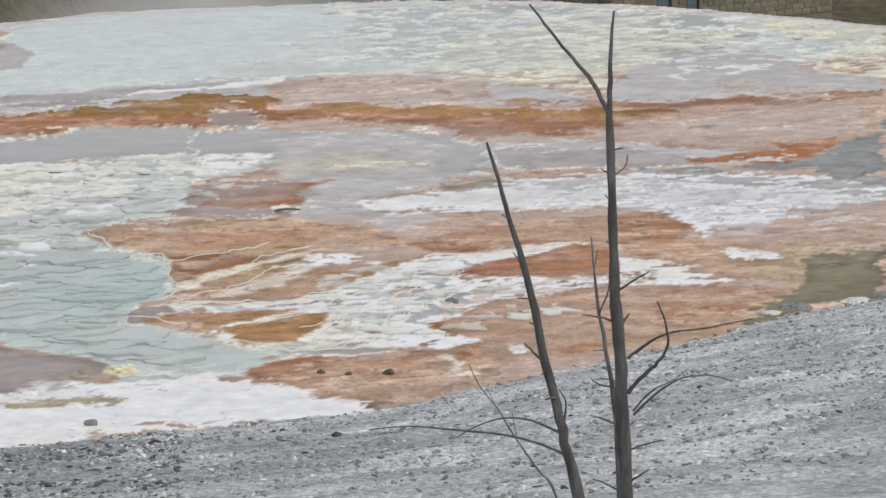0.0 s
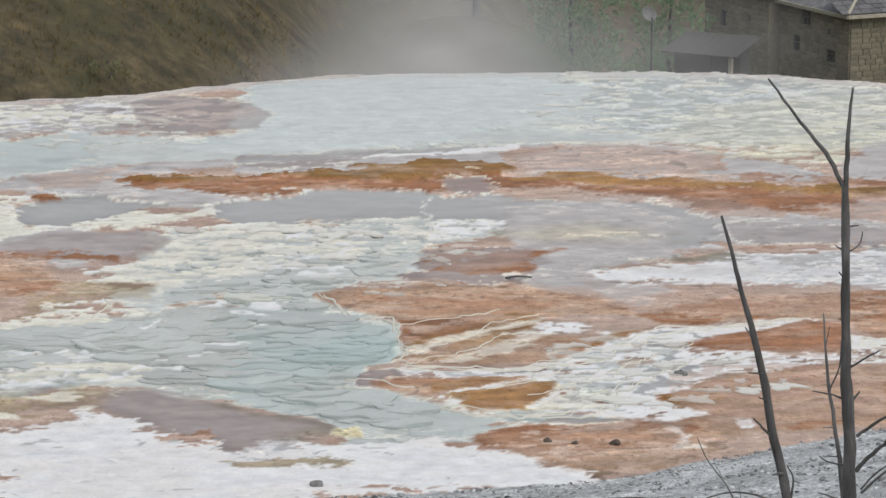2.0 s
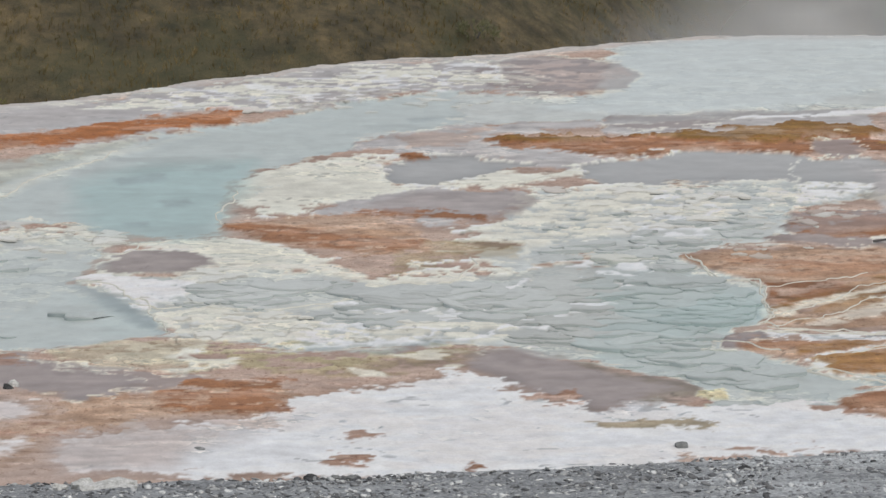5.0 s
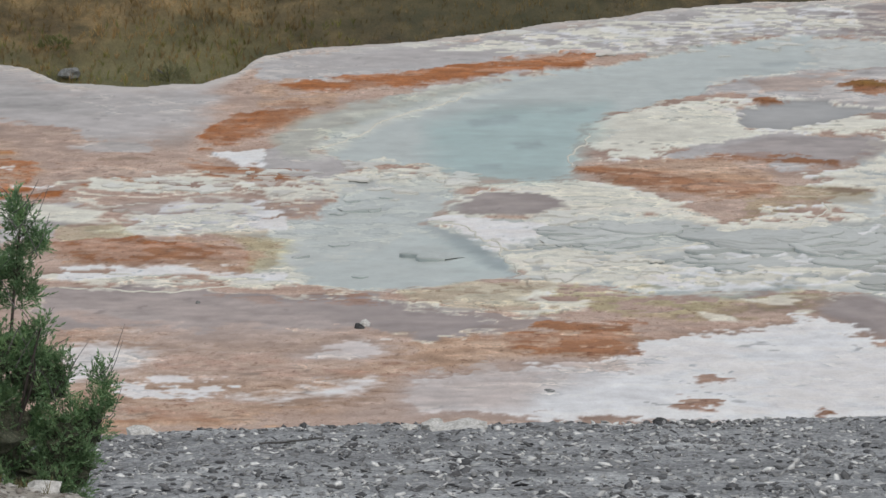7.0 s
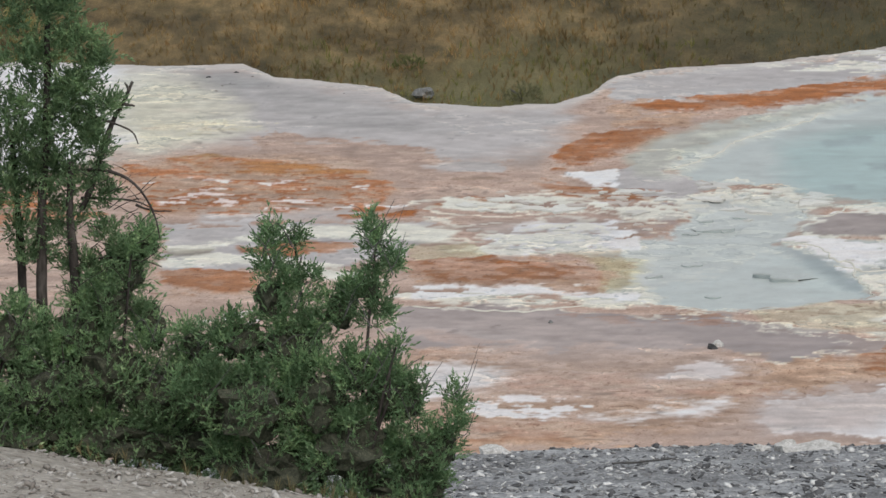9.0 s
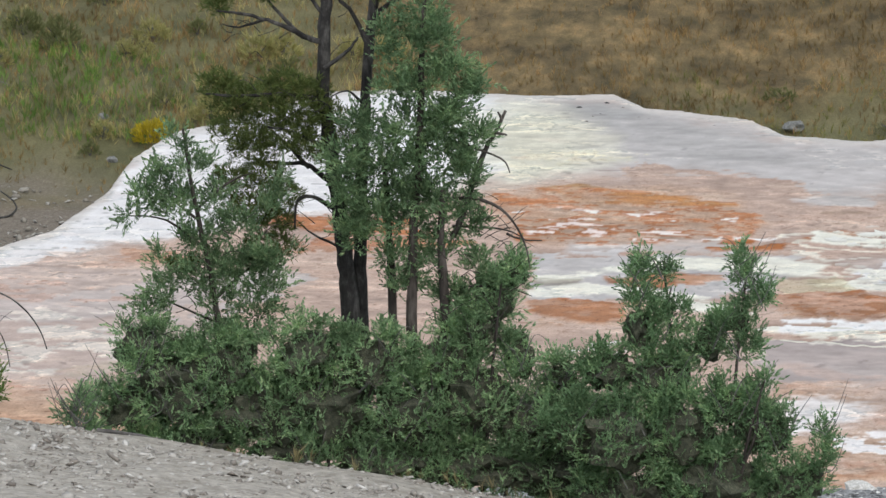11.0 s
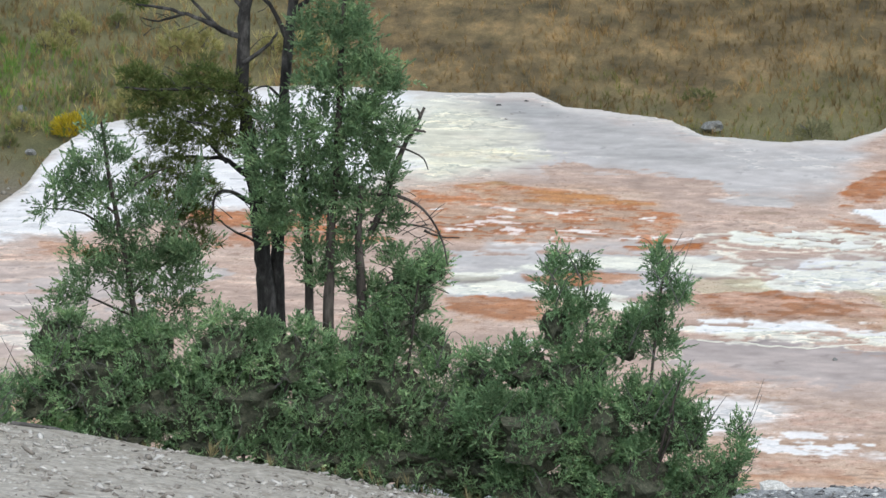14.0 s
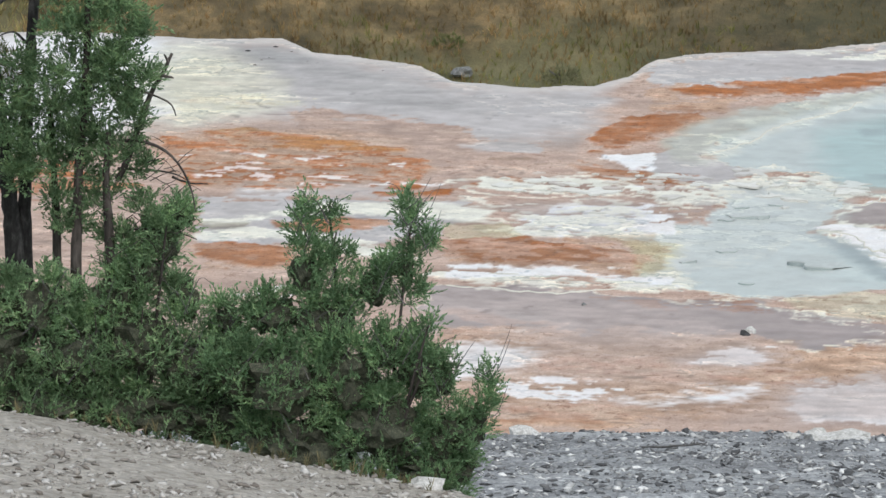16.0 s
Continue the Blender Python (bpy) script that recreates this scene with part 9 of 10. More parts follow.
def stone_wall(root, frame_m, length, height, openings, seed, size=(0.6, 0.3)):
    """A wall along local x from 0 to length, outer face at y = 0, with real openings (x0, z0, x1, z1) and its courses of blocks."""
    xs = sorted({0, length, *[q[0] for q in openings], *[q[2] for q in openings]})
    zs = sorted({0, height, *[q[1] for q in openings], *[q[3] for q in openings]})
    bm = bmesh.new()
    for x0, x1 in zip(xs, xs[1:]):
        for z0, z1 in zip(zs, zs[1:]):
            if any(q[0] <= x0 and x1 <= q[2] and q[1] <= z0 and z1 <= q[3] for q in openings):
                continue
            bmesh.ops.create_cube(bm, size=1, matrix=Matrix.LocRotScale(((x0 + x1) / 2, 0.25, (z0 + z1) / 2), None, (x1 - x0, 0.5, z1 - z0)))
    wall = part("wall", bm, MORTAR, root)
    wall.matrix_basis = frame_m
    rng = np.random.default_rng(seed)
    block = bpy.data.meshes.new("stone_block")
    bm = box_mesh("stone_block", (0.02, -0.05, 0.02), (0.98, 0.05, 0.98))
    bm.to_mesh(block)
    bm.free()
    block.materials.append(SANDSTONE)
    z = 0.0
    while z < height - 0.1:
        h = min(size[1] * rng.uniform(0.85, 1.15), height - z)
        x = 0.0
        while x < length - 0.05:
            w = min(size[0] * rng.uniform(0.6, 1.4), length - x)
            if z > height - 5.2 and not any(q[0] < x + w - 0.02 and x + 0.02 < q[2] and q[1] < z + h - 0.02 and z + 0.02 < q[3] for q in openings):
                ob = new("stone_block", block)
                ob.parent = wall
                ob.matrix_basis = Matrix.LocRotScale((x, -rng.uniform(0.0, 0.03), z), None, (w, 1, h))
            x += w
        z += h
    return wall


def window(root, frame_m, x0, z0, x1, z1):
    glass = part("pane", box_mesh("pane", (x0, 0.22, z0), (x1, 0.25, z1)), DARK_GLASS, root)
    glass.matrix_basis = frame_m
    t_ = 0.06
    for lo, hi in (((x0, 0.14, z0), (x0 + t_, 0.22, z1)), ((x1 - t_, 0.14, z0), (x1, 0.22, z1)), ((x0, 0.14, z1 - t_), (x1, 0.22, z1)), ((x0, 0.14, z0), (x1, 0.22, z0 + t_)),
                   ((x0 + t_, 0.15, (z0 + z1) / 2 - 0.03), (x1 - t_, 0.21, (z0 + z1) / 2 + 0.03))):
        part("window_frame", box_mesh("window_frame", lo, hi), GREY_BOARD, root).matrix_basis = frame_m
    part("sill", box_mesh("sill", (x0 - 0.1, -0.1, z0 - 0.14), (x1 + 0.1, 0.2, z0)), SANDSTONE, root).matrix_basis = frame_m


def shingles(root, corner, along, up, length, rise, seed):
    """Courses of slates over a roof plane: corner, unit directions along the eave and up the slope."""
    rng = np.random.default_rng(seed)
    n_ = along.cross(up)
    mesh = bpy.data.meshes.new("shingle")
    bm = box_mesh("shingle", (0.02, 0, -0.015), (0.98, 1.15, 0.02))
    bm.to_mesh(mesh)
    bm.free()
    mesh.materials.append(SLATE)
    m = Matrix((along, up, n_)).transposed().to_4x4()
    v = 0.0
    while v < rise - 0.05:
        x = -rng.uniform(0, 0.4)
        while x < length:
            w = 0.8 * rng.uniform(0.7, 1.2)
            ob = new("shingle", mesh)
            ob.parent = root
            ob.matrix_basis = Matrix.Translation(corner + along * x + up * v + n_ * (0.06 + rng.uniform(0, 0.02))) @ m @ Matrix.Rotation(radians(-4), 4, "X") @ Matrix.Diagonal((w, 0.5, 1, 1))
            x += w
        v += 0.5


def stone_building():
    base_z = -24.5
    root = thing("stone_building", (59.37, 248.0, base_z), "two-storey tan sandstone building with a grey slate hip roof", "building", turn=-13.46)
    eave = 7.55
    right_wall = pose(0, 0, 0, 0, 0, 32.4)
    left_wall = pose(0, 0, 0, 0, 0, 122.1) @ Matrix.Diagonal((1, 1, 1, 1))
    # the wall to the right of the corner carries two blue doors
    doors = [(3.0, eave - 4.35, 4.05, eave - 1.95), (4.95, eave - 4.35, 5.9, eave - 1.7)]
    high = [(10.0, eave - 3.0, 10.9, eave - 1.4), (12.4, eave - 3.0, 13.3, eave - 1.4)]
    stone_wall(root, right_wall, 15.0, eave, doors + high, 3)
    for x0, z0, x1, z1 in doors:
        door = part("door", box_mesh("door", (x0 + 0.06, 0.2, z0), (x1 - 0.06, 0.26, z1 - 0.5)), BLUE_DOOR, root, "weathered blue panelled door")
        door.matrix_basis = right_wall
        part("door_panel", box_mesh("door_panel", (x0 + 0.2, 0.17, z0 + 0.25), (x1 - 0.2, 0.21, z0 + 0.85)), BLUE_DOOR, door)
        part("door_panel", box_mesh("door_panel", (x0 + 0.2, 0.17, z0 + 1.0), (x1 - 0.2, 0.21, z1 - 0.65)), DARK_GLASS, door)
        part("transom", box_mesh("transom", (x0 + 0.06, 0.22, z1 - 0.46), (x1 - 0.06, 0.25, z1 - 0.04)), DARK_GLASS, root).matrix_basis = right_wall
        for lo, hi in (((x0, 0.1, z0), (x0 + 0.06, 0.28, z1)), ((x1 - 0.06, 0.1, z0), (x1, 0.28, z1)), ((x0, 0.1, z1 - 0.06), (x1, 0.28, z1)), ((x0, 0.12, z1 - 0.52), (x1, 0.26, z1 - 0.46))):
            part("door_frame", box_mesh("door_frame", lo, hi), GREY_BOARD, root).matrix_basis = right_wall
        part("lintel", box_mesh("lintel", (x0 - 0.25, -0.09, z1), (x1 + 0.25, 0.2, z1 + 0.3)), SANDSTONE, root).matrix_basis = right_wall
    for q in high:
        window(root, right_wall, *q)
    # the return wall, seen through steam; local x runs from its far end to the corner
    back = 11.0
    lw = pose(0, 0, 0, 0, 0, 32.4) @ pose(0, back, 0, 0, 0, -90)
    openings = [(back - 2.6, eave - 2.75, back - 1.55, eave - 2.05), (back - 6.2, eave - 2.6, back - 5.3, eave - 1.7), (back - 2.4, eave - 1.25, back - 2.1, eave - 0.9), (back - 5.2, eave - 1.0, back - 4.2, eave - 0.05)]
    stone_wall(root, lw, back, eave, openings, 5)
    for q in (openings[0], openings[1], openings[3]):
        window(root, lw, *q)
    # cornice and hip roof
    for m, ln in ((right_wall, 15.0), (lw, back)):
        part("cornice", box_mesh("cornice", (-0.5, -0.55, eave), (ln + 0.5, 0.3, eave + 0.22)), TRIM, root, "cream painted eave board").matrix_basis = m
    turn_m = right_wall.to_3x3()
    ax, ay = turn_m @ Vector((1, 0, 0)), turn_m @ Vector((0, 1, 0))
    pitch_v = 0.42
    bm = bmesh.new()
    zt = eave + 0.22
    o = Vector((0, 0, zt)) - ax * 0.5 - ay * 0.5
    a_, b_, c_, d_ = o, o + ax * 16, o + ax * 16 + ay * 12, o + ay * 12
    r1, r2 = o + ax * 6 + ay * 6 + Vector((0, 0, 6 * pitch_v)), o + ax * 10 + ay * 6 + Vector((0, 0, 6 * pitch_v))
    vs = [bm.verts.new(q) for q in (a_, b_, c_, d_, r1, r2)]
    for f in ((0, 1, 5, 4), (1, 2, 5), (2, 3, 4, 5), (3, 0, 4), (3, 2, 1, 0)):
        bm.faces.new([vs[k] for k in f])
    part("roof", bm, SLATE, root)
    ridge_v, ridge_f = tube([a_ + Vector((0, 0, 0.06)), (a_ + r1) / 2 + Vector((0, 0, 0.08)), r1 + Vector((0, 0, 0.06))], (0.1, 0.1), 6, 0.02, 3)
    part("hip_flashing", raw_mesh("hip_flashing", ridge_v, ridge_f), TRIM, root, "pale metal hip flashing")
    shingles(root, a_, ax, (ay + Vector((0, 0, pitch_v))).normalized(), 9.0, 2.4, 4)
    # taller wing further left
    wing = lw @ pose(-3.5, -0.8, 0)
    stone_wall(root, wing, 7.2, eave + 0.25, [(1.6, eave - 2.0, 2.4, eave - 1.1), (4.6, eave - 1.4, 5.0, eave - 1.0)], 8)
    window(root, wing, 1.6, eave - 2.0, 2.4, eave - 1.1)
    part("cornice", box_mesh("cornice", (-0.4, -0.5, eave + 0.25), (7.6, 0.6, eave + 0.6)), TRIM, root).matrix_basis = wing
    part("wing_body", box_mesh("wing_body", (0.1, 0.5, 0), (7.1, 8.0, eave + 0.2)), MORTAR, root).matrix_basis = wing
    part("wing_roof", box_mesh("wing_roof", (-0.4, -0.3, eave + 0.6), (7.6, 8.5, eave + 1.4)), SLATE, root).matrix_basis = wing


stone_building()


def shed():
    root = thing("shed", (47.1, 229.5, -20.3), "small grey wooden shed with a sloping plank roof", "shed", turn=-36)
    part("wall", box_mesh("wall", (-1.5, 0, 0), (0.55, 2.2, 4.2)), GREY_BOARD, root)
    part("side_wall", box_mesh("side_wall", (0.55, 1.0, 0), (1.8, 2.2, 4.3)), GREY_BOARD, root)
    part("post", box_mesh("post", (1.6, -0.1, 0), (1.8, 0.12, 4.15)), TRIM, root)
    for k in range(9):
        x = -2.0 + k * 0.47
        plank = part("roof_plank", box_mesh("roof_plank", (0, 0, -0.05), (0.46, 3.2, 0.05)), GREY_BOARD, root)
        plank.matrix_basis = pose(x, -0.5, 4.2 + 0.004 * (k % 2), 12)


shed()


def satellite_dish():
    root = thing("satellite_dish", (45.34, 233.65, -19.0), "pale grey satellite dish on a pole", "dish")
    v, f = tube([(0, 0, -3.0), (0, 0, 2.0), (0, 0, 4.2)], (0.06, 0.05), 6, 0.0, 1)
    part("pole", raw_mesh("pole", v, f), GREY_BOARD, root)
    bm = bmesh.new()
    bmesh.ops.create_uvsphere(bm, u_segments=16, v_segments=8, radius=0.62)
    bmesh.ops.delete(bm, geom=[q for q in bm.verts if q.co.z > -0.24], context="VERTS")
    bmesh.ops.solidify(bm, geom=bm.faces[:], thickness=0.03)
    dish = part("dish", bm, ROCK_GREY, root)
    dish.matrix_basis = pose(0, -0.2, 4.6, 60, 0, 20)


satellite_dish()
for k, (x, y, h, w, dark) in enumerate(((42.3, 221.0, 4.2, 1.3, 0), (43.2, 246.0, 9.0, 3.0, 1), (38.5, 250.0, 10.0, 3.2, 1), (34.0, 252.0, 10.0, 3.2, 1), (49.5, 250.0, 9.0, 2.6, 1), (46.0, 238.0, 6.5, 1.8, 1), (29.0, 256.0, 10.0, 3.4, 1))):
    gz = ground_at(x, y)
    far_tree = Tree("leafy_tree", (x, y, gz), "bright green leafy shrub beside the shed" if not dark else "dark green tree standing behind the terrace", "tree", BARK_DARK, 700 + k, 0.6)
    far_tree.trunk((0, -0.3), (0.1, h * 0.3), (0, h * 0.6), (0.1, h * 0.9), r=(0.2, 0.05))
    lobes = [(w * 0.5 * math.sin(2.4 * j), h * (0.25 + 0.65 * j / 9), w * (0.75 - 0.5 * j / 9), h * 0.13) for j in range(10)]
    far_tree.crown(lobes, 1.0, (YELLOW_GREEN, JUNIPER_DARK)[dark], SHRUB_SPRIGS, 0.5, 40, deep=0.8)


# ---- steam drifting over the far rim ----
def steam_material():
    m, n, l, b = shader("steam", 1.0)
    out = n["Material Output"]
    clear, mist, mix = n.new("ShaderNodeBsdfTransparent"), n.new("ShaderNodeBsdfDiffuse"), n.new("ShaderNodeMixShader")
    mist.inputs["Color"].default_value = (0.86, 0.87, 0.88, 1)
    fade = n.new("ShaderNodeVertexColor")
    fade.layer_name = "haze"
    wisp = tex(n, l, 0.16, 4, 0.5, (1, 1, 0.7))
    w = ramp(n, l, wisp.outputs["Fac"], [(0.25, (0.72, 0.72, 0.72)), (0.75, (1, 1, 1))]).outputs["Color"]
    l.new(blend(n, l, fade.outputs["Color"], w, 1.0, "MULTIPLY"), mix.inputs["Fac"])
    l.new(clear.outputs["BSDF"], mix.inputs[1])
    l.new(mist.outputs["BSDF"], mix.inputs[2])
    l.new(mix.outputs["Shader"], out.inputs["Surface"])
    return m


STEAM = steam_material()


def steam(x, y, z, width, height, thick, seed):
    """A billowing sheet of vapour, thinning out to nothing at its edges."""
    u, v = np.meshgrid(np.linspace(-1, 1, 41), np.linspace(-1, 1, 25), indexing="xy")
    X, Z = x + u * width, z + v * height
    Y = y + fbm(u * 3, v * 3, 1.0, 3, seed) * 0.25
    d = np.clip(1 - np.hypot(u, v * 1.0), 0, 1)
    d = d * d * (3 - 2 * d) * thick
    mesh = sheet("steam", X, Y, Z, STEAM)
    lay = mesh.color_attributes.new("haze", "FLOAT_COLOR", "POINT")
    lay.data.foreach_set("color", np.stack([d, d, d, np.ones_like(d)], -1).astype(np.float32).ravel())
    ob = tagged(new("steam", mesh), "thin white steam drifting over the far rim", "steam", kind="stuff")
    ob.visible_shadow = False
    return ob


steam(18.4, 121.5, -1.0, 6.2, 4.2, 0.6, 1)
steam(18.0, 123.0, 2.4, 5.0, 5.6, 0.3, 2)
steam(24.5, 124.0, -1.0, 6.5, 3.6, 0.24, 3)
steam(14.5, 122.5, -1.6, 4.0, 2.4, 0.3, 4)


# ---- pieces of the terrace: rims, scalloped ledges and crust plates ----
def crust_material():
    m, n, l, b = shader("travertine_crust", 0.55)
    info = n.new("ShaderNodeObjectInfo")
    g = tex(n, l, 5.0, 5)
    tone = ramp(n, l, g.outputs["Fac"], [(0.3, (0.86, 0.86, 0.86)), (0.7, (1.1, 1.1, 1.1))]).outputs["Color"]
    # the blue-grey shade on a ledge's front is painted, strongest at its foot
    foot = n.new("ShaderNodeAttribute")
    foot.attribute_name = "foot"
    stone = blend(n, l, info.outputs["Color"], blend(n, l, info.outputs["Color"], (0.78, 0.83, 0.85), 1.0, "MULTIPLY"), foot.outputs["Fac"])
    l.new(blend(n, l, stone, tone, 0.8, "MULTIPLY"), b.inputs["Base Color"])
    bump(n, l, g.outputs["Fac"], b, 0.3, 0.02)
    return m


CRUST = crust_material()
T_DB = T_B[0, 1] - T_B[0, 0]


def surface(x, y):
    """Height and stain of the terrace at a spot."""
    i = int(np.clip(np.searchsorted(T_Y[:, 0], y), 0, T_Y.shape[0] - 1))
    j = int(np.clip(round((x / y - T_B[0, 0]) / T_DB), 0, T_Y.shape[1] - 1))
    return T_Z[i, j], T_COL[i, j], T_WET[i, j]


def ledge_shape(seed):
    """A low scalloped ledge: flush behind, with a curved, undercut lip in front; unit width."""
    rng = np.random.default_rng(seed)
    k = 11
    a = np.linspace(math.pi, 2 * math.pi, k)
    bend = rng.normal(size=4) * 0.16
    jag = 1 + bend[0] * np.sin(2 * a + bend[1] * 9) + bend[2] * np.sin(3.3 * a + 1.3) + bend[3] * np.sin(5.1 * a)
    skew = rng.normal() * 0.25
    fx, fy = 0.5 * np.cos(a) + skew * np.sin(a) * 0.3, rng.uniform(0.25, 0.5) * np.sin(a) * jag
    front = np.stack([fx, fy, np.full(k, 1.0) * (0.25 + 0.75 * np.abs(np.sin(a)))], 1)
    back = np.stack([fx * 0.75, np.full(k, 0.45) + 0.1 * rng.normal(size=k), np.full(k, -0.5)], 1)
    mid = (front * 0.55 + back * 0.45) + np.array((0, 0, 0.18))
    lip = front * np.array((1.0, 1.02, 1)) - np.array((0, 0, 0.3))
    foot = front * np.array((1.0, 1.0, 0)) - np.array((0, 0, 2.2))
    rows = [back, mid, front, lip, foot]
    v = np.concatenate(rows)
    f = []
    for r_ in range(len(rows) - 1):
        for c in range(k - 1):
            p = r_ * k + c
            f.append((p, p + k, p + k + 1, p + 1))
    mesh = raw_mesh("scallop", v, np.array(f), flat=False)
    # weight of that painted shade by row, from back to foot
    foot_shade = np.repeat((0.0, 0.0, 0.1, 0.8, 1.0), k).astype(np.float32)
    mesh.attributes.new("foot", "FLOAT", "POINT").data.foreach_set("value", foot_shade)
    mesh.materials.append(CRUST)
    return mesh


def plate_shape(seed):
    """A thin, ragged crust plate; unit width."""
    rng = np.random.default_rng(seed)
    k = 12
    a = np.linspace(0, 2 * math.pi, k + 1)[:-1]
    r_ = 0.5 * np.clip(1 + 0.4 * rng.normal(size=k), 0.35, 1.6)
    top = np.stack([r_ * np.cos(a), r_ * np.sin(a), np.full(k, 1.0)], 1)
    low = np.stack([r_ * np.cos(a) * 1.04, r_ * np.sin(a) * 1.04, np.full(k, -2.0)], 1)
    v = np.concatenate([top, low, [(0, 0, 1.1)]])
    f = [(j, j + k, (j + 1) % k + k) for j in range(k)] + [(j, (j + 1) % k + k, (j + 1) % k) for j in range(k)] + [(2 * k, j, (j + 1) % k) for j in range(k)]
    mesh = raw_mesh("crust_plate", v, np.array(f))
    mesh.materials.append(CRUST)
    return mesh


LEDGES, PLATES = [ledge_shape(900 + k) for k in range(9)], [plate_shape(950 + k) for k in range(9)]
PIECE_RNG = np.random.default_rng(99)


def lay(name, mesh, x, y, scale, turn, tint, lift):
    ob = new(name, mesh)
    ob.parent = terrace
    z, col, wet = surface(x, y)
    ob.matrix_basis = Matrix.LocRotScale((x, y, z + lift), Euler((0, 0, turn)), scale)
    ob.color = (*np.clip(col * (1 - tint[3]) + np.array(tint[:3]) * tint[3], 0, 1), 1)
    return ob


def scallops(cx, cy, rx, ry, count, size):
    """Terraced ledges in an oval stretch of pool, their lips turned towards the overlook."""
    rng, made = PIECE_RNG, 0
    for _ in range(count * 10):
        if made >= count:
            break
        a, r_ = rng.uniform(0, 2 * math.pi), math.sqrt(rng.uniform())
        x, y = cx + rx * r_ * math.cos(a), cy + ry * r_ * math.sin(a)
        w = size * 0.45 * (4.2 ** rng.uniform())
        if min(surface(x, y)[2], surface(x, y - 0.4 * w)[2], surface(x - 0.4 * w, y)[2], surface(x + 0.4 * w, y)[2]) < 0.61:
            continue
        h = 0.048 * rng.uniform(0.5, 1.4) * min(1.4, 0.4 + w)
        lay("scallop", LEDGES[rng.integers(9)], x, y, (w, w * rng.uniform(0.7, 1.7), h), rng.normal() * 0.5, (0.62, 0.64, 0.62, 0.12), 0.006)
        made += 1


def plates(cx, cy, rx, ry, count):
    """Loose pale crust plates over an oval stretch."""
    rng = PIECE_RNG
    for _ in range(count):
        a, r_ = rng.uniform(0, 2 * math.pi), math.sqrt(rng.uniform())
        x, y = cx + rx * r_ * math.cos(a), cy + ry * r_ * math.sin(a)
        if y > float(far_edge(np.array([x]), np.array([y]))[0]) - 0.7:
            continue
        w = 0.12 * 6.0 ** rng.uniform()
        lay("crust_plate", PLATES[rng.integers(9)], x, y, (w, w * rng.uniform(0.5, 1.0), 0.014 * rng.uniform(0.6, 1.6)), rng.normal() * 0.5, (0.74, 0.735, 0.68, rng.uniform(0.3, 0.9)), 0.01)


def rim(*points, width=0.024, height=0.02):
    """A raised, scalloped travertine rim along a pool's edge."""
    global_n = len(points)
    pts = np.array(points, float)
    seg = np.hypot(*np.diff(pts, axis=0).T)
    s = np.concatenate([[0], np.cumsum(seg)])
    q = np.arange(0, s[-1], 0.09)
    x, y = np.interp(q, s, pts[:, 0]), np.interp(q, s, pts[:, 1])
    x, y = x + fbm(q, q * 0 + global_n, 0.6, 3, 5) * 0.16, y + fbm(q, q * 0 + 7.7, 0.6, 3, 6) * 0.55
    tx, ty = np.gradient(x), np.gradient(y)
    ln = np.hypot(tx, ty) + 1e-9
    nx, ny = -ty / ln, tx / ln
    wid = width * (1 + 0.4 * fbm(q, q * 0, 0.4, 2, 8))
    base = np.array([surface(a, b)[0] for a, b in zip(x, y)])
    rows = []
    for off, up in ((-1.0, -0.04), (-0.75, 0.6), (-0.1, 1.0), (0.5, 0.75), (1.0, -0.3)):
        rows.append(np.stack([x + nx * off * wid, y + ny * off * wid * 1.6, base + up * height + (-0.03 if abs(off) == 1 else 0.0)], 1))
    k = len(q)
    v = np.concatenate(rows)
    f = [(r_ * k + c, (r_ + 1) * k + c, (r_ + 1) * k + c + 1, r_ * k + c + 1) for r_ in range(4) for c in range(k - 1)]
    mesh = raw_mesh("rim", v, np.array(f), flat=False)
    mesh.materials.append(CRUST)
    ob = new("rim", mesh)
    ob.parent = terrace
    ob.color = (0.68, 0.66, 0.58, 1)


rim((10.67, 89.24), (11.1, 87.22), (11.81, 86.33), (11.83, 85.68), (11.63, 84.75), (11.8, 84.11), (11.36, 82.73), (11.65, 82.21))
rim((10.39, 81.6), (10.68, 81.42), (11.02, 80.81), (11.49, 80.52))
rim((11.45, 79.36), (11.75, 78.78), (12.2, 78.37), (12.96, 78.07), (13.52, 77.78))
rim((11.37, 82.23), (12.81, 82.34), (13.77, 81.75), (14.43, 81.93))
rim((13.56, 81.77), (14.93, 82.37), (15.75, 83.31), (16.47, 84.27), (17.86, 85.19), (19.07, 85.62))
rim((12.68, 80.17), (13.4, 80.81), (13.93, 81.49))
rim((13.16, 78.05), (13.91, 77.74), (14.67, 78.57), (15.12, 79.92))
rim((15.22, 79.91), (16, 81.28), (17.03, 82.17))
rim((4.28, 86.53), (4.83, 86.74), (5.82, 86.82), (6.4, 88.12), (6.42, 89.24))
rim((-0.28, 85.16), (0.25, 84.63), (0.79, 85.13))
rim((-0.81, 89.98), (-0.47, 89.7), (-0.14, 90.74), (0.55, 91.15))
rim((-7.82, 81.18), (-6.35, 80.88), (-4.83, 81.06), (-3.74, 81.64))
rim((10.73, 89.1), (11.12, 87.32), (11.85, 86.54), (11.75, 85.37), (11.72, 84.42), (11.65, 83.25), (11.3, 82.78))
rim((11.42, 82.62), (12.61, 82.06), (14.09, 81.91), (15.07, 83.17), (15.81, 84.03), (16.69, 85.1), (18.19, 85.17), (19.98, 85.87))
rim((11.48, 79.4), (11.68, 78.87), (12.4, 78.3), (13.26, 78.03), (13.88, 77.97))
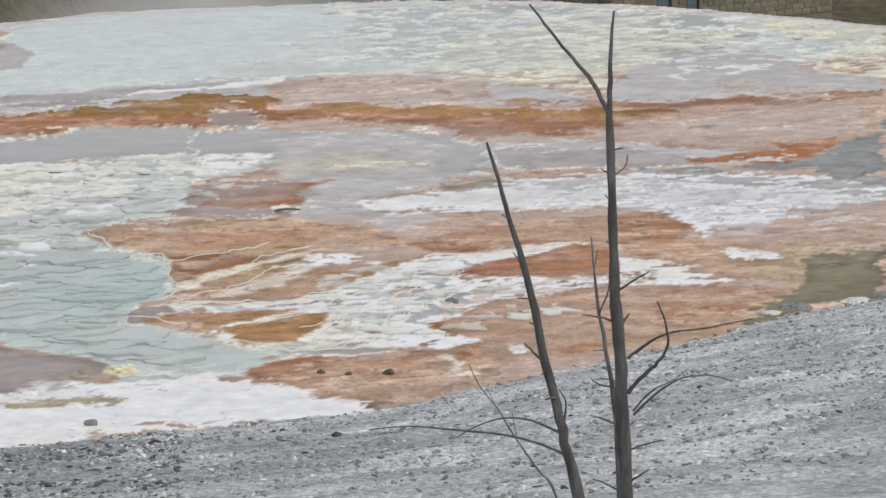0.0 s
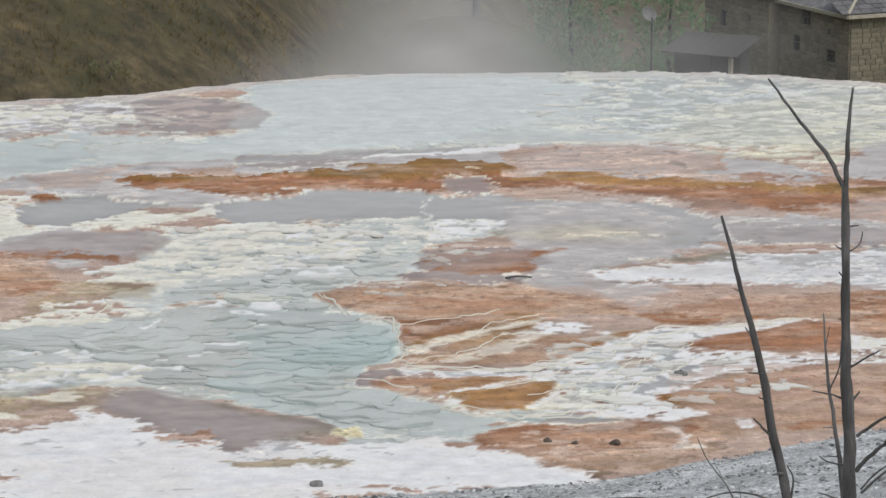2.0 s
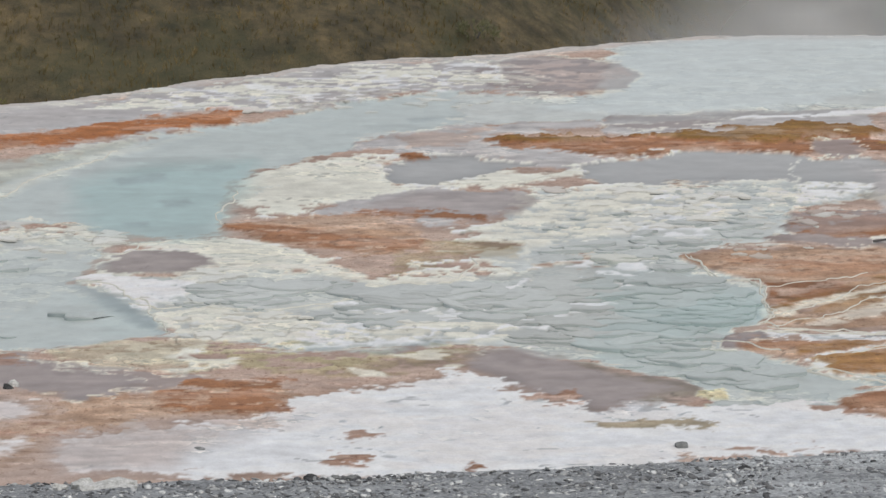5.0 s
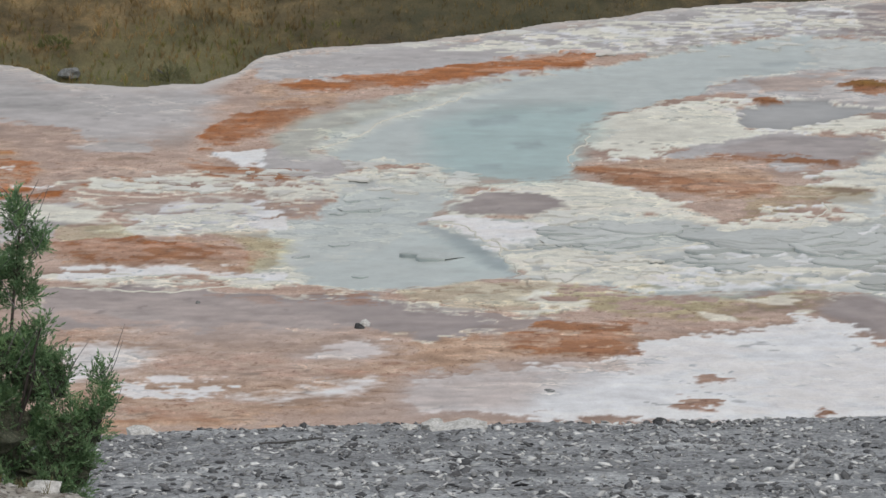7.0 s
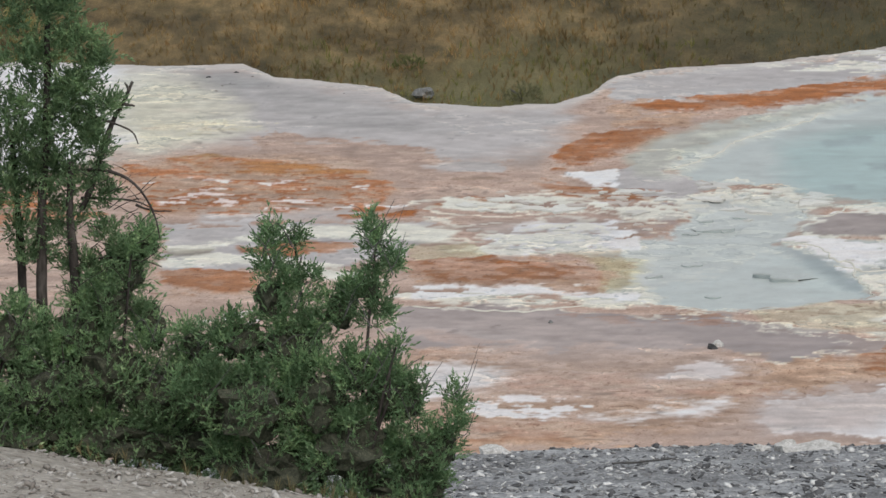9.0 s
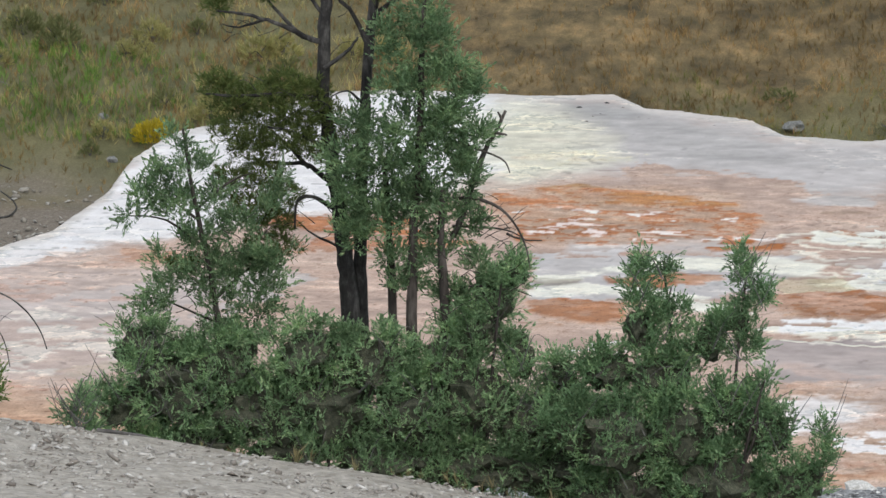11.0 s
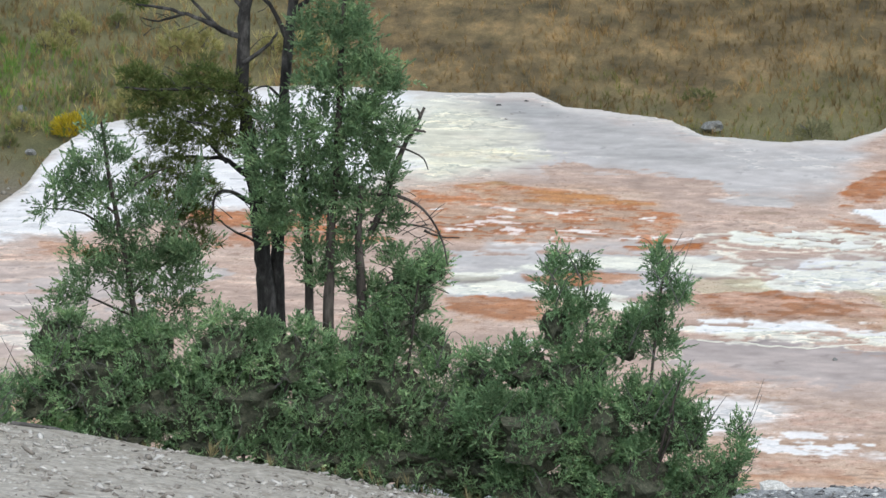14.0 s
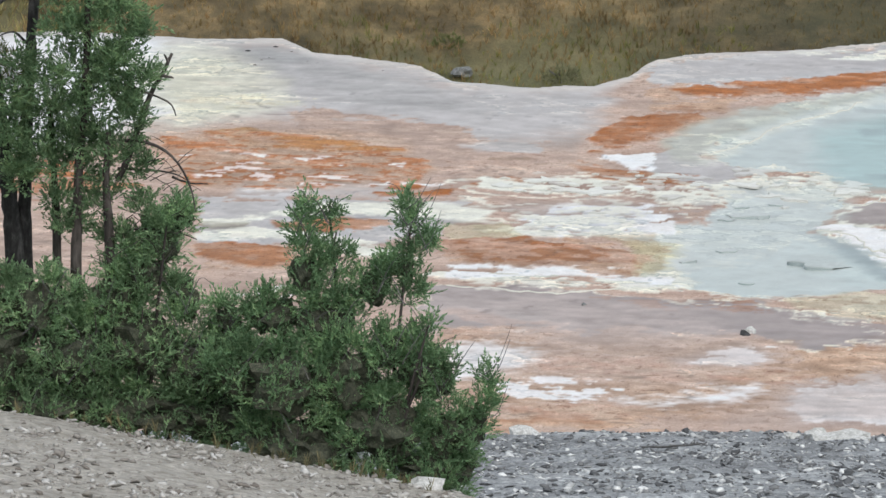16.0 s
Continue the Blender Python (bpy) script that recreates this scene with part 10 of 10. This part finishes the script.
rim((13.7, 79.59), (14.24, 80.58), (15.05, 80.94), (15.84, 82.19), (16.49, 83.03))
rim((15.15, 83.62), (15.76, 83.77), (16.28, 83.98), (16.9, 83.66))
rim((11.67, 83.60), (12.71, 84.74), (13.76, 85.86), (14.78, 86.69), width=0.014, height=0.014)
rim((11.59, 82.70), (12.90, 83.84), (14.19, 85.13), width=0.014, height=0.014)
rim((11.94, 86.20), (13.01, 86.75), (14.10, 87.31), width=0.014, height=0.014)
rim((11.29, 82.23), (12.29, 81.89), (13.79, 81.99), (15.59, 83.73), (17.09, 84.74), (19.98, 85.75), width=0.014, height=0.014)
rim((13.14, 78.04), (13.85, 79.58), (14.74, 80.82), (15.86, 82.28), (17.21, 83.68), width=0.014, height=0.014)
rim((13.71, 77.85), (14.49, 79.42), (15.32, 79.99), (16.39, 81.73), width=0.014, height=0.014)
rim((13.33, 81.79), (14.60, 82.41), (15.73, 83.31), (17.52, 85.23), (19.69, 85.45), width=0.014, height=0.014)
rim((11.50, 79.25), (12.13, 78.73), (13.06, 78.19), (13.71, 77.85), width=0.014, height=0.014)
rim((12.56, 80.18), (13.35, 80.57), (14.41, 81.93), (15.62, 82.71), width=0.014, height=0.014)
rim((13.40, 79.62), (13.98, 80.03), (14.99, 81.62), (16.32, 82.99), width=0.014, height=0.014)
rim((14.13, 77.94), (14.82, 78.92), (15.52, 79.41), width=0.014, height=0.014)
rim((13.48, 78.92), (14.04, 79.18), (14.80, 79.95), (15.68, 81.31), width=0.014, height=0.014)
rim((-1.26, 87.31), (-0.60, 86.61), (-0.00, 84.93), (0.41, 82.53))
rim((0.26, 84.32), (1.11, 84.67), (1.96, 84.31), (3.02, 84.51), (4.13, 85.44))
rim((1.99, 96.56), (1.46, 93.69), (1.59, 92.64))
rim((6.43, 97.09), (7.73, 97.36), (9.41, 98.45))
rim((-3.84, 94.63), (-3.07, 96.23), (-2.27, 98.23), (-0.70, 101.24))
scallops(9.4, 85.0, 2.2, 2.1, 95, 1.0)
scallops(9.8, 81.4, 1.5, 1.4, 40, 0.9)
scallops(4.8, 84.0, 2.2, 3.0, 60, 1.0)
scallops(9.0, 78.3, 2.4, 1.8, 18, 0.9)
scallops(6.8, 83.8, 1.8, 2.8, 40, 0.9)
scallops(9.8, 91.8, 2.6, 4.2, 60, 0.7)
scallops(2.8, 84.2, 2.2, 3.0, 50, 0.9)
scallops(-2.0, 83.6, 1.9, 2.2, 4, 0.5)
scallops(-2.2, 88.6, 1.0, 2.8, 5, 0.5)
plates(24.0, 111.2, 5.4, 5.3, 110)
plates(28.7, 111.0, 4.5, 4.7, 50)
plates(12.2, 92.4, 2.6, 3.9, 45)
plates(4.1, 109.7, 5.8, 3.2, 70)
plates(10.3, 94.5, 3.0, 2.8, 40)
plates(3.5, 82.8, 3.5, 1.7, 40)
plates(1.5, 84.7, 1.6, 3.3, 30)
plates(-2.6, 91.2, 2.1, 2.1, 30)
plates(-5.9, 89.5, 2.6, 3.1, 30)
plates(16.0, 81.1, 2.4, 3.3, 60)
